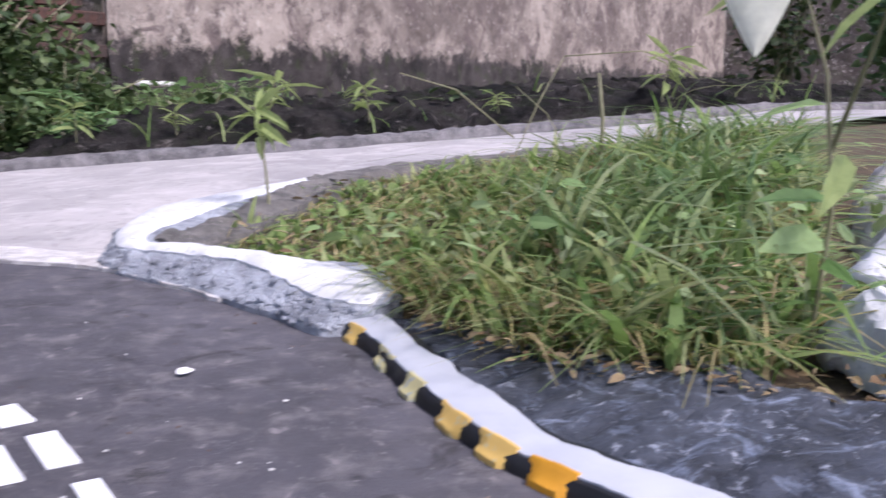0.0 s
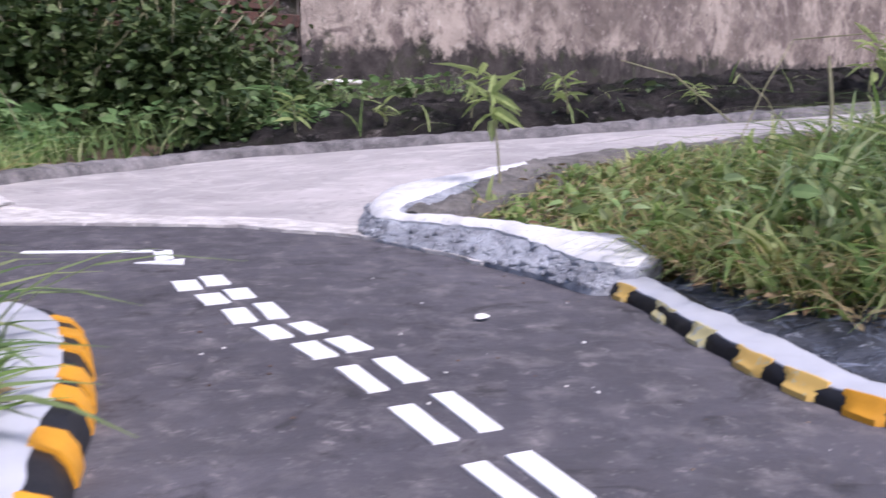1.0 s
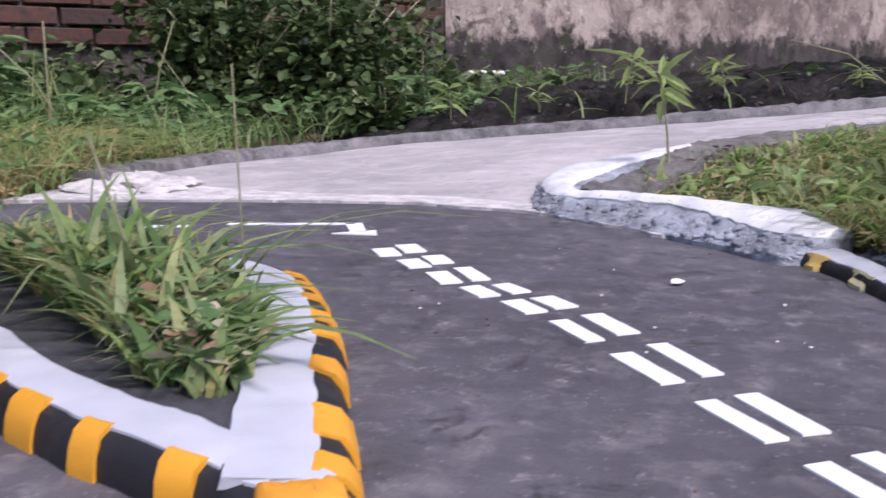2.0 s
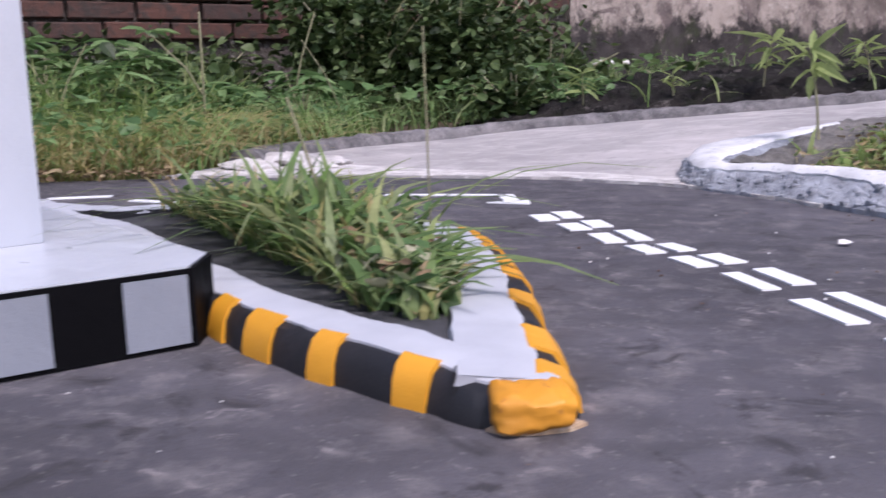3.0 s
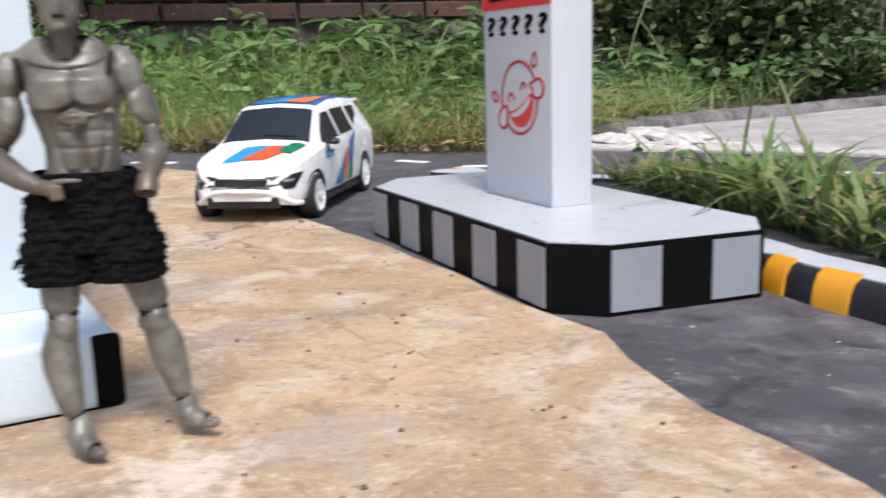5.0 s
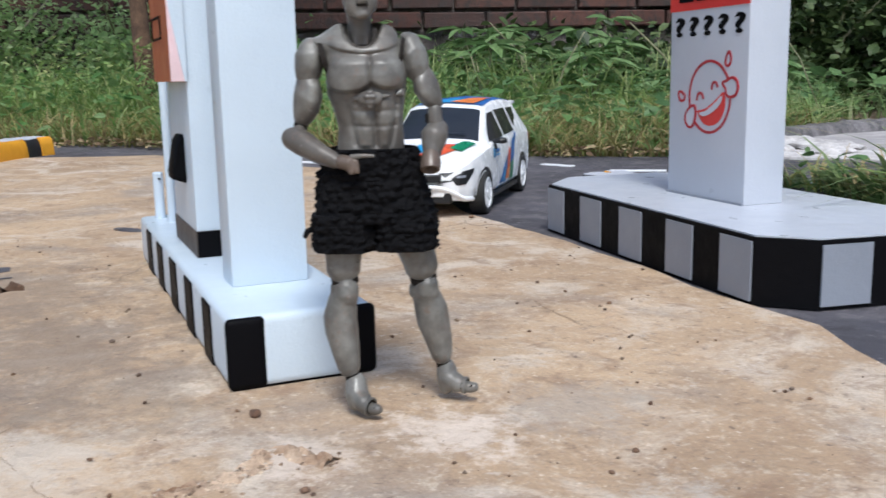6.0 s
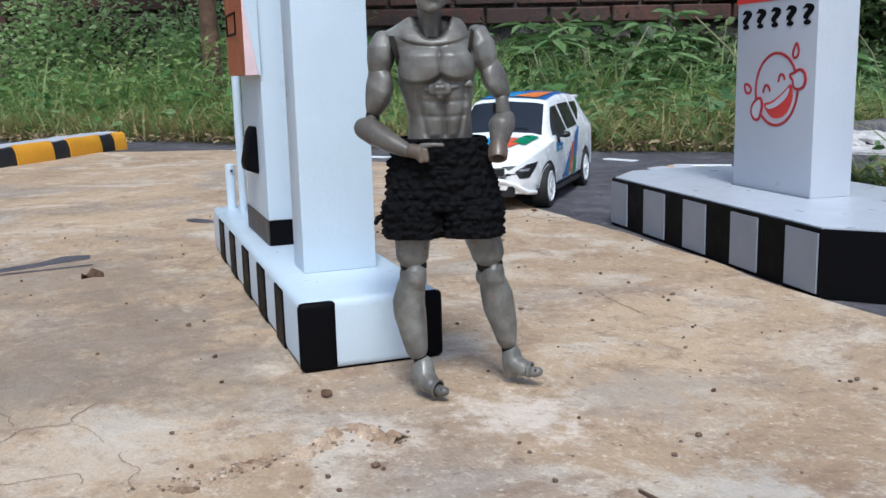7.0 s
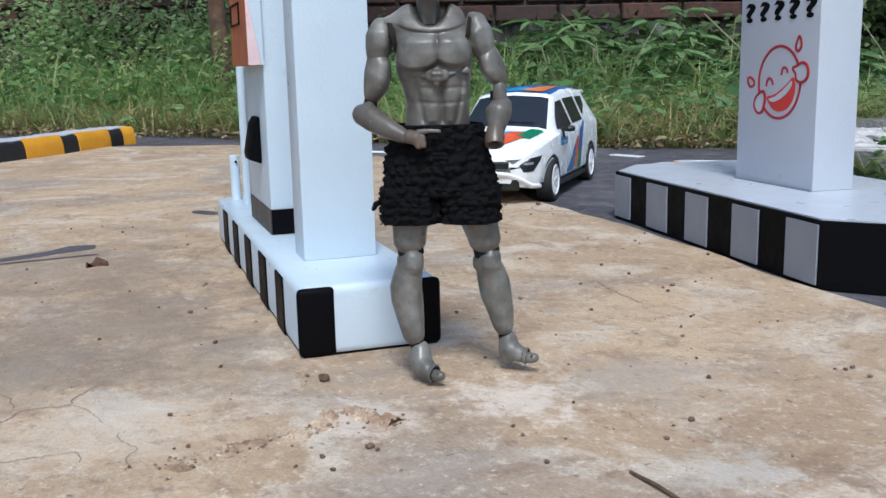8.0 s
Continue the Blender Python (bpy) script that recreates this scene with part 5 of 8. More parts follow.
    # neck in the collar opening, and the head above it
    lump([(-0.6, -2.2, 124.0, 3.6, 3.6), (-0.9, -1.8, 130.5, 3.7, 3.7), (-1.2, -1.6, 135.0, 3.9, 4.2), (-1.4, -1.4, 142.0, 4.3, 5.0)],
         [(-2.4, 1.4, 129.0, 0.7, 0.7), (-3.6, 0.8, 135.0, 0.7, 0.7)], [(0.8, 1.6, 129.0, 0.7, 0.7), (1.2, 0.8, 135.0, 0.7, 0.7)],
         [(0.2, 7.6, 138.8, 2.8, 1.8), (-0.3, 5.6, 140.8, 5.2, 4.2), (-0.8, 2.6, 146.5, 6.4, 7.8), (-1.0, 0.6, 153.5, 7.0, 9.0), (-1.0, -0.6, 159.0, 5.6, 7.4)],
         [(0.1, 9.6, 143.0, 2.0, 0.9), (0.2, 10.2, 146.6, 1.3, 1.6), (0.1, 9.6, 150.0, 0.9, 1.1)], voxel=0.45, passes=1)
    cylinder(dark_plugs, (-1.7, 9.2, 142.0), (2.1, 9.3, 142.0), 0.45, n=8)
    # arm on the pump side, bent across the body
    lump([(-16.6, -1.0, 129.0, 4.0, 4.6), (-17.3, 0.0, 125.6, 5.1, 5.6), (-17.9, 0.2, 121.0, 4.7, 5.2), (-18.6, 0.4, 117.6, 3.6, 4.2)],
         [(-15.6, 2.6, 126.5, 2.6, 3.0), (-16.8, 3.2, 121.5, 2.4, 2.6)], passes=2, dx=-0.9)
    lump([(-18.2, 0.2, 119.0, 3.8, 4.4), (-18.3, 0.4, 113.6, 5.0, 5.2), (-19.2, 0.4, 108.6, 4.6, 4.8), (-20.6, 0.4, 105.2, 3.3, 3.8)],
         [(-16.6, 3.0, 116.5, 2.6, 2.8), (-17.4, 3.4, 111.5, 2.9, 3.0), (-19.0, 2.4, 107.0, 2.2, 2.4)], passes=2, dx=-0.9, dz=-0.6)
    lump([(-24.6, 1.2, 98.6, 4.1, 4.2), (-20.6, 5.0, 96.8, 4.5, 4.4), (-14.6, 9.4, 93.4, 3.6, 3.5), (-8.8, 12.2, 90.8, 2.5, 2.5)], [(-22.8, 2.0, 100.0, 2.8, 2.8), (-21.6, 2.2, 101.8, 2.0, 2.2)], passes=2, dx=-0.6, dz=-0.2)
    lump([(-8.4, 12.6, 90.8, 2.6, 2.6), (-5.4, 13.8, 90.2, 2.7, 2.6), (-4.4, 14.2, 88.0, 1.9, 1.9)],
         [(-5.6, 15.0, 91.4, 1.0, 1.1), (-5.0, 15.2, 87.2, 1.0, 1.0)], [(-3.4, 14.8, 91.0, 0.9, 1.0), (-3.0, 15.0, 87.4, 0.9, 0.9)], voxel=0.4, passes=1, into=worn)
    lump([(-5.0, 14.0, 92.2, 1.2, 1.1), (-1.0, 14.8, 92.8, 0.8, 0.8), (2.4, 14.6, 92.6, 0.7, 0.7)], voxel=0.4, passes=1)
    # hanging arm, thick forearm that ends in an open wrist
    lump([(14.6, -1.0, 130.4, 3.4, 4.4), (16.0, 0.0, 126.4, 4.8, 5.4), (17.2, 0.2, 121.4, 4.5, 5.0), (18.4, 0.4, 118.0, 3.4, 4.2)],
         [(13.0, -0.4, 131.6, 1.6, 2.2), (14.6, -0.4, 132.4, 1.4, 2.0)], [(16.4, 0.2, 132.0, 1.3, 1.8), (17.4, 0.2, 130.6, 1.4, 1.8)], [(14.6, 3.0, 126.0, 2.4, 2.8), (16.6, 3.4, 121.0, 2.2, 2.4)], [(13.6, -0.6, 129.0, 2.8, 4.4), (14.2, 0.0, 121.0, 2.8, 4.4)], passes=2, dx=0.2)
    lump([(18.2, 0.2, 119.4, 3.8, 4.2), (19.9, 0.4, 114.4, 4.6, 5.0), (21.8, 0.4, 110.2, 3.7, 4.2), (22.8, 0.4, 108.8, 2.8, 3.2)],
         [(17.8, 3.0, 117.0, 2.3, 2.6), (19.2, 3.4, 112.8, 2.6, 2.8), (21.2, 2.8, 109.8, 1.9, 2.0)], passes=2, dx=0.7)
    lump([(23.0, 1.6, 107.6, 2.3, 2.4), (23.2, 2.2, 102.6, 2.7, 2.7)], voxel=0.4, passes=1)
    lump([(23.4, 1.6, 101.4, 3.2, 3.6), (22.3, 3.0, 98.2, 4.8, 5.0), (21.6, 5.0, 94.4, 3.7, 3.8), (21.2, 6.6, 91.4, 2.9, 3.0)], [(25.6, 1.8, 101.6, 1.4, 2.0), (25.2, 2.6, 98.0, 1.8, 2.2)], passes=2, dx=0.4)
    bm = bmesh.new()
    axis = [(21.2, 6.6, 92.4, 2.9), (21.1, 8.4, 89.4, 3.5), (21.0, 9.9, 87.0, 3.2), (21.0, 9.9, 87.0, 2.3), (21.1, 8.7, 89.0, 1.9)]
    turn = Vector((0, 0.55, -0.83)).to_track_quat("Z", "Y").to_matrix()
    loft(bm, [[Vector(c) + turn @ Vector((math.cos(a) * r, math.sin(a) * r, 0)) for a in (2 * math.pi * i / 20 for i in range(20))] for *c, r in axis], False)
    worn.append(bm)
    cylinder(dark_plugs, (21.1, 8.9, 88.6), (21.1, 8.4, 89.4), 2.1, n=16)
    # legs
    for step, thigh, shin, cap, ledge, cup, hole, toe, pegset in (
        (7.5, [(-7.4, 0, 76, 7.6, 7.6), (-8.6, 0, 68, 7.6, 7.4), (-9.6, 0, 58, 6.6, 6.6), (-9.8, 0, 53.2, 6.1, 6.1), (-9.8, 0, 50.2, 5.9, 5.9), (-9.8, 0, 48.8, 5.0, 5.0)],
         [(-9.0, 0, 14.6, 3.9, 4.0), (-9.9, -0.2, 20.5, 4.8, 4.9), (-11.3, -1.0, 29, 5.9, 6.2), (-11.7, -1.2, 34, 5.9, 6.4), (-10.6, -0.4, 39.5, 5.2, 5.6), (-9.8, 0.4, 42.0, 4.8, 5.0)],
         [(-9.0, 2.0, 41.5, 4.2, 4.2), (-8.9, 1.4, 45.6, 4.2, 4.4)], [(-13.0, 0, 42.0, 1.7, 3.0), (-13.2, 0, 45.4, 1.4, 2.6)],
         [(-6.9, -0.6, 9.9, 3.6, 3.9), (-6.6, 1.4, 5.4, 4.3, 4.6), (-7.0, 1.0, 1.6, 3.2, 3.6)], (-3.6, 5.4, 2.6, 3.2), (1.0, 8.6, 1.9), ((-7.8, -0.2, 9.0), (-8.2, 0, 15.0), (-9.4, 0, 46.0), (-9.7, 0, 49.4))),
        (-6.0, [(8.6, 0, 76, 7.6, 7.6), (12.2, 0, 68, 7.6, 7.4), (15.4, 0, 58, 6.6, 6.6), (16.8, 0, 53.4, 6.1, 6.1), (17.4, 0, 50.4, 5.9, 5.9), (17.7, 0, 49.0, 5.0, 5.0)],
         [(23.6, 0, 18.0, 3.8, 4.0), (22.8, -0.2, 23.5, 4.8, 4.9), (20.9, -1.0, 31, 5.9, 6.2), (20.2, -1.2, 35.5, 5.9, 6.4), (18.9, -0.4, 40.2, 5.2, 5.6), (18.2, 0.4, 42.4, 4.8, 5.0)],
         [(18.9, 2.0, 41.8, 4.2, 4.2), (18.9, 1.4, 46.0, 4.1, 4.3)], [(14.2, 0, 41.6, 1.6, 2.8), (14.0, 0, 44.4, 1.4, 2.6)],
         [(25.0, -0.6, 13.8, 3.5, 3.9), (25.6, 1.4, 9.6, 4.2, 4.5), (24.7, 1.0, 6.2, 3.0, 3.4)], (29.6, 4.6, 8.4, 3.0), (34.6, 6.6, 7.8), ((24.2, -0.2, 13.0), (23.8, 0, 18.5), (18.0, 0, 46.0), (17.4, 0, 49.8))),
    ):
        lump(stride(thigh, step), passes=2)
        lump(stride(shin, step), stride(cap, step), stride(ledge, step), passes=1, voxel=0.55)
        lump(stride(cup, step), stride([(cup[1][0], cup[1][1], cup[1][2], 4.0, 4.2), (hole[0], hole[1], hole[2], hole[3] + 0.2, hole[3] + 0.2)], step)[:2], passes=2, voxel=0.55)
        (hx, hy, hz), (tx, ty, tz) = (stride([q[:3]], step)[0] for q in (hole, toe))
        d = Vector((tx - hx, ty - hy, tz - hz))
        d.normalize()
        h = Vector((hx, hy, hz)) + d * (hole[3] * 0.78)
        cylinder(dark_plugs, h - d * 1.5, h + d * 0.05, hole[3] * 0.86, n=18)
        bm = bmesh.new()
        turn = d.to_track_quat("Z", "Y").to_matrix()
        loft(bm, [[h + d * o + turn @ Vector((math.cos(a) * r, math.sin(a) * r, 0)) for a in (2 * math.pi * i / 18 for i in range(18))] for o, r in ((-1.0, hole[3] * 1.06), (0.0, hole[3] * 1.08), (0.35, hole[3] * 0.98), (0.2, hole[3] * 0.86), (-0.8, hole[3] * 0.84))], False)
        lumps.append(bm)
        end = Vector((tx, ty, tz))
        bm = bmesh.new()
        limb(bm, [(*(h - d * 0.8 - Vector((0, 0, 0.5))), 2.1, 2.1), (*(h.lerp(end, 0.5) - Vector((0, 0, 0.4))), 2.1, 2.0), (*end, 1.8, 1.8)], 16)
        lumps.append(bm)
        dot = h.lerp(end, 0.55) + Vector((0.1, 1.7, 0.6))
        cylinder(dark_plugs, dot - Vector((0, 1, 0.2)), dot + Vector((0, 0.12, 0.05)), 0.6, n=12)
        p = stride(pegset, step)
        cylinder(dark_plugs, p[0], p[1], 2.5, n=18)
        cylinder(dark_plugs, p[2], p[3], 3.9, n=20)
        knee = Vector(p[3]) - Vector(p[2])
        cylinder(dark_plugs, Vector(p[2]) + knee * 0.2 - Vector((0, 0.6, 0)), Vector(p[2]) + knee * 0.85 + Vector((0, 0.4, 0)), 4.75, n=24)
    # dark plugs that paint the shade in the gaps of elbows, shoulders and neck
    for a, b, r in (((-21.8, 0.4, 104.0), (-22.4, 1.2, 101.0), 2.4), ((21.8, 1.2, 105.6), (21.8, 1.4, 102.4), 2.0), ((-13.8, -0.2, 124.4), (-12.2, -0.2, 124.8), 7.3), ((12.9, -0.2, 125.2), (11.6, -0.2, 125.4), 6.8), ((-0.7, -2.0, 126.0), (-0.7, -2.0, 129.4), 4.6)):
        cylinder(dark_plugs, a, b, r, n=24)
    bm = bmesh.new()
    for b, slot in [(x, 0) for x in lumps] + [(dark_plugs, 1)] + [(x, 2) for x in worn]:
        for f in b.faces:
            f.material_index = slot
        tmp = bpy.data.meshes.new("lump")
        b.to_mesh(tmp)
        b.free()
        bm.from_mesh(tmp)
        bpy.data.meshes.remove(tmp)
    bmesh.ops.recalc_face_normals(bm, faces=bm.faces)
    bmesh.ops.transform(bm, matrix=FIG_AT @ Matrix.Scale(0.001, 4), verts=bm.verts)
    bmesh.ops.recalc_face_normals(bm, faces=bm.faces)
    thing("toy_figure", bm, [FIGURE, JOINT_SHADE, FIGURE_WORN], "grey articulated plastic toy figure standing on the forecourt", "figure")


def build_shorts():
    """Crocheted shorts: rows of knotted loops over a tube that forks into two short legs."""
    def cut(u, v, leg):
        a = 2 * math.pi * u
        c, d = math.cos(a), math.sin(a)
        if leg is None:
            rx, ry = 0.0150 + 0.0050 * v**0.8, 0.0100 + 0.0018 * v
            cx, z = 0.0010 + 0.0006 * v, 0.0945 - 0.0255 * v
        else:
            rx, ry = 0.0106, 0.0120
            cx, z = 0.0017 + leg * 0.0100, 0.0720 - 0.0130 * v
        k = (abs(c) ** 2.6 + abs(d) ** 2.6) ** (-1 / 2.6)
        return Vector((cx + rx * k * c, ry * k * d, z)), Vector((c, d, 0))

    shorts = empty("crocheted_shorts", "black crocheted yarn shorts worn by the grey figure", "shorts")
    for leg, rows, nu in ((None, 7, 24), (-1, 4, 15), (1, 4, 15)):
        sub_v, sub_u = 7, 8
        rings = []
        for j in range(rows * sub_v + 1):
            ring = []
            for i in range(nu * sub_u):
                u, v = i / (nu * sub_u), j / (rows * sub_v)
                p, n = cut(u, v, leg)
                row = j / sub_v + 0.25 * noise.noise(Vector((u * 9, v * 3, 3)))
                knot, _ = noise.voronoi(p * 410 + Vector((0, 0, 0.4 * math.sin(u * 40))))
                groove = abs(math.sin(math.pi * row)) ** 0.5
                bump = (0.45 + 0.55 * groove) * max(0.0, 1.15 - 1.25 * knot[0])
                rough_ = noise.noise(p * 1100) * 0.0004 + noise.noise(p * 330) * 0.0005
                ring.append(p + n * (0.0024 * bump - 0.0004 + rough_))
            rings.append(ring)
        bm = bmesh.new()
        loft(bm, rings, leg is not None)
        bmesh.ops.transform(bm, matrix=FIG_AT, verts=bm.verts)
        bmesh.ops.recalc_face_normals(bm, faces=bm.faces)
        part("seat" if leg is None else "leg", bm, YARN, shorts)
    bm = bmesh.new()
    limb(bm, [(-0.0195, 0.001, 0.0665, 0.0010, 0.0010), (-0.0216, 0.0015, 0.0655, 0.0011, 0.0011), (-0.0224, 0.002, 0.0638, 0.0008, 0.0008)], 8)
    bmesh.ops.transform(bm, matrix=FIG_AT, verts=bm.verts)
    bmesh.ops.recalc_face_normals(bm, faces=bm.faces)
    part("yarn_end", bm, YARN, shorts)


build_sign()
build_pump()
build_figure()
build_shorts()


# ---- radio-controlled model car ----
CAR_X = [-0.131, -0.128, -0.120, -0.100, -0.060, -0.020, 0.022, 0.045, 0.062, 0.085, 0.105, 0.118, 0.124]
CAR_BELT = [0.050, 0.056, 0.060, 0.0605, 0.060, 0.059, 0.057, 0.0558, 0.0545, 0.0510, 0.0465, 0.041, 0.034]
CAR_TOP = [0.053, 0.068, 0.0835, 0.0915, 0.0940, 0.0938, 0.0895, 0.0735, 0.0600, 0.0555, 0.0500, 0.044, 0.036]
CAR_WTOP = [0.034, 0.035, 0.0355, 0.036, 0.0365, 0.0365, 0.0360, 0.0385, 0.0420, 0.0410, 0.0375, 0.030, 0.020]
CAR_WIDE = [0.044, 0.0475, 0.049, 0.050, 0.050, 0.050, 0.050, 0.050, 0.0497, 0.0485, 0.0440, 0.036, 0.024]
CAR_FOOT = [0.021, 0.017, 0.0145, 0.0135, 0.0135, 0.0135, 0.0135, 0.0135, 0.0135, 0.0135, 0.014, 0.016, 0.020]


def car_at(x):
    return [float(np.interp(x, CAR_X, c)) for c in (CAR_BELT, CAR_TOP, CAR_WTOP, CAR_WIDE, CAR_FOOT)]


def car_side(x):
    """Half outline across the car at x, from the sill up over the roof: (y, z)."""
    zs, zt, wt, wb, zb = car_at(x)
    return [(0.0, zb), (wb * 0.88, zb), (wb * 0.985, zb + 0.005), (wb, zb + 0.013), (wb * 1.0, (zb + zs) / 2 + 0.004), (wb * 0.995, zs - 0.006), (wb * 0.975, zs), (wt, zt - 0.0055), (wt * 0.93, zt - 0.0022), (wt * 0.78, zt - 0.0004), (0.0, zt + 0.0014)]


def car_y(x, z):
    pts = car_side(x)[1:-1]
    return float(np.interp(z, [p[1] for p in pts], [p[0] for p in pts]))


def car_z(x, y):
    zt, wt = car_at(x)[1:3]
    return float(np.interp(abs(y), [0, wt * 0.78, wt * 0.93, wt], [zt + 0.0014, zt - 0.0004, zt - 0.0022, zt - 0.0055]))


def patch(corners, where, nu=10, nv=6):
    """A skin on the car: corners (a, b) in order; where(a, b) gives the place."""
    bm = bmesh.new()
    (p0, p1, p2, p3) = [Vector(c) for c in corners]
    g = [[bm.verts.new(where(*(p0.lerp(p1, i / nu)).lerp(p3.lerp(p2, i / nu), j / nv))) for i in range(nu + 1)] for j in range(nv + 1)]
    for j in range(nv):
        for i in range(nu):
            bm.faces.new((g[j][i], g[j][i + 1], g[j + 1][i + 1], g[j + 1][i]))
    return bm


def build_car():
    car = empty("model_car", "white model van with blue, orange and green decals", "car", at=Matrix.Translation((-0.9035, 0.1060, 0.0)) @ Matrix.Rotation(radians(-49.8), 4, "Z"))
    bm = bmesh.new()
    rings = []
    for x in sorted({*CAR_X, *np.linspace(-0.131, 0.124, 46).round(5)}):
        h = car_side(float(x))
        full = [(y, z) for y, z in h] + [(-y, z) for y, z in h[-2:0:-1]]
        rings.append([Vector((float(x), y, z)) for y, z in full])
    loft(bm, rings)
    bmesh.ops.recalc_face_normals(bm, faces=bm.faces)
    part("body", bm, CAR_WHITE, car, "glossy white plastic body")

    def side(s, off):
        return lambda x, z: Vector((x, s * (car_y(x, z) + off), z))

    def top(off):
        return lambda x, y: Vector((x, y, car_z(x, y) + off))

    for s in (1, -1):
        for corners in (
            [(0.0490, 0.0590), (0.0020, 0.0610), (0.0035, 0.0835), (0.0225, 0.0825)],
            [(-0.0040, 0.0615), (-0.0480, 0.0630), (-0.0440, 0.0850), (-0.0025, 0.0845)],
            [(-0.0560, 0.0665), (-0.0800, 0.0760), (-0.0860, 0.0845), (-0.0520, 0.0845)],
        ):
            part("side_window", patch(corners, side(s, 0.0005)), GLASS, car)
        for a, b, m in (
            ([(0.034, 0.0165), (0.004, 0.0165), (-0.008, 0.030), (-0.004, 0.041)], 0.0004, SKY_BLUE),
            ([(0.036, 0.0160), (0.026, 0.0160), (-0.004, 0.0380), (-0.012, 0.0465)], 0.0006, BLUE),
            ([(0.004, 0.0235), (-0.012, 0.0235), (-0.020, 0.0470), (-0.014, 0.0500)], 0.0008, CAR_RED),
            ([(0.006, 0.0215), (-0.010, 0.0215), (-0.013, 0.0330), (-0.004, 0.0330)], 0.0010, CAR_ORANGE),
            ([(-0.015, 0.0190), (-0.031, 0.0200), (-0.033, 0.0370), (-0.020, 0.0350)], 0.0006, GREEN),
            ([(-0.018, 0.0350), (-0.034, 0.0360), (-0.042, 0.0600), (-0.026, 0.0545)], 0.0008, BLUE),
            ([(-0.028, 0.0555), (-0.036, 0.0500), (-0.050, 0.0605), (-0.047, 0.0625)], 0.0010, BLUE),
            ([(0.052, 0.0455), (0.045, 0.0455), (0.045, 0.0530), (0.052, 0.0530)], 0.0005, SKY_BLUE),
            ([(0.043, 0.0490), (0.026, 0.0490), (0.026, 0.0520), (0.043, 0.0520)], 0.0005, BLUE),
            ([(0.043, 0.0460), (0.026, 0.0460), (0.026, 0.0475), (0.043, 0.0475)], 0.0005, SKY_BLUE),
        ):
            part("decal", patch(a, side(s, b), 8, 5), m, car)
        # wheel arches, lights, mirror
        for wx in (0.079, -0.079):
            arch = bmesh.new()
            fan = [Vector((wx + 0.0215 * math.cos(t), 0, 0.0185 + 0.0215 * math.sin(t))) for t in np.linspace(-0.35, math.pi + 0.35, 26)]
            o = [arch.verts.new(Vector((p.x, s * (car_y(p.x, max(p.z, 0.016)) + 0.0006), p.z))) for p in fan]
            arch.faces.new(o)
            bmesh.ops.triangulate(arch, faces=arch.faces[:])
            part("wheel_arch", arch, CAR_BLACK, car)
        part("headlight", patch([(0.1195, 0.0285), (0.1120, 0.0290), (0.1020, 0.0415), (0.1222, 0.0385)], side(s, 0.0007), 10, 6), CAR_BLACK, car, "dark three-cornered headlight")
        part("lamp", patch([(0.1190, 0.0345), (0.1130, 0.0345), (0.1120, 0.0365), (0.1205, 0.0365)], side(s, 0.0011), 6, 3), SIGN_GREY, car)
        part("tail_light", patch([(-0.1285, 0.0480), (-0.1180, 0.0500), (-0.1180, 0.0570), (-0.1270, 0.0560)], side(s, 0.0006), 6, 4), CAR_RED, car)
        mir = bmesh.new()
        limb(mir, [(0.0490, s * 0.0500, 0.0595, 0.0022, 0.0018), (0.0490, s * 0.0560, 0.0600, 0.0030, 0.0028), (0.0485, s * 0.0595, 0.0600, 0.0026, 0.0026)], 10)
        limb(mir, [(0.0480, s * 0.0505, 0.0580, 0.0014, 0.0014), (0.0478, s * 0.0515, 0.0530, 0.0012, 0.0012)], 8)
        part("mirror", mir, CAR_BLACK, car)
    part("windscreen", patch([(0.0600, -0.0385), (0.0600, 0.0385), (0.0262, 0.0325), (0.0262, -0.0325)], top(0.0005), 10, 8), GLASS, car)
    part("rear_window", patch([(-0.1285, -0.029), (-0.1285, 0.029), (-0.1205, 0.030), (-0.1205, -0.030)], top(0.0008), 8, 4), GLASS, car)
    part("roof_decal", patch([(0.018, -0.032), (0.018, 0.032), (-0.112, 0.032), (-0.112, -0.032)], top(0.0006), 20, 10), BLUE, car, "blue roof decal")
    part("roof_decal", patch([(0.017, -0.030), (0.017, 0.004), (-0.012, 0.022), (-0.010, -0.004)], top(0.0011), 12, 8), SKY_BLUE, car)
    part("roof_decal", patch([(0.014, 0.002), (0.016, 0.024), (-0.030, 0.030), (-0.014, 0.012)], top(0.0014), 12, 8), CAR_ORANGE, car)
    part("bonnet_decal", patch([(0.110, -0.020), (0.108, 0.004), (0.070, 0.030), (0.078, -0.010)], top(0.0006), 12, 8), SKY_BLUE, car)
    part("bonnet_decal", patch([(0.108, -0.004), (0.107, 0.014), (0.074, 0.036), (0.076, 0.012)], top(0.0011), 12, 8), CAR_RED, car)
    part("bonnet_decal", patch([(0.088, 0.020), (0.092, 0.032), (0.066, 0.038), (0.066, 0.026)], top(0.0015), 8, 6), GREEN, car)
    part("grille", cube((0.117, -0.022, 0.0310), (0.1247, 0.022, 0.0375), 0.001, seg=1), CAR_BLACK, car)
    part("lower_intake", cube((0.112, -0.030, 0.0135), (0.1228, 0.030, 0.0260), 0.0015, seg=1), CAR_BLACK, car)
    bar = bmesh.new()
    arc = [(0.1262, 0.0, 0.0275), (0.1258, 0.010, 0.0275), (0.1235, 0.022, 0.0262), (0.1190, 0.0315, 0.0218), (0.1130, 0.0385, 0.0168), (0.1040, 0.0430, 0.0160)]
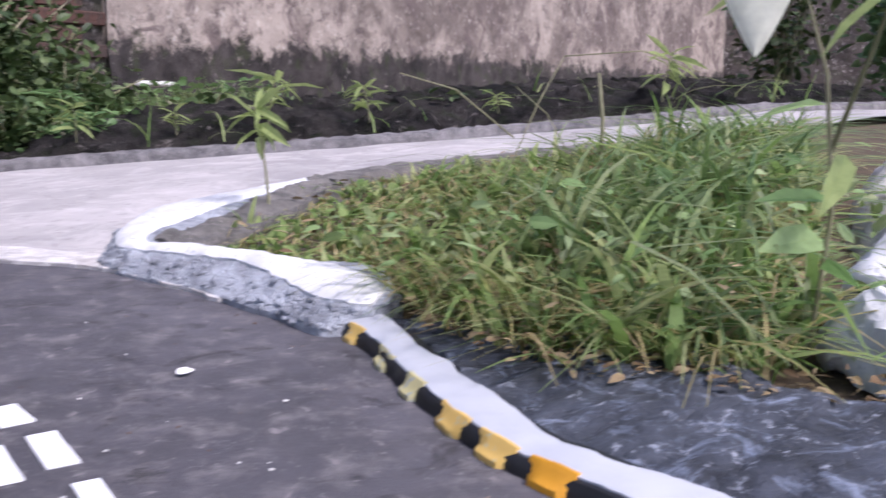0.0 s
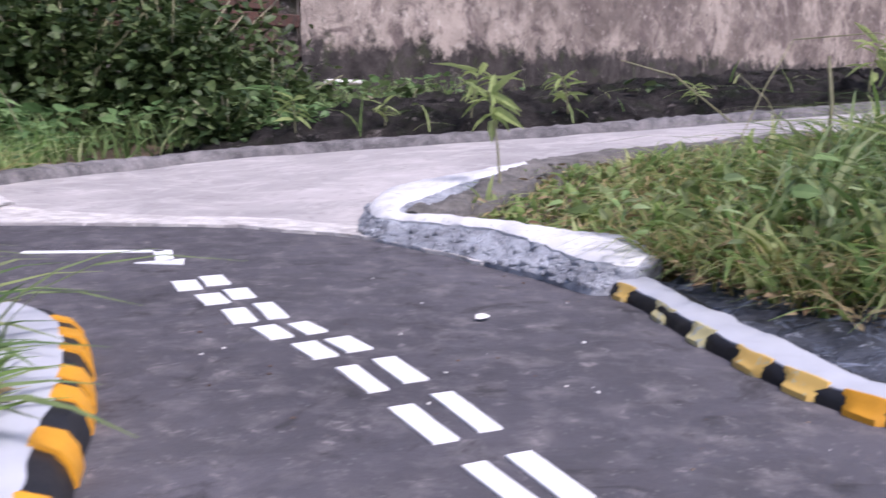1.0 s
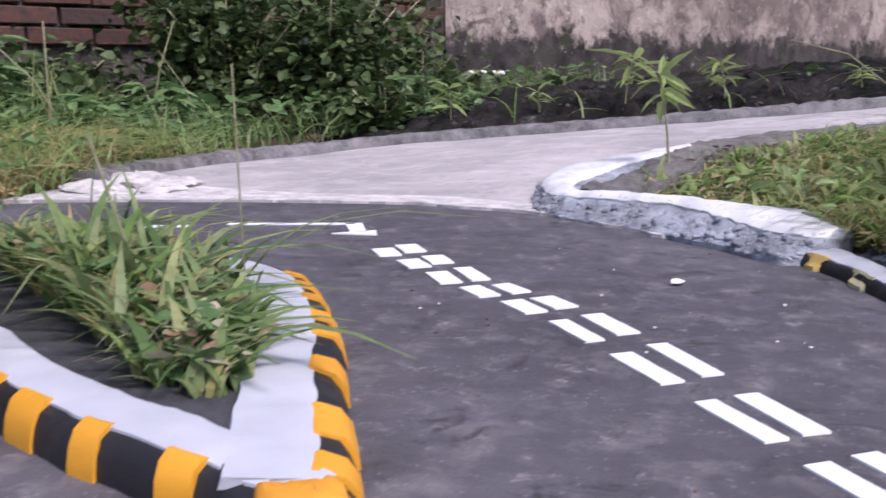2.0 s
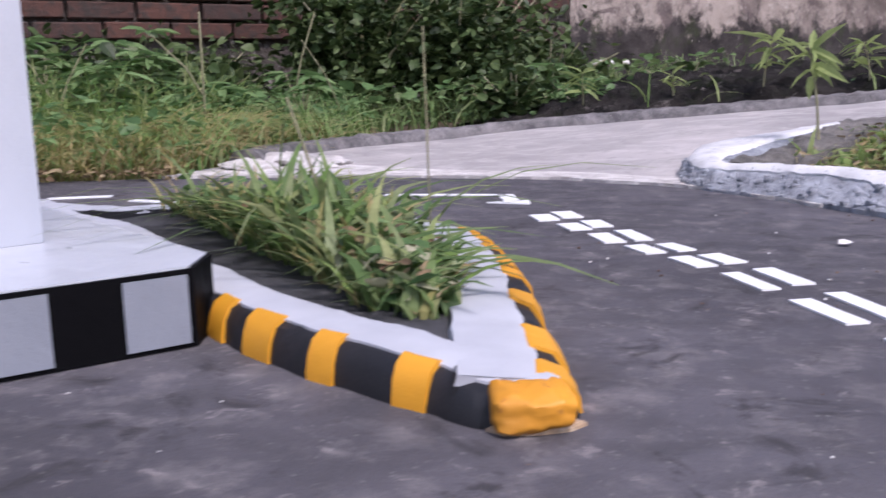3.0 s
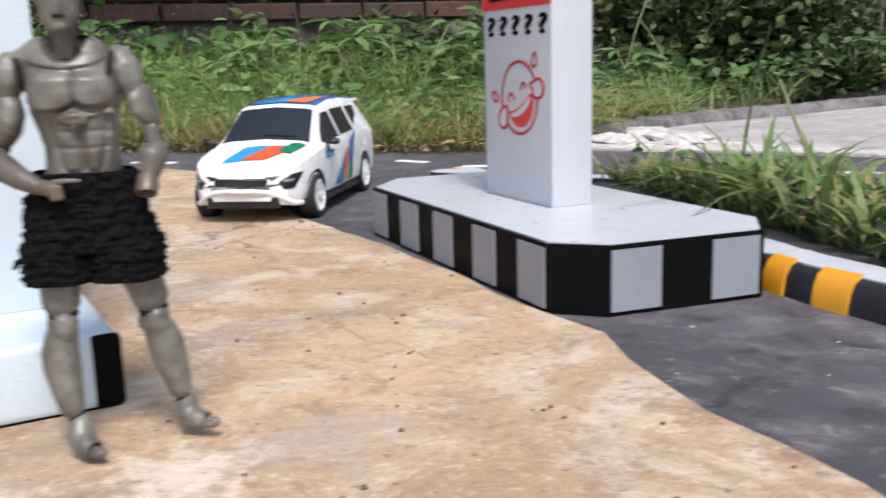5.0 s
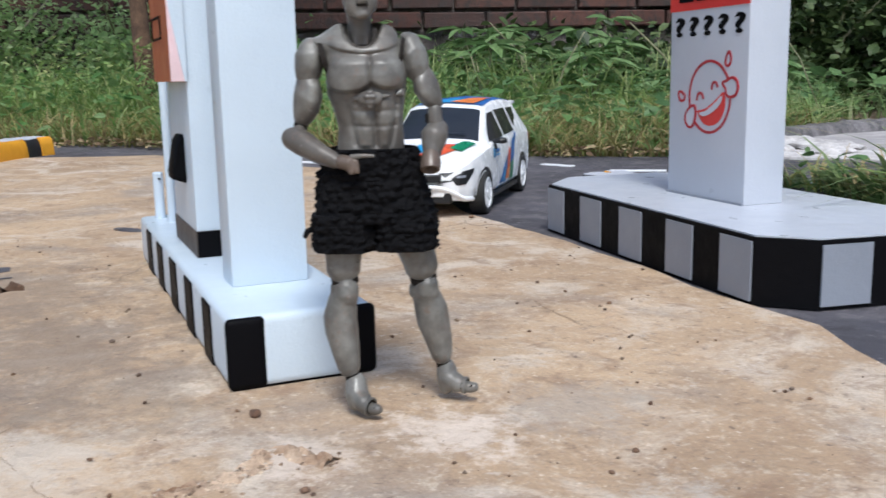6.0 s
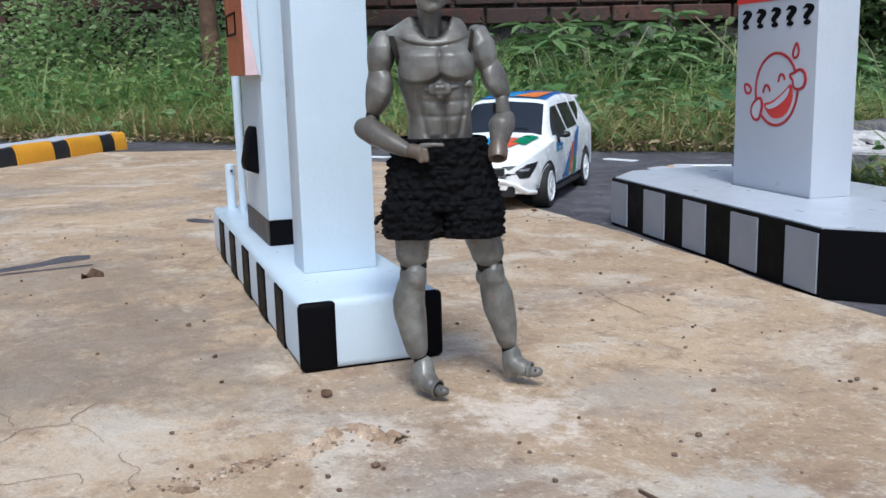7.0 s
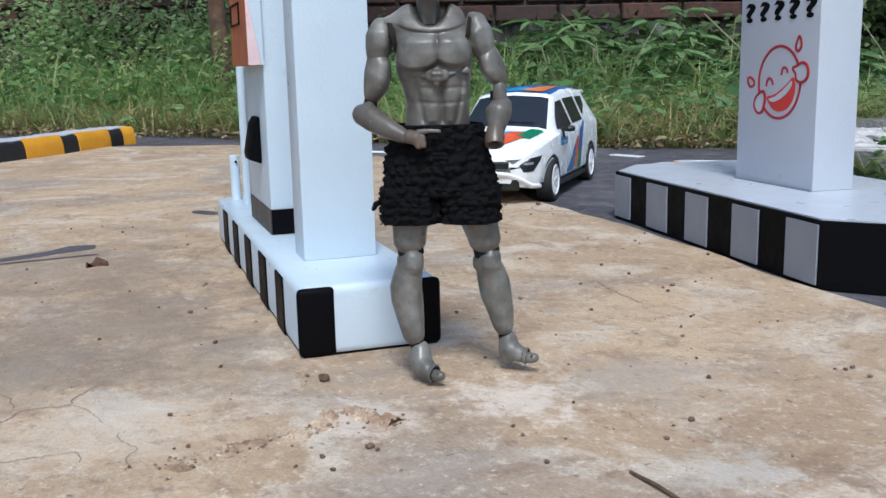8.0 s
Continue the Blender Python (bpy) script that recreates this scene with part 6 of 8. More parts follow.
    for q in (1, -1):
        limb(bar, [(x, q * y, z, 0.0022, 0.0026) for x, y, z in arc], 10)
    part("bumper", bar, CAR_WHITE, car, "white bumper bar swept down to the corners")
    for s in (1, -1):
        part("wiper", cube((0.0560, s * 0.004, car_z(0.056, 0.004) + 0.0012), (0.0572, s * 0.004 + 0.022, car_z(0.056, 0.016) + 0.0020)), CAR_BLACK, car, smooth=False)
    part("spoiler", cube((-0.128, -0.033, 0.0860), (-0.108, 0.033, 0.0895), 0.0014), CAR_WHITE, car)
    part("number_plate", cube((0.1246, -0.011, 0.0318), (0.1252, 0.011, 0.0366)), TYRE, car, smooth=False)
    part("sill", cube((-0.055, -0.0500, 0.0105), (0.055, 0.0500, 0.0150), 0.001, seg=1), CAR_BLACK, car)
    # wheels: tyre with a white ten-spoke rim
    for wx in (0.079, -0.079):
        for s in (1, -1):
            w = empty("wheel")
            w.parent = car
            w.matrix_basis = Matrix.Translation((wx, s * 0.0445, 0.0182)) @ Matrix.Rotation(radians(90 if s < 0 else -90), 4, "X") @ Matrix.Rotation(wx * 9, 4, "Z")
            prof = [(0.0128, -0.0065), (0.0165, -0.0070), (0.0179, -0.0058), (0.0182, 0.0), (0.0179, 0.0058), (0.0165, 0.0070), (0.0128, 0.0065)]
            bm = bmesh.new()
            n = 36
            rg = [[Vector((r * math.cos(2 * math.pi * i / n), r * math.sin(2 * math.pi * i / n), z)) for r, z in prof] for i in range(n)]
            loft(bm, rg + [rg[0]], False)
            bmesh.ops.remove_doubles(bm, verts=bm.verts, dist=1e-6)
            bmesh.ops.recalc_face_normals(bm, faces=bm.faces)
            part("tyre", bm, TYRE, w, "black rubber tyre")
            bm = bmesh.new()
            rim = [(0.0130, 0.0050), (0.0133, 0.0066), (0.0122, 0.0072), (0.0112, 0.0060), (0.0112, 0.0020)]
            rg = [[Vector((r * math.cos(2 * math.pi * i / n), r * math.sin(2 * math.pi * i / n), z)) for r, z in rim] for i in range(n)]
            loft(bm, rg + [rg[0]], False)
            for i in range(10):
                a = 2 * math.pi * i / 10
                d, u = Vector((math.cos(a), math.sin(a), 0)), Vector((-math.sin(a), math.cos(a), 0))
                ring = lambda r, hw, z: [d * r + u * hw + Vector((0, 0, z)), d * r - u * hw + Vector((0, 0, z)), d * r - u * hw + Vector((0, 0, z - 0.0016)), d * r + u * hw + Vector((0, 0, z - 0.0016))]
                loft(bm, [ring(0.0015, 0.0007, 0.0058), ring(0.0065, 0.0012, 0.0060), ring(0.0118, 0.0020, 0.0066)])
            cylinder(bm, (0, 0, 0.002), (0, 0, 0.0068), 0.0030, 0.0024, 18)
            bmesh.ops.recalc_face_normals(bm, faces=bm.faces)
            part("rim", bm, CAR_WHITE, w, "white spoked rim")
            bm = bmesh.new()
            cylinder(bm, (0, 0, 0.0010), (0, 0, 0.0022), 0.0122, n=24)
            part("hub_back", bm, CAR_BLACK, w)


# ---- plants ----
def grass_mesh(name, spots, material):
    """Bent tapering blades. Spots: rows of x, y, z, height, width, lean, heading."""
    a = np.array(spots, float)
    n, seg = len(a), 5
    t = np.linspace(0, 1, seg + 1)
    h, w, lean, az = a[:, 3:4], a[:, 4:5], a[:, 5:6], a[:, 6:7]
    out = lean * h * t**1.7
    up = h * (t - 0.42 * np.minimum(lean, 1.6) * t**2.6)
    half = w * 0.5 * np.minimum(1, 0.55 + 2.2 * t) * (1 - t**1.6)
    half[:, -1] = 0.0002
    cx, cy = np.cos(az), np.sin(az)
    px, py, pz = a[:, 0:1] + cx * out, a[:, 1:2] + cy * out, a[:, 2:3] + up
    lx, ly = -cy * half, cx * half
    left, right = np.stack([px + lx, py + ly, pz + half * 0.35], -1), np.stack([px - lx, py - ly, pz], -1)
    verts = np.stack([left, right], 2).reshape(-1, 3)
    k = (np.arange(n) * (seg + 1) * 2)[:, None]
    j = (np.arange(seg) * 2)[None, :]
    b = (k + j).reshape(-1)
    faces = np.stack([b, b + 1, b + 3, b + 2], -1)
    return arrays(name, verts.tolist(), faces.tolist(), material)


LEAF_SHAPE = [(0.0, 0.0, 0.0), (0.22, 0.36, 0.05), (0.22, -0.36, 0.05), (0.25, 0.0, 0.0), (0.62, 0.34, -0.02), (0.62, -0.34, -0.02), (0.62, 0.0, -0.07), (1.0, 0.0, -0.20)]
LEAF_FACES = [(0, 3, 1), (0, 2, 3), (1, 3, 6, 4), (3, 2, 5, 6), (4, 6, 7), (6, 5, 7)]


def leaves_mesh(name, rows, material):
    """Folded, drooping leaves. Rows: x, y, z, length, width ratio, heading, pitch, roll."""
    a = np.array(rows, float)
    sh = np.array(LEAF_SHAPE)
    L, wr, az, pi, ro = (a[:, i:i + 1] for i in range(3, 8))
    x, y, z = sh[:, 0] * L, sh[:, 1] * L * wr, sh[:, 2] * L
    y, z = y * np.cos(ro) - z * np.sin(ro), y * np.sin(ro) + z * np.cos(ro)
    x, z = x * np.cos(pi) - z * np.sin(pi), x * np.sin(pi) + z * np.cos(pi)
    x, y = x * np.cos(az) - y * np.sin(az), x * np.sin(az) + y * np.cos(az)
    v = np.stack([x + a[:, 0:1], y + a[:, 1:2], z + a[:, 2:3]], -1).reshape(-1, 3)
    faces = [tuple(i * 8 + q for q in f) for i in range(len(a)) for f in LEAF_FACES]
    return arrays(name, v.tolist(), faces, material)


def scatter(poly, n, rnd):
    xs, ys = [p[0] for p in poly], [p[1] for p in poly]
    out = []
    while len(out) < n:
        x, y = rnd.uniform(min(xs), max(xs)), rnd.uniform(min(ys), max(ys))
        if inside(poly, x, y):
            out.append((x, y))
    return out


def stuff(name, me, label, category):
    return tagged(new(name, me), label, category, kind="stuff")


def build_left_grass():
    rnd = random.Random(11)
    bed = [(-0.72, 0.318), (-0.656, 0.294), (-0.552, 0.232), (-0.468, 0.189), (-0.40, 0.155), (-0.355, 0.125), (-0.312, 0.120), (-0.308, 0.137), (-0.334, 0.181), (-0.398, 0.245), (-0.45, 0.285), (-0.55, 0.322), (-0.66, 0.33)]
    rows = []
    for x, y in scatter(bed, 680, rnd):
        tall = rnd.random()
        g = 0.6 + 0.6 * noise.noise(Vector((x * 11, y * 11, 2)))
        h = (0.030 + 0.075 * tall ** 1.5) * max(0.45, g) * (0.55 + 0.45 * min(1, (-0.30 - x) / 0.12 + 0.3))
        rows.append((x, y, 0.0135, h, rnd.uniform(0.0038, 0.0100), rnd.uniform(0.5, 2.1), rnd.gauss(2.8, 1.25)))
    stuff("island_grass", grass_mesh("island_grass", rows[:170], LUSHGRASS), "wide bright green grass blades in the kerbed island", "grass")
    stuff("island_grass", grass_mesh("island_grass", rows[170:], GRASS), "wide green grass blades filling the kerbed island", "grass")
    rows = [(x, y, 0.0135, rnd.uniform(0.02, 0.058) * (0.5 if x > -0.40 else 1), rnd.uniform(0.002, 0.0048), rnd.uniform(0.5, 1.5), rnd.gauss(2.8, 1.3)) for x, y in scatter(bed, 300, rnd)]
    stuff("dry_island_grass", grass_mesh("dry_island_grass", rows, DRYGRASS), "straw coloured dry blades among the island grass", "grass")
    rows = [(x, y, 0.0165 + rnd.random() * 0.03, rnd.uniform(0.010, 0.018), rnd.uniform(0.4, 0.8), rnd.uniform(0, 6.3), rnd.uniform(-0.3, 0.7), rnd.gauss(0, 0.4)) for x, y in scatter(bed, 110, rnd)]
    stuff("island_weeds", leaves_mesh("island_weeds", rows, SHRUB), "small broad weed leaves low in the island", "weeds")
    nose = [(-0.40, 0.15), (-0.33, 0.118), (-0.312, 0.128), (-0.33, 0.175), (-0.37, 0.215), (-0.42, 0.20)]
    rows = [(x, y, 0.0165 + rnd.random() * 0.018, rnd.uniform(0.007, 0.016), rnd.uniform(0.5, 1.0), rnd.uniform(0, 6.3), rnd.uniform(-0.2, 0.8), rnd.gauss(0, 0.6)) for x, y in scatter(nose, 75, rnd)]
    stuff("pale_island_leaves", leaves_mesh("pale_island_leaves", rows, WILTED), "pale wilted leaves near the island nose", "leaves")
    rows = [(x, y, 0.0155 + rnd.random() * 0.022, rnd.uniform(0.006, 0.015), rnd.uniform(0.3, 0.7), rnd.uniform(0, 6.3), rnd.uniform(-0.2, 0.6), rnd.gauss(0, 0.5)) for x, y in scatter(nose, 45, rnd) + scatter(bed, 60, rnd)]
    stuff("dead_island_leaves", leaves_mesh("dead_island_leaves", rows, LITTER), "brown dead leaves caught in the island grass", "leaves")
    rows = [(x, y, 0.0135, rnd.uniform(0.022, 0.045), rnd.uniform(0.0035, 0.007), rnd.uniform(0.6, 1.6), rnd.gauss(0.1, 1.2)) for x, y in scatter(nose, 70, rnd)]
    stuff("island_grass", grass_mesh("island_grass", rows, GRASS), "short green blades leaning out at the island nose", "grass")
    # long single blades that hang over the kerb and stand above the tuft
    for x, y, h, w, lean, az in ((-0.335, 0.165, 0.055, 0.0075, 1.7, -0.15), (-0.40, 0.25, 0.105, 0.006, 1.2, 0.25), (-0.41, 0.255, 0.085, 0.0055, 1.0, 0.75), (-0.43, 0.26, 0.075, 0.006, 1.4, 0.05), (-0.47, 0.25, 0.10, 0.005, 0.6, 2.6), (-0.52, 0.24, 0.10, 0.0055, 0.9, 2.7), (-0.60, 0.26, 0.10, 0.005, 1.1, 2.9), (-0.55, 0.28, 0.14, 0.0065, 0.15, 1.0)):
        tagged(new("grass_blade", grass_mesh("grass_blade", [(x, y, 0.0135, h, w, lean, az)], GRASS)), "single long green grass blade standing above the tuft", "grass blade", "long blades in the island")
    for (x, y, z0), (x1, y1, z1), w in (((-0.400, 0.248, 0.02), (-0.404, 0.251, 0.143), 0.0011), ((-0.450, 0.225, 0.02), (-0.495, 0.236, 0.105), 0.0024)):
        bm = bmesh.new()
        limb(bm, [(x, y, z0, w * 0.5, 0.0005), ((x + x1) / 2, (y + y1) / 2, (z0 + z1) / 2, w * 0.5, 0.0005), (x1, y1, z1, w * 0.45, 0.0004)], 8)
        thing("dry_stalk", bm, STALK, "pale dry flat grass stalk in the island", "stalk", "dry stalks")


def build_right_grass():
    rnd = random.Random(21)
    bed = [(-0.350, 0.80), (-0.315, 0.758), (-0.22, 0.705), (-0.155, 0.655), (-0.118, 0.60), (-0.075, 0.535), (-0.02, 0.485), (0.03, 0.458), (0.10, 0.455), (0.13, 0.50), (0.15, 0.62), (0.20, 0.82), (0.27, 1.20), (0.34, 1.60), (0.20, 1.58), (0.0, 1.43), (-0.18, 1.30), (-0.345, 1.16), (-0.362, 0.98), (-0.362, 0.86)]

    def size(x, y):
        k = min(1.0, max(0.0, (x + 0.24) / 0.36))
        return (0.034 + 0.068 * k) * (0.75 + 0.5 * noise.noise(Vector((x * 9, y * 9, 6))))

    def clump(x, y):
        return 0.65 + 0.75 * max(-0.4, noise.noise(Vector((x * 14, y * 14, 3)))) + 0.35 * noise.noise(Vector((x * 40, y * 40, 8)))

    rows = []
    for x, y in scatter(bed, 3300, rnd):
        rows.append((x, y, rise(x, y) + 0.002, size(x, y) * clump(x, y) * (0.45 + 1.25 * rnd.random() ** 1.8), rnd.uniform(0.0036, 0.0120), rnd.uniform(0.4, 2.0), rnd.uniform(0, 6.3)))
    stuff("verge_grass", grass_mesh("verge_grass", rows, LUSHGRASS), "dense bright green bent grass blades on the verge", "grass")
    rows = []
    for x, y in scatter(bed, 2000, rnd):
        rows.append((x, y, rise(x, y) + 0.002, size(x, y) * clump(x, y) * rnd.uniform(0.5, 1.1), rnd.uniform(0.003, 0.006), rnd.uniform(0.3, 1.7), rnd.uniform(0, 6.3)))
    stuff("low_verge_grass", grass_mesh("low_verge_grass", rows, GRASS), "darker green grass low in the verge", "grass")
    rows = []
    for x, y in scatter(bed, 2700, rnd):
        rows.append((x, y, rise(x, y) + 0.002, size(x, y) * rnd.uniform(0.4, 1.0), rnd.uniform(0.0018, 0.004), rnd.uniform(0.8, 2.2), rnd.uniform(0, 6.3)))
    stuff("dry_verge_grass", grass_mesh("dry_verge_grass", rows, DRYGRASS), "straw and olive dry blades in the verge", "grass")
    rows = [(x, y, rise(x, y) + 0.006 + rnd.random() * size(x, y) * 0.5, rnd.uniform(0.008, 0.018), rnd.uniform(0.3, 0.7), rnd.uniform(0, 6.3), rnd.uniform(-0.2, 0.6), rnd.gauss(0, 0.5)) for x, y in scatter(bed, 380, rnd)]
    stuff("dead_verge_leaves", leaves_mesh("dead_verge_leaves", rows, LITTER), "brown dead leaves caught in the verge grass", "leaves")
    front = [(-0.26, 0.78), (-0.18, 0.70), (-0.12, 0.61), (-0.07, 0.53), (-0.01, 0.475), (0.05, 0.45), (0.25, 0.43), (0.4, 0.6), (0.3, 0.9), (-0.05, 0.8), (-0.2, 0.95)]
    rows = [(x, y, rise(x, y) + 0.012 + rnd.random() * size(x, y) * 0.75, rnd.uniform(0.010, 0.026), rnd.uniform(0.3, 0.65), rnd.uniform(0, 6.3), rnd.uniform(-0.3, 1.0), rnd.gauss(0, 0.5)) for x, y in scatter(front, 240, rnd)]
    stuff("verge_weeds", leaves_mesh("verge_weeds", rows, VERGELEAF), "broad green weed leaves among the verge grass", "weeds")
    rows = [(x, y, rise(x, y) + 0.01 + rnd.random() * size(x, y) * 0.9, rnd.uniform(0.010, 0.022), rnd.uniform(0.35, 0.7), rnd.uniform(0, 6.3), rnd.uniform(-0.4, 0.7), rnd.gauss(0, 0.6)) for x, y in scatter(front, 170, rnd)]
    stuff("pale_verge_leaves", leaves_mesh("pale_verge_leaves", rows, PALELEAF), "pale leaves in the verge", "leaves")
    lip = [(-0.16, 0.66), (-0.115, 0.60), (-0.07, 0.545), (-0.01, 0.495), (0.05, 0.47), (0.10, 0.47), (0.10, 0.54), (0.0, 0.58), (-0.10, 0.68)]
    rows = [(x, y, rise(x, y) + 0.004, rnd.uniform(0.03, 0.065), rnd.uniform(0.0018, 0.0042), rnd.uniform(1.0, 2.2), rnd.gauss(-1.9, 1.2)) for x, y in scatter(lip, 260, rnd)]
    stuff("drooping_grass", grass_mesh("drooping_grass", rows[:150], LUSHGRASS), "long green blades drooping over the mortar bank", "grass")
    stuff("drooping_grass", grass_mesh("drooping_grass", rows[150:], DRYGRASS), "long straw coloured blades drooping over the mortar bank", "grass")
    rim = [(-0.20, 0.70), (-0.13, 0.60), (-0.085, 0.525), (-0.03, 0.470), (0.03, 0.440), (0.12, 0.422), (0.30, 0.40), (0.30, 0.46), (0.10, 0.475), (0.0, 0.51), (-0.08, 0.60), (-0.15, 0.72)]
    rows = [(x, y, 0.015 + rnd.random() * 0.008, rnd.uniform(0.004, 0.011), rnd.uniform(0.3, 0.8), rnd.uniform(0, 6.3), rnd.uniform(-0.15, 0.35), rnd.gauss(0, 0.5)) for x, y in scatter(rim, 700, rnd)]
    stuff("leaf_litter", leaves_mesh("leaf_litter", rows, LITTER), "brown dead leaves along the foot of the verge grass", "leaf litter")
    tall = [(-0.06, 0.62), (0.08, 0.55), (0.12, 0.65), (0.22, 1.1), (0.28, 1.5), (0.12, 1.4), (-0.02, 0.95)]
    rows = [(x, y, rise(x, y), rnd.uniform(0.08, 0.17), rnd.uniform(0.004, 0.008), rnd.uniform(0.8, 2.0), rnd.uniform(0, 6.3)) for x, y in scatter(tall, 380, rnd)]
    stuff("tall_verge_grass", grass_mesh("tall_verge_grass", rows, GRASS), "tall arching grass blades in the verge", "grass")


def weed_plant(name, label, x, y, z, top, leaf, count, seed, material=SHRUB, spread=0.6, wide=0.35, low=0.62):
    """An upright weed: a thin bent stem with narrow drooping leaves, closer together towards the tip."""
    rnd = random.Random(seed)
    root = empty(name, label, "weed", at=Matrix.Translation((x, y, z)))
    bm = bmesh.new()
    lean = (rnd.uniform(-0.22, 0.22) * top, rnd.uniform(-0.22, 0.22) * top)
    ks = [(lean[0] * t * t, lean[1] * t * t, top * t, 0.0020 - 0.0012 * t, 0.0020 - 0.0012 * t) for t in (0, 0.25, 0.5, 0.75, 1)]
    limb(bm, ks, 8)
    part("stem", bm, STALK, root)
    for i in range(count * 2):
        t = 1.0 - low * (i / count / 2) ** 1.6
        az = i * 2.4 + rnd.uniform(-0.6, 0.6)
        rows = [(lean[0] * t * t, lean[1] * t * t, top * t, leaf * rnd.uniform(0.45, 1.15), wide * rnd.uniform(0.4, 0.8), az, rnd.uniform(-0.5, spread), rnd.gauss(0, 0.5))]
        ob = new("leaf", leaves_mesh("leaf", rows, material))
        ob.parent = root
    return root


def palmate_weed(x, y, top, leaf, rnd):
    """A tall weed whose stems end in hands of six long leaflets."""
    root = empty("palmate_weed", "tall green weed with wide palmate leaves in the field", "weed", "palmate weeds in the field", at=Matrix.Translation((x, y, -0.004)))
    for k in range(7):
        a, r = rnd.uniform(0, 6.3), rnd.uniform(0.2, 1.0) * leaf
        h = top * rnd.uniform(0.6, 1.05)
        bm = bmesh.new()
        limb(bm, [(0, 0, 0, 0.0022, 0.0022), (math.cos(a) * r * 0.4, math.sin(a) * r * 0.4, h * 0.6, 0.0018, 0.0018), (math.cos(a) * r, math.sin(a) * r, h, 0.0012, 0.0012)], 6)
        part("stem", bm, STALK, root)
        rows = [(math.cos(a) * r, math.sin(a) * r, h, leaf * rnd.uniform(0.75, 1.1), 0.34, a + (i - 2.5) * 0.85, rnd.uniform(-0.15, 0.25), rnd.gauss(0, 0.25)) for i in range(6)]
        ob = new("leaf", leaves_mesh("leaf", rows, SHRUB))
        ob.parent = root


def shrub(x, y, z, height, wide, leaf, count, seed, material, label, name="shrub"):
    """A shrub of forked stems and many separate leaves."""
    rnd = random.Random(seed)
    root = empty(name, label, "shrub", "shrubs along the wall", at=Matrix.Translation((x, y, z)))
    bm = bmesh.new()
    tips = []
    for i in range(9):
        a, r = rnd.uniform(0, 6.3), wide * rnd.uniform(0.15, 0.95)
        hh = height * rnd.uniform(0.55, 1.0)
        mid = (math.cos(a) * r * 0.35, math.sin(a) * r * 0.35, hh * 0.55)
        end = (math.cos(a) * r, math.sin(a) * r, hh)
        limb(bm, [(0, 0, -0.02, 0.007, 0.007), (*mid, 0.0045, 0.0045), (*end, 0.002, 0.002)], 6)
        tips.append((mid, end))
    tagged(part("branching", bm, STALK, root), kind="stuff")
    rows = []
    for i in range(int(count * 1.7)):
        mid, end = rnd.choice(tips)
        t = rnd.random() ** 0.8
        c = Vector(mid).lerp(Vector(end), t) * rnd.uniform(0.25, 1.05)
        c += Vector((rnd.gauss(0, 1), rnd.gauss(0, 1), rnd.gauss(0, 0.7))) * wide * 0.20
        rows.append((c.x, c.y, max(0.01, c.z), leaf * rnd.uniform(0.4, 1.05), rnd.uniform(0.55, 1.0), rnd.uniform(0, 6.3), rnd.uniform(-0.7, 0.6), rnd.gauss(0, 0.6)))
    ob = new("foliage", leaves_mesh("foliage", rows, material))
    ob.parent = root
    tagged(ob, kind="stuff")


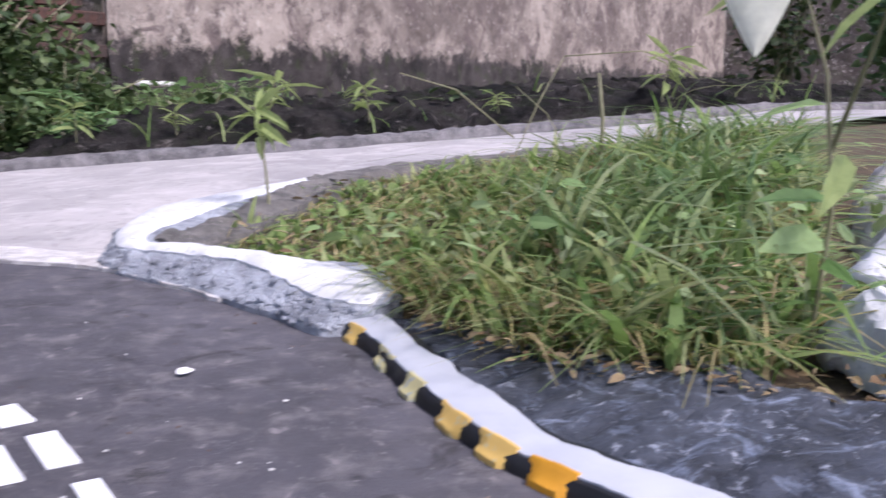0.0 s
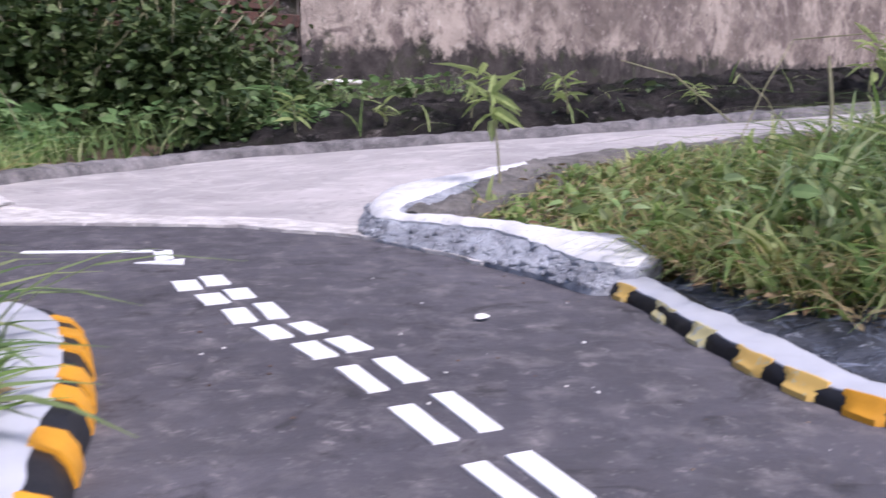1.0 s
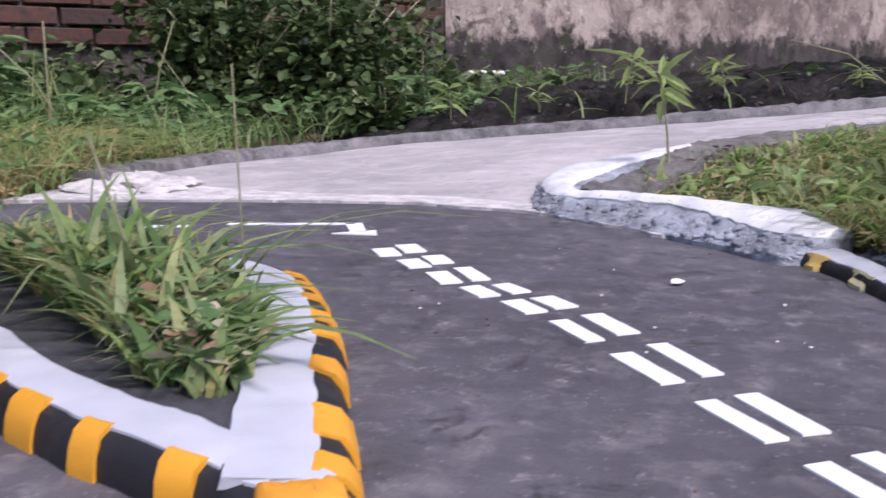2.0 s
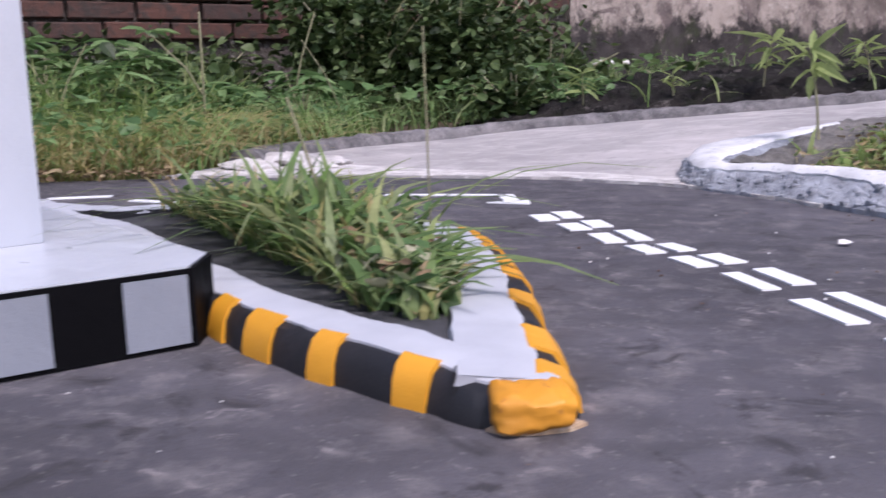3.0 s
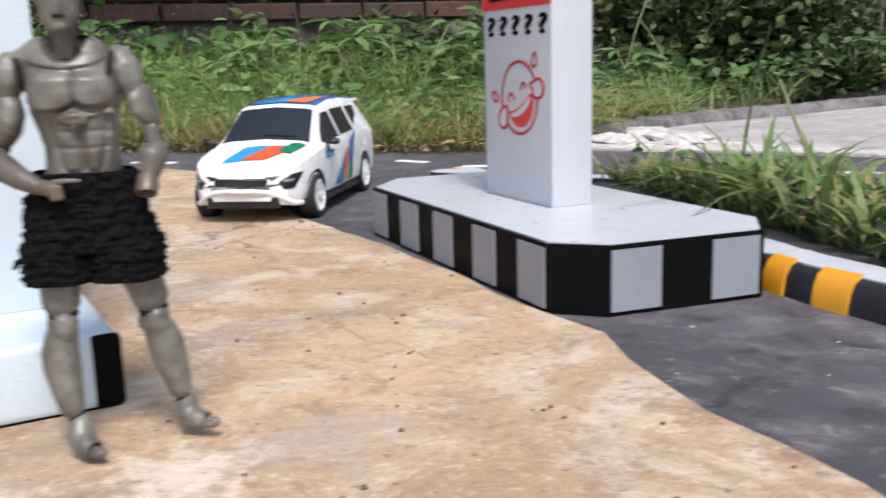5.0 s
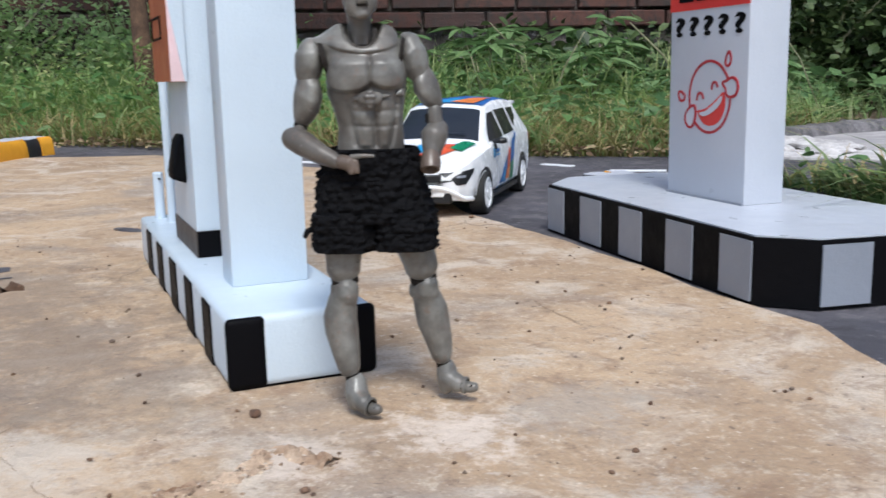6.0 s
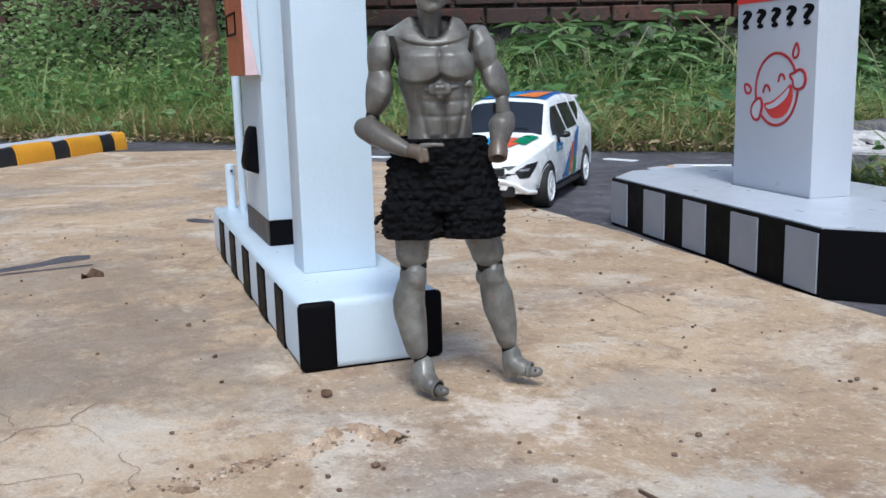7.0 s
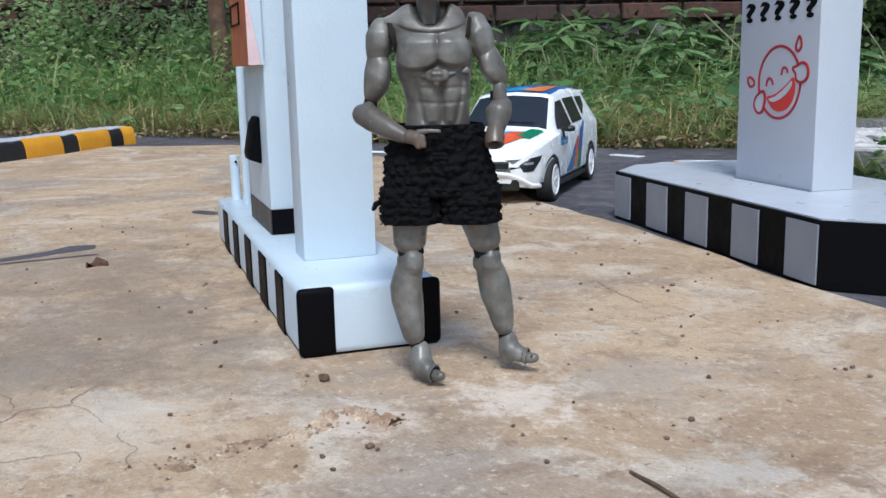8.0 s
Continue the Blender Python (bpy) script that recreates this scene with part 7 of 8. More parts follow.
def build_field():
    rnd = random.Random(31)
    near = [(-2.9, -0.60), (-2.17, -0.09), (-1.96, 0.07), (-1.49, 0.31), (-1.2, 0.48), (-1.04, 0.63), (-1.13, 0.82), (-1.20, 1.15), (-1.45, 1.55), (-2.2, 1.45), (-3.1, 0.4)]
    rows = []
    for x, y in scatter(near, 9500, rnd):
        g = 0.75 + 0.5 * noise.noise(Vector((x * 4, y * 4, 3)))
        rows.append((x, y, -0.006, rnd.uniform(0.05, 0.15) * g, rnd.uniform(0.003, 0.007), rnd.uniform(0.2, 1.4), rnd.uniform(0, 6.3)))
    stuff("field_grass", grass_mesh("field_grass", rows, SUNLIT_FIELDGRASS), "thick green grass field behind the road", "grass")
    edge = [(-2.9, -0.62), (-2.17, -0.12), (-1.96, 0.05), (-1.49, 0.29), (-1.2, 0.455), (-1.04, 0.60), (-1.12, 0.75), (-1.18, 1.1), (-1.32, 1.0), (-1.40, 0.75), (-1.75, 0.45), (-2.4, 0.1)]
    rows = [(x, y, -0.006, rnd.uniform(0.03, 0.12), rnd.uniform(0.002, 0.0045), rnd.uniform(0.5, 1.8), rnd.uniform(0, 6.3)) for x, y in scatter(edge, 6500, rnd)]
    stuff("dry_field_grass", grass_mesh("dry_field_grass", rows, DRYGRASS), "yellow dry grass along the road edge", "grass")
    rows = [(x, y, rnd.uniform(0.015, 0.075 + 0.07 * min(1.0, max(0.0, (-1.25 - x) * 1.6))), rnd.uniform(0.014, 0.034), rnd.uniform(0.4, 0.8), rnd.uniform(0, 6.3), rnd.uniform(-0.3, 0.6), rnd.gauss(0, 0.5)) for x, y in scatter(near, 5200, rnd)]
    stuff("field_weeds", leaves_mesh("field_weeds", [r for r in rows if r[1] < 0.55], BROADLEAF), "leafy bright green weeds growing through the field grass", "weeds")
    stuff("field_weeds", leaves_mesh("field_weeds", [r for r in rows if r[1] >= 0.55], SHRUB), "leafy dark green weeds growing through the field grass", "weeds")
    clump = [(-1.28, 0.68), (-1.5, 0.8), (-1.6, 1.1), (-1.35, 1.05), (-1.2, 0.85)]
    rows = [(x, y, -0.006, rnd.uniform(0.09, 0.17), rnd.uniform(0.003, 0.006), rnd.uniform(0.9, 2.0), rnd.uniform(0, 6.3)) for x, y in scatter(clump, 650, rnd)]
    stuff("arching_grass", grass_mesh("arching_grass", rows[:400], LUSHGRASS), "arching yellow green grass clump at the road edge", "grass")
    stuff("arching_grass", grass_mesh("arching_grass", rows[400:], DRYGRASS), "arching straw coloured grass clump at the road edge", "grass")
    pale = [(-2.9, -0.5), (-2.2, -0.05), (-1.95, 0.12), (-1.7, 0.3), (-2.0, 0.5), (-2.8, 0.3)]
    rows = [(x, y, rnd.uniform(0.05, 0.20), rnd.uniform(0.010, 0.024), rnd.uniform(0.25, 0.6), rnd.uniform(0, 6.3), rnd.uniform(-0.3, 0.9), rnd.gauss(0, 0.5)) for x, y in scatter(pale, 1100, rnd)]
    stuff("pale_field_leaves", leaves_mesh("pale_field_leaves", rows, LUSHGRASS), "bright green leaves over the field grass", "leaves")
    back = [(-3.3, -0.7), (-2.3, -0.05), (-2.1, 0.2), (-1.7, 0.55), (-1.45, 1.0), (-1.6, 1.3), (-2.4, 1.1), (-2.9, 0.5)]
    rows = [(x, y, -0.006, rnd.uniform(0.10, 0.24), rnd.uniform(0.004, 0.008), rnd.uniform(0.2, 1.2), rnd.uniform(0, 6.3)) for x, y in scatter(back, 3600, rnd)]
    stuff("tall_field_grass", grass_mesh("tall_field_grass", rows, LUSHGRASS), "tall bright green grass in the field", "grass")
    strip = [(-2.6, -0.42), (-2.17, -0.15), (-1.96, 0.015), (-1.49, 0.255), (-1.2, 0.425), (-1.0, 0.585), (-1.05, 0.63), (-1.2, 0.50), (-1.49, 0.34), (-1.98, 0.09)]
    rows = [(x, y, 0.004 + rnd.random() * 0.012, rnd.uniform(0.007, 0.017), rnd.uniform(0.4, 0.8), rnd.uniform(0, 6.3), rnd.uniform(-0.2, 0.4), rnd.gauss(0, 0.5)) for x, y in scatter(strip, 1100, rnd)]
    stuff("leaf_litter", leaves_mesh("leaf_litter", rows, LITTER), "brown dead leaves at the road edge", "leaf litter")
    mid = [(-2.2, 1.1), (-1.5, 1.1), (-1.28, 1.45), (-1.15, 1.62), (-0.8, 1.72), (-0.3, 1.9), (0.2, 2.2), (0.3, 3.0), (-0.6, 3.6), (-1.6, 3.6), (-2.3, 2.0)]
    rows = [(x, y, rise(x, y) - 0.006, rnd.uniform(0.03, 0.09) * (1.7 if x < -1.2 else 1), rnd.uniform(0.004, 0.008), rnd.uniform(0.2, 1.4), rnd.uniform(0, 6.3)) for x, y in scatter(mid, 3200, rnd) if x < -1.2 or rnd.random() < 0.05]
    stuff("wall_grass", grass_mesh("wall_grass", rows, GRASS), "dark green grass between ramp and wall", "grass")
    rows = [(x, y, rise(x, y) + rnd.random() * (0.10 if x < -1.2 else 0.04), rnd.uniform(0.025, 0.05), rnd.uniform(0.6, 1.0), rnd.uniform(0, 6.3), rnd.uniform(-0.3, 0.6), rnd.gauss(0, 0.4)) for x, y in scatter(mid, 2000, rnd) if x < -1.2 or rnd.random() < 0.03]
    stuff("wall_weeds", leaves_mesh("wall_weeds", rows, SHRUB), "low broadleaf weeds at the foot of the wall", "weeds")
    palm_rnd = random.Random(77)
    for x, y, top, leaf in ((-1.75, 0.78, 0.17, 0.075), (-1.63, 0.95, 0.165, 0.08), (-1.95, 1.05, 0.21, 0.085), (-1.80, 1.18, 0.20, 0.08), (-2.10, 0.80, 0.23, 0.085), (-1.55, 1.15, 0.13, 0.07), (-1.9, 0.62, 0.15, 0.07), (-2.2, 1.1, 0.27, 0.09), (-1.45, 1.3, 0.15, 0.07), (-2.0, 1.3, 0.24, 0.09)):
        palmate_weed(x, y, top, leaf, palm_rnd)
    # leafy weeds and shrubs
    # field-end shrubs use pale leaves, with the bright sky light put into their colour
    green, dark, pale = "leafy green shrub growing against the old wall", "dense dark green shrub against the old wall", "pale sunlit leafy shrub at the end of the field"
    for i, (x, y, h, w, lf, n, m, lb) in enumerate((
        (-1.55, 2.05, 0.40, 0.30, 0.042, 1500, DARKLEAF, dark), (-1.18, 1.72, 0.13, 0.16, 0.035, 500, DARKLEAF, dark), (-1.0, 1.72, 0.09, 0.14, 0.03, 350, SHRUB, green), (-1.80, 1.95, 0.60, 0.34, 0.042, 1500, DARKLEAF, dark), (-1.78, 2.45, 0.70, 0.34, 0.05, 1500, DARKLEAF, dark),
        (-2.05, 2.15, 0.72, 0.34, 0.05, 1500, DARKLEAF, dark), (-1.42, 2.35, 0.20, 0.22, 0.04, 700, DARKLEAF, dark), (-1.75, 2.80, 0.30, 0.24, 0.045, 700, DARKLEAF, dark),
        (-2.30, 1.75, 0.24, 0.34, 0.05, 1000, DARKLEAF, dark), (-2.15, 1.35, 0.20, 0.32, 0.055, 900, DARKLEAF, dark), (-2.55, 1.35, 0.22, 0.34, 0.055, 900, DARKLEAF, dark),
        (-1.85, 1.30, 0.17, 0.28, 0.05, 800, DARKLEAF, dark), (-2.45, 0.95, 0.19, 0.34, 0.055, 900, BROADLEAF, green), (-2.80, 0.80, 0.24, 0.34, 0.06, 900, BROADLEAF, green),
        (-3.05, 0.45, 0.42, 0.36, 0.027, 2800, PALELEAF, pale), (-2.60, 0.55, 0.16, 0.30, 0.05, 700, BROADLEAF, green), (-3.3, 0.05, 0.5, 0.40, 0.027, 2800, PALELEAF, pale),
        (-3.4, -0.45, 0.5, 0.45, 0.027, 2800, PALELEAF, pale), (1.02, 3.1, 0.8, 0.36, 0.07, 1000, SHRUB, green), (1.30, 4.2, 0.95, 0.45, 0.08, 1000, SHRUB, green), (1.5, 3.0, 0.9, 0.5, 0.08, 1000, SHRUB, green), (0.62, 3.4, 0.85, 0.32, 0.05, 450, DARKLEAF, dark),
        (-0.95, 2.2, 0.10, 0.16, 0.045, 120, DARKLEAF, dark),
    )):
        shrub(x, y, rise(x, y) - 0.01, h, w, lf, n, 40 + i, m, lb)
    weed_plant("tall_weed", "tall thin weed with long drooping green leaves beside the ramp", -0.345, 0.955, 0.012, 0.128, 0.050, 8, 3, LUSHGRASS, 0.9, 0.4, 0.30)
    for i, (x, y, t) in enumerate(((-0.62, 1.72, 0.105), (-0.78, 1.66, 0.05), (-0.44, 1.80, 0.08), (-0.20, 1.93, 0.045), (0.14, 2.12, 0.11), (-0.95, 1.6, 0.07))):
        weed_plant("broadleaf_weed", "yellow green long leaved weed on the rubble bank", x, y, rise(x, y) + 0.03, t, t * 0.9, 8, 70 + i, LUSHGRASS)
    weed_plant("broadleaf_weed", "green broadleaf weed at the foot of the wall", -1.25, 2.05, 0.03, 0.12, 0.09, 8, 8, SHRUB)
    hanging_leaf_plant()
    for (x, y, z), (x1, y1, z1), w in (((0.010, 1.080, 0.03), (0.005, 1.078, 0.180), 0.0050), ((-0.10, 1.02, 0.05), (-0.034, 1.076, 0.199), 0.0016), ((-0.034, 1.076, 0.199), (0.116, 1.072, 0.182), 0.0014), ((-0.10, 1.19, 0.10), (-0.24, 1.152, 0.180), 0.0022), ((-0.02, 1.22, 0.06), (-0.10, 1.20, 0.165), 0.0016),
                                       ((-1.45, 1.10, 0.0), (-1.62, 1.06, 0.215), 0.0055), ((-1.72, 0.95, 0.0), (-1.93, 0.93, 0.23), 0.0050), ((-1.36, 0.95, 0.0), (-1.38, 0.97, 0.24), 0.0060), ((-1.60, 0.80, 0.0), (-1.52, 0.84, 0.19), 0.0040), ((-1.50, 1.30, 0.0), (-1.44, 1.34, 0.26), 0.0050), ((-2.0, 0.62, 0.0), (-1.92, 0.70, 0.20), 0.0045), ((-1.30, 1.28, 0.0), (-1.40, 1.25, 0.20), 0.0035)):
        bm = bmesh.new()
        a, b = Vector((x, y, z)), Vector((x1, y1, z1))
        mid = a.lerp(b, 0.55) + Vector((0.004, -0.003, 0.10 * (b - a).length))
        limb(bm, [(*a, w * 0.5, w * 0.2), (*mid, w * 0.45, w * 0.2), (*b, w * 0.3, w * 0.15)], 8)
        thing("dry_stalk", bm, STALK, "pale dry stalk standing among green weeds", "stalk", "dry stalks in the field")
    bank = [(-1.0, 1.52), (-0.77, 1.63), (-0.45, 1.76), (-0.08, 1.95), (0.32, 2.22), (0.55, 2.45), (0.40, 2.62), (0.05, 2.35), (-0.40, 2.10), (-0.95, 1.95)]
    rows = [(x, y, rise(x, y) + 0.03 + rnd.random() * 0.05, rnd.uniform(0.015, 0.042), rnd.uniform(0.4, 0.9), rnd.uniform(0, 6.3), rnd.uniform(-0.3, 0.7), rnd.gauss(0, 0.5)) for x, y in scatter(bank, 900, rnd) if noise.noise(Vector((x * 5, y * 5, 9))) > 0.22 + 0.25 * min(1.0, max(0.0, (x + 0.9) / 0.5))]
    stuff("bank_weeds", leaves_mesh("bank_weeds", rows[::2], DARKLEAF), "low dark green weeds on the rubble bank", "weeds")
    stuff("bank_weeds", leaves_mesh("bank_weeds", rows[1::2], DARKLEAF), "low leafy green weeds on the rubble bank", "weeds")
    rows = [(x, y, rise(x, y) + 0.02, rnd.uniform(0.05, 0.14), rnd.uniform(0.003, 0.007), rnd.uniform(0.4, 2.0), rnd.uniform(0, 6.3)) for x, y in scatter(bank, 150, rnd) if noise.noise(Vector((x * 4, y * 4, 4))) > 0.05]
    stuff("bank_grass", grass_mesh("bank_grass", rows, LUSHGRASS), "arching yellow green grass tufts on the rubble bank", "grass")


def hanging_leaf_plant():
    """A tall weed at the end of the verge with one broad, pale, hanging leaf and arching narrow ones."""
    root = empty("hanging_leaf_plant", "tall weed with a broad pale hanging leaf", "weed", at=Matrix.Translation((0.125, 0.50, 0.02)))
    bm = bmesh.new()
    limb(bm, [(0, 0, 0, 0.0014, 0.0014), (0.004, -0.010, 0.08, 0.0012, 0.0012), (-0.006, -0.022, 0.150, 0.0010, 0.0010), (-0.022, -0.028, 0.196, 0.0007, 0.0007)], 8)
    limb(bm, [(0.0, -0.014, 0.11, 0.0014, 0.0014), (0.012, -0.03, 0.160, 0.0012, 0.0012), (0.018, -0.040, 0.190, 0.0008, 0.0008)], 8)
    part("stem", bm, STALK, root)
    bm, rows = bmesh.new(), []
    for a in np.linspace(0, 1, 15):
        half = 0.0195 * min(1.0, (a / 0.16) ** 0.5 if a < 0.16 else 1.0) * (1 - max(0.0, a - 0.12) / 0.88) ** 0.8
        rows.append([bm.verts.new((half * b + 0.002 * a, -0.012 * a + 0.004 * b * b, -0.040 * a + 0.003 * b * b * (1 - a))) for b in np.linspace(-1, 1, 9)])
    for p, q in zip(rows, rows[1:]):
        for n in range(8):
            bm.faces.new((p[n], p[n + 1], q[n + 1], q[n]))
    bmesh.ops.remove_doubles(bm, verts=bm.verts, dist=1e-6)
    bmesh.ops.transform(bm, matrix=pose(-0.043, -0.028, 0.1965, 0, 0, -14) @ Matrix.Scale(0.98, 4), verts=bm.verts)
    part("pale_leaf", bm, MILKLEAF, root, "broad milky pale hanging leaf, pointed below")
    for i, (x, y, z, length, wide, az, pitch) in enumerate(((-0.022, -0.028, 0.198, 0.05, 0.30, 2.7, -0.2), (-0.022, -0.028, 0.196, 0.05, 0.35, 0.2, 0.1), (0.018, -0.040, 0.190, 0.045, 0.55, -0.6, -0.3), (0.018, -0.040, 0.188, 0.045, 0.3, 3.4, -0.55), (-0.004, -0.018, 0.135, 0.05, 0.3, 2.5, -0.1), (0.004, -0.012, 0.085, 0.045, 0.4, 3.6, 0.2), (0.006, -0.020, 0.110, 0.05, 0.35, 4.4, -0.4), (0.0, -0.01, 0.065, 0.05, 0.5, 4.0, 0.1), (0.0, -0.01, 0.05, 0.04, 0.5, 5.2, 0.0))):
        ob = new("leaf", leaves_mesh("leaf", [(x, y, z, length, wide, az, pitch, 0.3 - 0.15 * i)], (LUSHGRASS, PALELEAF, BROADLEAF)[i % 3]))
        ob.parent = root


def build_tree():
    tree = empty("tree", "slim brown tree trunk behind the grass field", "tree", at=Matrix.Translation((-2.497, 0.310, -0.01)))
    bm = bmesh.new()
    limb(bm, [(0, 0, 0, 0.036, 0.036), (0.01, 0.0, 0.10, 0.024, 0.024), (-0.01, 0.0, 0.35, 0.020, 0.020), (0.0, 0.02, 0.8, 0.018, 0.018), (0.03, 0.03, 1.4, 0.014, 0.014)], 14)
    limb(bm, [(0.0, 0.02, 0.8, 0.014, 0.014), (0.12, 0.08, 1.1, 0.010, 0.010), (0.25, 0.12, 1.3, 0.006, 0.006)], 8)
    limb(bm, [(0.0, 0.02, 1.0, 0.014, 0.014), (-0.15, 0.05, 1.3, 0.010, 0.010), (-0.25, 0.0, 1.5, 0.006, 0.006)], 8)
    part("trunk", bm, TWIG, tree)
    rnd = random.Random(77)
    rows = [(rnd.gauss(0, 0.28), rnd.gauss(0, 0.28), 1.4 + rnd.gauss(0, 0.18), rnd.uniform(0.05, 0.09), rnd.uniform(0.5, 0.8), rnd.uniform(0, 6.3), rnd.uniform(-0.6, 0.5), rnd.gauss(0, 0.5)) for _ in range(1400)]
    ob = new("crown", leaves_mesh("crown", rows, SHRUB))
    ob.parent = tree


# ---- small loose things ----
def build_debris(pad):
    rnd = random.Random(5)
    spots = [(-0.4737, -0.280, 0.0019), (-0.408, -0.293, 0.0012), (-0.795, 0.047, 0.0018), (-0.405, -0.292, 0.0007), (-0.409, -0.308, 0.0008), (-0.407, -0.317, 0.0006), (-0.399, -0.309, 0.0007), (-0.545, -0.299, 0.0010), (-0.602, -0.294, 0.0011), (-0.511, -0.307, 0.0008), (-0.469, -0.337, 0.0007), (-0.574, -0.068, 0.0010), (-0.506, -0.082, 0.0008), (-0.443, -0.133, 0.0008), (-0.372, -0.198, 0.0010), (-0.365, -0.215, 0.0008), (-0.399, -0.163, 0.0009)]
    for i in range(230):
        spots.append((rnd.uniform(-0.95, -0.25), rnd.uniform(-0.42, 0.05), rnd.uniform(0.0003, 0.0009) * (1.4 if i % 9 == 0 else 1)))
    isl = [(-0.52, -0.28), (-0.49, -0.21), (-0.80, -0.15), (-0.82, -0.22)]
    for i, (x, y, r) in enumerate(spots):
        if inside(PAD_EDGE, x, y) and not inside(isl, x, y):
            thing("pebble", pebble(x, y, r, i), STONE, "small brown pebble on the concrete forecourt", "pebble", "pebbles on the forecourt")
    for i in range(150):
        x, y = rnd.uniform(-0.42, 0.05), rnd.uniform(-0.12, 0.60)
        if not inside(PAD_EDGE, x, y) and inside(ASPHALT_EDGE, x, y) and ((x + 0.38) * 0.75 + (y - 0.3) * 0.5 > 0.04 or y < 0.045):
            thing("grit", pebble(x, y, rnd.uniform(0.0003, 0.0008) * (1.6 if i % 11 == 0 else 1), 200 + i, 0.0), SCRAP if i % 3 == 0 else STONE, "bit of pale grit on the asphalt", "grit", "grit on the road")
    # dark specks of grit strewn over the forecourt
    verts, faces = [], []
    for i in range(1500):
        x, y = rnd.uniform(-0.80, -0.20), rnd.uniform(-0.42, 0.04)
        r = rnd.uniform(0.00018, 0.00050)
        if inside(PAD_EDGE, x, y) and not inside(isl, x, y) and noise.noise(Vector((x * 12, y * 12, 5))) > -0.15:
            k, a = len(verts), rnd.uniform(0, 6.3)
            for q in range(5):
                g = r * rnd.uniform(0.7, 1.5)
                verts.append((x + g * math.cos(a + q * 1.257), y + g * math.sin(a + q * 1.257), 0.0014))
            verts.append((x + rnd.uniform(-0.3, 0.3) * r, y, 0.0017 + r * 0.6))
            faces += [(k + q, k + (q + 1) % 5, k + 5) for q in range(5)]
    grains = new("grit", arrays("grit", verts, faces, CRUMB))
    grains.parent = pad
    tagged(grains, "fine dark grit strewn over the concrete", kind="stuff")
    # twig and chips
    bm = bmesh.new()
    limb(bm, [(-0.3523, -0.2403, 0.0022, 0.0005, 0.0005), (-0.3411, -0.2408, 0.0026, 0.0006, 0.0006), (-0.329, -0.2416, 0.0022, 0.0005, 0.0005)], 8)
    thing("twig", bm, TWIG, "thin brown twig lying on the concrete forecourt", "twig")
    bm = bmesh.new()
    limb(bm, [(-0.7473, -0.316, 0.0024, 0.0030, 0.0008), (-0.750, -0.3095, 0.0030, 0.0042, 0.0010), (-0.7461, -0.3043, 0.0026, 0.0022, 0.0007)], 10)
    thing("dead_leaf", bm, TWIG, "curled brown dead leaf on the forecourt", "leaf")
    for line, half in (([(-0.5387, -0.3848), (-0.5329, -0.3831), (-0.5272, -0.3844), (-0.5185, -0.3814), (-0.5098, -0.3809), (-0.5058, -0.3809)], 0.00035),
                       ([(-0.4901, -0.3906), (-0.4959, -0.3833), (-0.5007, -0.3804), (-0.5006, -0.3736), (-0.4979, -0.3642), (-0.5044, -0.3618), (-0.5154, -0.3515)], 0.00042),
                       ([(-0.4971, -0.3632), (-0.4917, -0.3601), (-0.4735, -0.3571)], 0.0002), ([(-0.4628, -0.3939), (-0.4576, -0.3886), (-0.4554, -0.3789), (-0.4531, -0.369), (-0.4441, -0.3693)], 0.00028),
                       ([(-0.463, -0.355), (-0.4551, -0.3558), (-0.4462, -0.3525), (-0.4402, -0.3572), (-0.4313, -0.3574)], 0.00025), ([(-0.5440, -0.0960), (-0.5270, -0.1020), (-0.5040, -0.1070), (-0.4910, -0.1100)], 0.0005), ([(-0.4890, -0.1095), (-0.4780, -0.1020), (-0.4560, -0.1050), (-0.4490, -0.1030)], 0.0003)):
        half *= 0.5
        path = smooth_path(line, 0.0012)
        for p in path:
            p += noise.noise_vector(p * 260) * 0.0009 + noise.noise_vector(p * 900) * 0.0009
            p.z = 0.0019
        part("crack", strip_mesh(path, half), CRACK, pad, smooth=False)
    # low crumbling crust: a broken ridge of mortar that surfaces unevenly, with a few loose crumbs
    ridge = smooth_path([(-0.4210, -0.2780), (-0.4310, -0.2820), (-0.4390, -0.2860), (-0.4390, -0.2920), (-0.4325, -0.2990), (-0.4290, -0.3120), (-0.4300, -0.3190), (-0.4300, -0.3260), (-0.4290, -0.3360), (-0.4260, -0.3450), (-0.4290, -0.3540)], 0.0006)
    bm, rows = bmesh.new(), []
    for n, p in enumerate(ridge):
        q = n / (len(ridge) - 1)
        ahead = (ridge[min(n + 1, len(ridge) - 1)] - ridge[max(n - 1, 0)]).normalized()
        tall, row = 0.0027 * (1 - q) ** 0.6 + 0.0006, []
        for o in np.linspace(-0.0055, 0.0055, 20):
            v = Vector((p.x - ahead.y * o, p.y + ahead.x * o, 0.0))
            lumpy = 0.45 + 0.9 * noise.noise(v * 210) + 0.5 * noise.noise(v * 620) + 0.3 * noise.noise(v * 1700)
            row.append(bm.verts.new((v.x, v.y, 0.0011 + tall * max(-0.2, lumpy) * max(0.0, 1 - (o / 0.0055) ** 2) ** 0.7)))
        rows.append(row)
    for a, b in zip(rows, rows[1:]):
        for n in range(19):
            bm.faces.new((a[n], a[n + 1], b[n + 1], b[n]))
    bmesh.ops.recalc_face_normals(bm, faces=bm.faces)
    part("crusty_ridge", bm, CRUST, pad, "low crumbling crust of broken mortar")
    crumbs = bmesh.new()
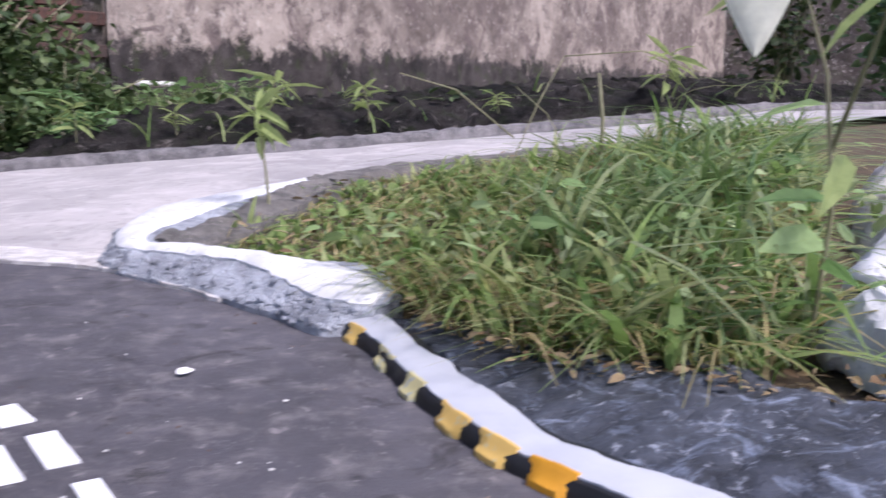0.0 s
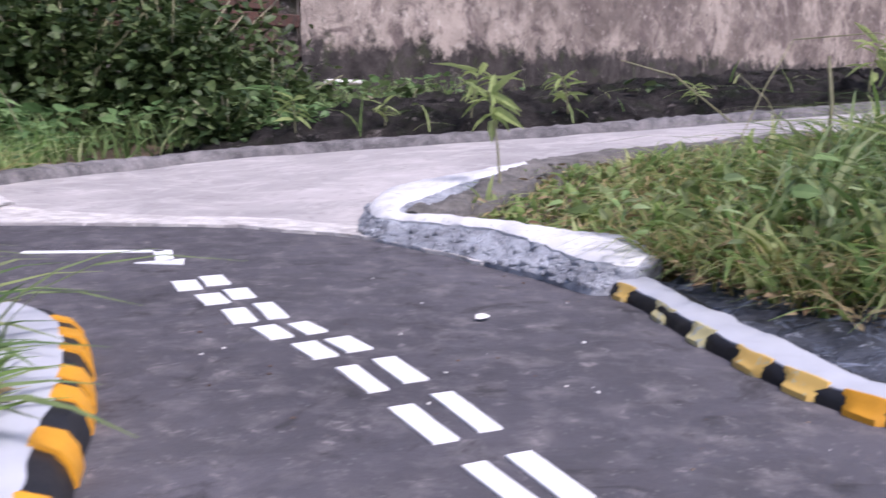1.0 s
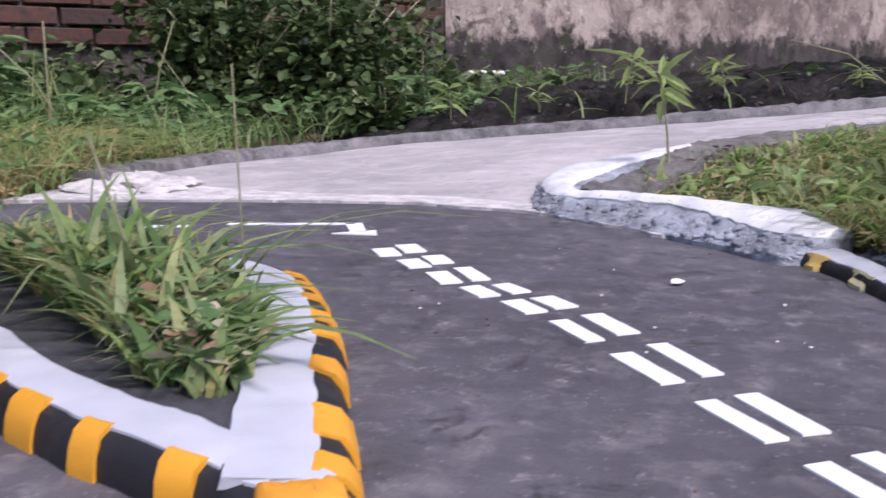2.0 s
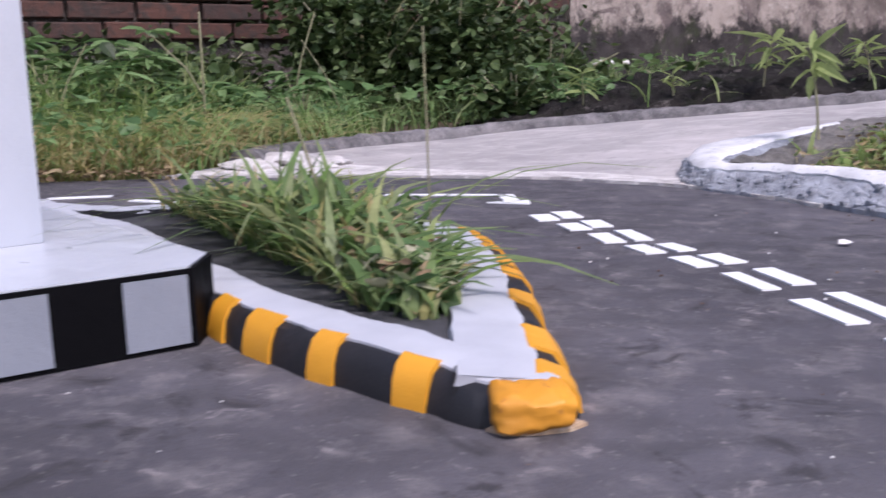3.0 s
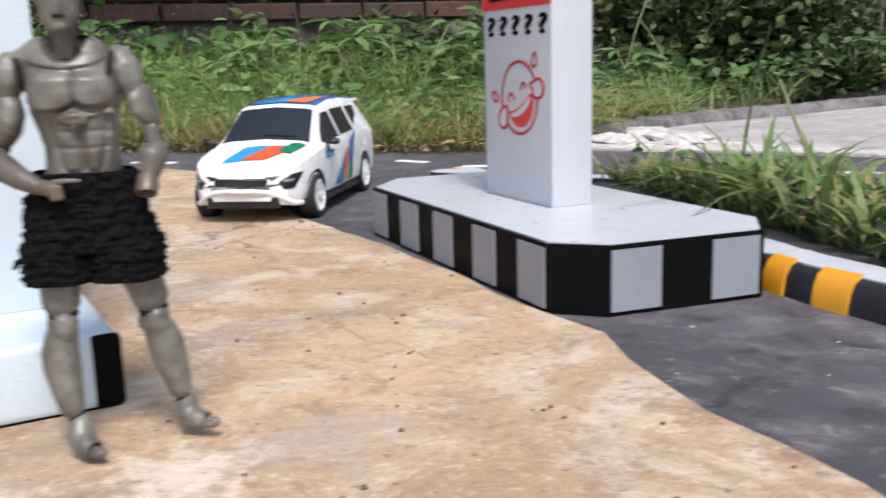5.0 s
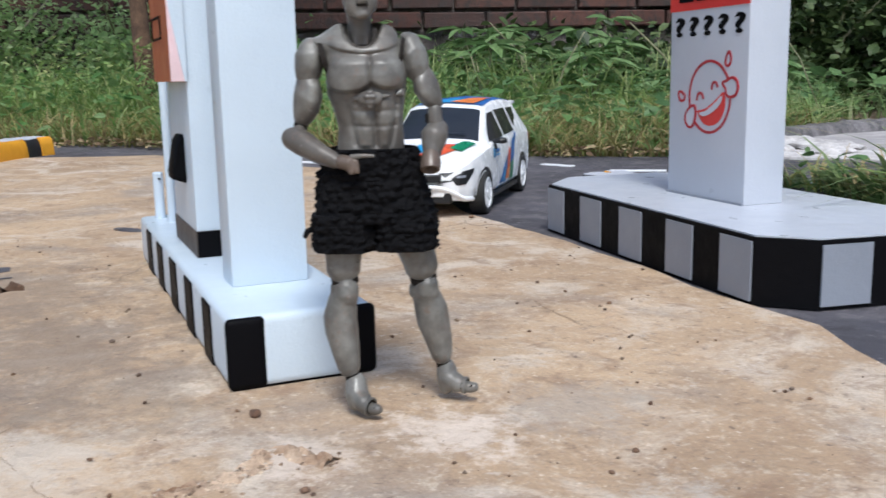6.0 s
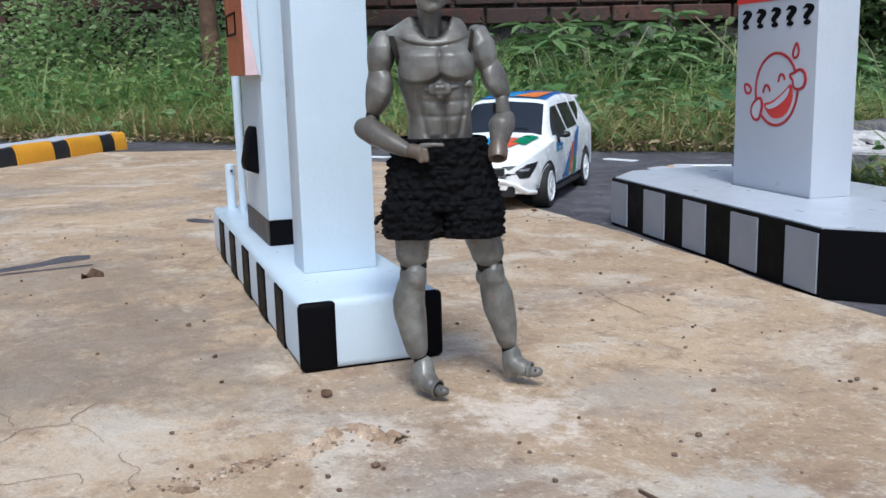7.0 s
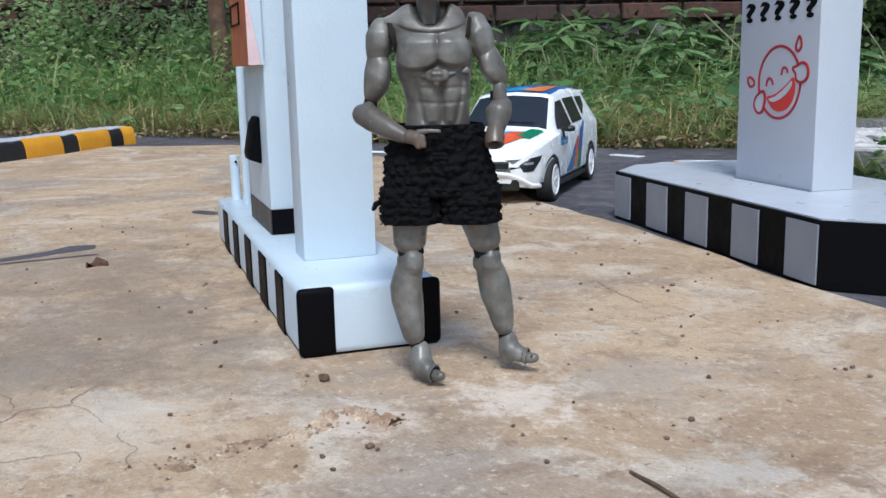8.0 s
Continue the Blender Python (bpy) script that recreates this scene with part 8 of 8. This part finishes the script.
    for i in range(130):
        p = ridge[min(len(ridge) - 1, int(len(ridge) * rnd.random() ** 1.3))]
        b = pebble(p.x + rnd.gauss(0, 0.0035), p.y + rnd.gauss(0, 0.0035), rnd.uniform(0.0002, 0.0006), i + 300, 0.0016)
        tmp = bpy.data.meshes.new("crumb")
        b.to_mesh(tmp)
        b.free()
        crumbs.from_mesh(tmp)
        bpy.data.meshes.remove(tmp)
    tagged(part("crumbs", crumbs, CRUMB, pad, "loose brown mortar crumbs"), kind="stuff")
    smear = [(-0.8083, -0.3620), (-0.8185, -0.3243), (-0.8296, -0.3116), (-0.8234, -0.2971), (-0.8107, -0.2996), (-0.807, -0.3155), (-0.8025, -0.3331), (-0.7990, -0.3630)]
    thing("tar_smear", prism(ragged(smear, 0.006, 0.0025, 5)[::-1], 0.0, 0.0020), ASPHALT, "thin dark tarry smear on the concrete", "stain", kind="structure", smooth=False)
    line = smooth_path([(-0.791, -0.362), (-0.7905, -0.345), (-0.7898, -0.335), (-0.789, -0.318), (-0.7883, -0.2997)], 0.004)
    for p in line:
        p.z = 0.0020
    thing("tar_smear", strip_mesh(line, 0.0016), ASPHALT, "thin dark tarry line on the concrete", "stain", kind="structure", smooth=False)
    for x, y, a, b, t in ((-0.926, -0.192, 0.018, 0.006, 0.3),):
        poly = ragged([(x + a * math.cos(q) * math.cos(t) - b * math.sin(q) * math.sin(t), y + a * math.cos(q) * math.sin(t) + b * math.sin(q) * math.cos(t)) for q in np.linspace(0, 6.283, 14)[:-1]], 0.006, 0.004, 3)
        thing("asphalt_stain", prism(poly, 0.0, 0.0022), ASPHALT, "dark tarry patch on the concrete", "stain", kind="structure", smooth=False)
    me = leaves_mesh("paper_scrap", [(-0.221, 0.4555, 0.0022, 0.012, 0.7, 0.9, 0.18, 0.35)], SCRAP)
    tagged(new("paper_scrap", me), "small white scrap lying on the asphalt", "scrap")
    bm = bmesh.new()
    limb(bm, [(-1.96, 3.64, 0.170, 0.011, 0.011), (-1.86, 3.68, 0.173, 0.012, 0.012), (-1.75, 3.72, 0.171, 0.010, 0.010)], 12)
    thing("white_stick", bm, SCRAP, "white plastic pipe end on the wall footing", "pipe")
    for x, y, r, k in ((0.185, 0.50, 0.045, 3), (0.215, 0.60, 0.05, 8)):
        bm = pebble(x, y, r, k, 0.0)
        bmesh.ops.subdivide_edges(bm, edges=bm.edges[:], cuts=3, use_grid_fill=True)
        for v in bm.verts:
            v.co += noise.noise_vector(v.co * 45) * 0.007 + noise.noise_vector(v.co * 140) * 0.003
        thing("whitewashed_rock", bm, KERB_LIME, "rough rock splashed with white paint", "rock", "rocks")
    for x, y, r, k in ((-1.03, 0.73, 0.028, 5), (-0.98, 0.79, 0.032, 6), (-1.07, 0.83, 0.032, 7), (-0.93, 0.745, 0.018, 8)):
        bm = pebble(x, y, r, k, 0.0)
        bmesh.ops.scale(bm, vec=(1.7, 1.4, 0.30), verts=bm.verts)
        bmesh.ops.subdivide_edges(bm, edges=bm.edges[:], cuts=2, use_grid_fill=True)
        for v in bm.verts:
            v.co += noise.noise_vector(v.co * 60) * 0.005 + noise.noise_vector(v.co * 170) * 0.002
        bmesh.ops.translate(bm, vec=(-0.7 * x, -0.4 * y, 0), verts=bm.verts)
        thing("cement_lump", bm, CEMENT, "low pale cement lump at the end of the ramp kerb", "cement lump", "cement lumps")
    edge = smooth_path([(0.150, 0.50), (0.190, 0.66), (0.225, 0.84), (0.275, 1.05), (0.38, 1.32), (0.60, 1.62), (0.95, 1.85)], 0.012)
    over = [(0.0, -0.01), *((float(o), float(np.interp(o, [0, 0.01, 0.03, 0.07, 0.14, 0.5], [0.0, 0.022, 0.050, 0.072, 0.086, 0.100]))) for o in np.linspace(0.004, 0.5, 30)), (0.52, -0.01)]
    thing("concrete_bank", sweep(edge, over, -1, 0.010, 71, lambda x, y: rise(x, y) * 0.5 + 0.010 * noise.noise(Vector((x * 14, y * 14, 5)))), CEMENT, "pale rough concrete bank behind the verge grass", "bank", kind="structure")


build_car()
build_left_grass()
build_right_grass()
build_field()
build_tree()
build_debris(forecourt)
build_bricks(brick_wall)
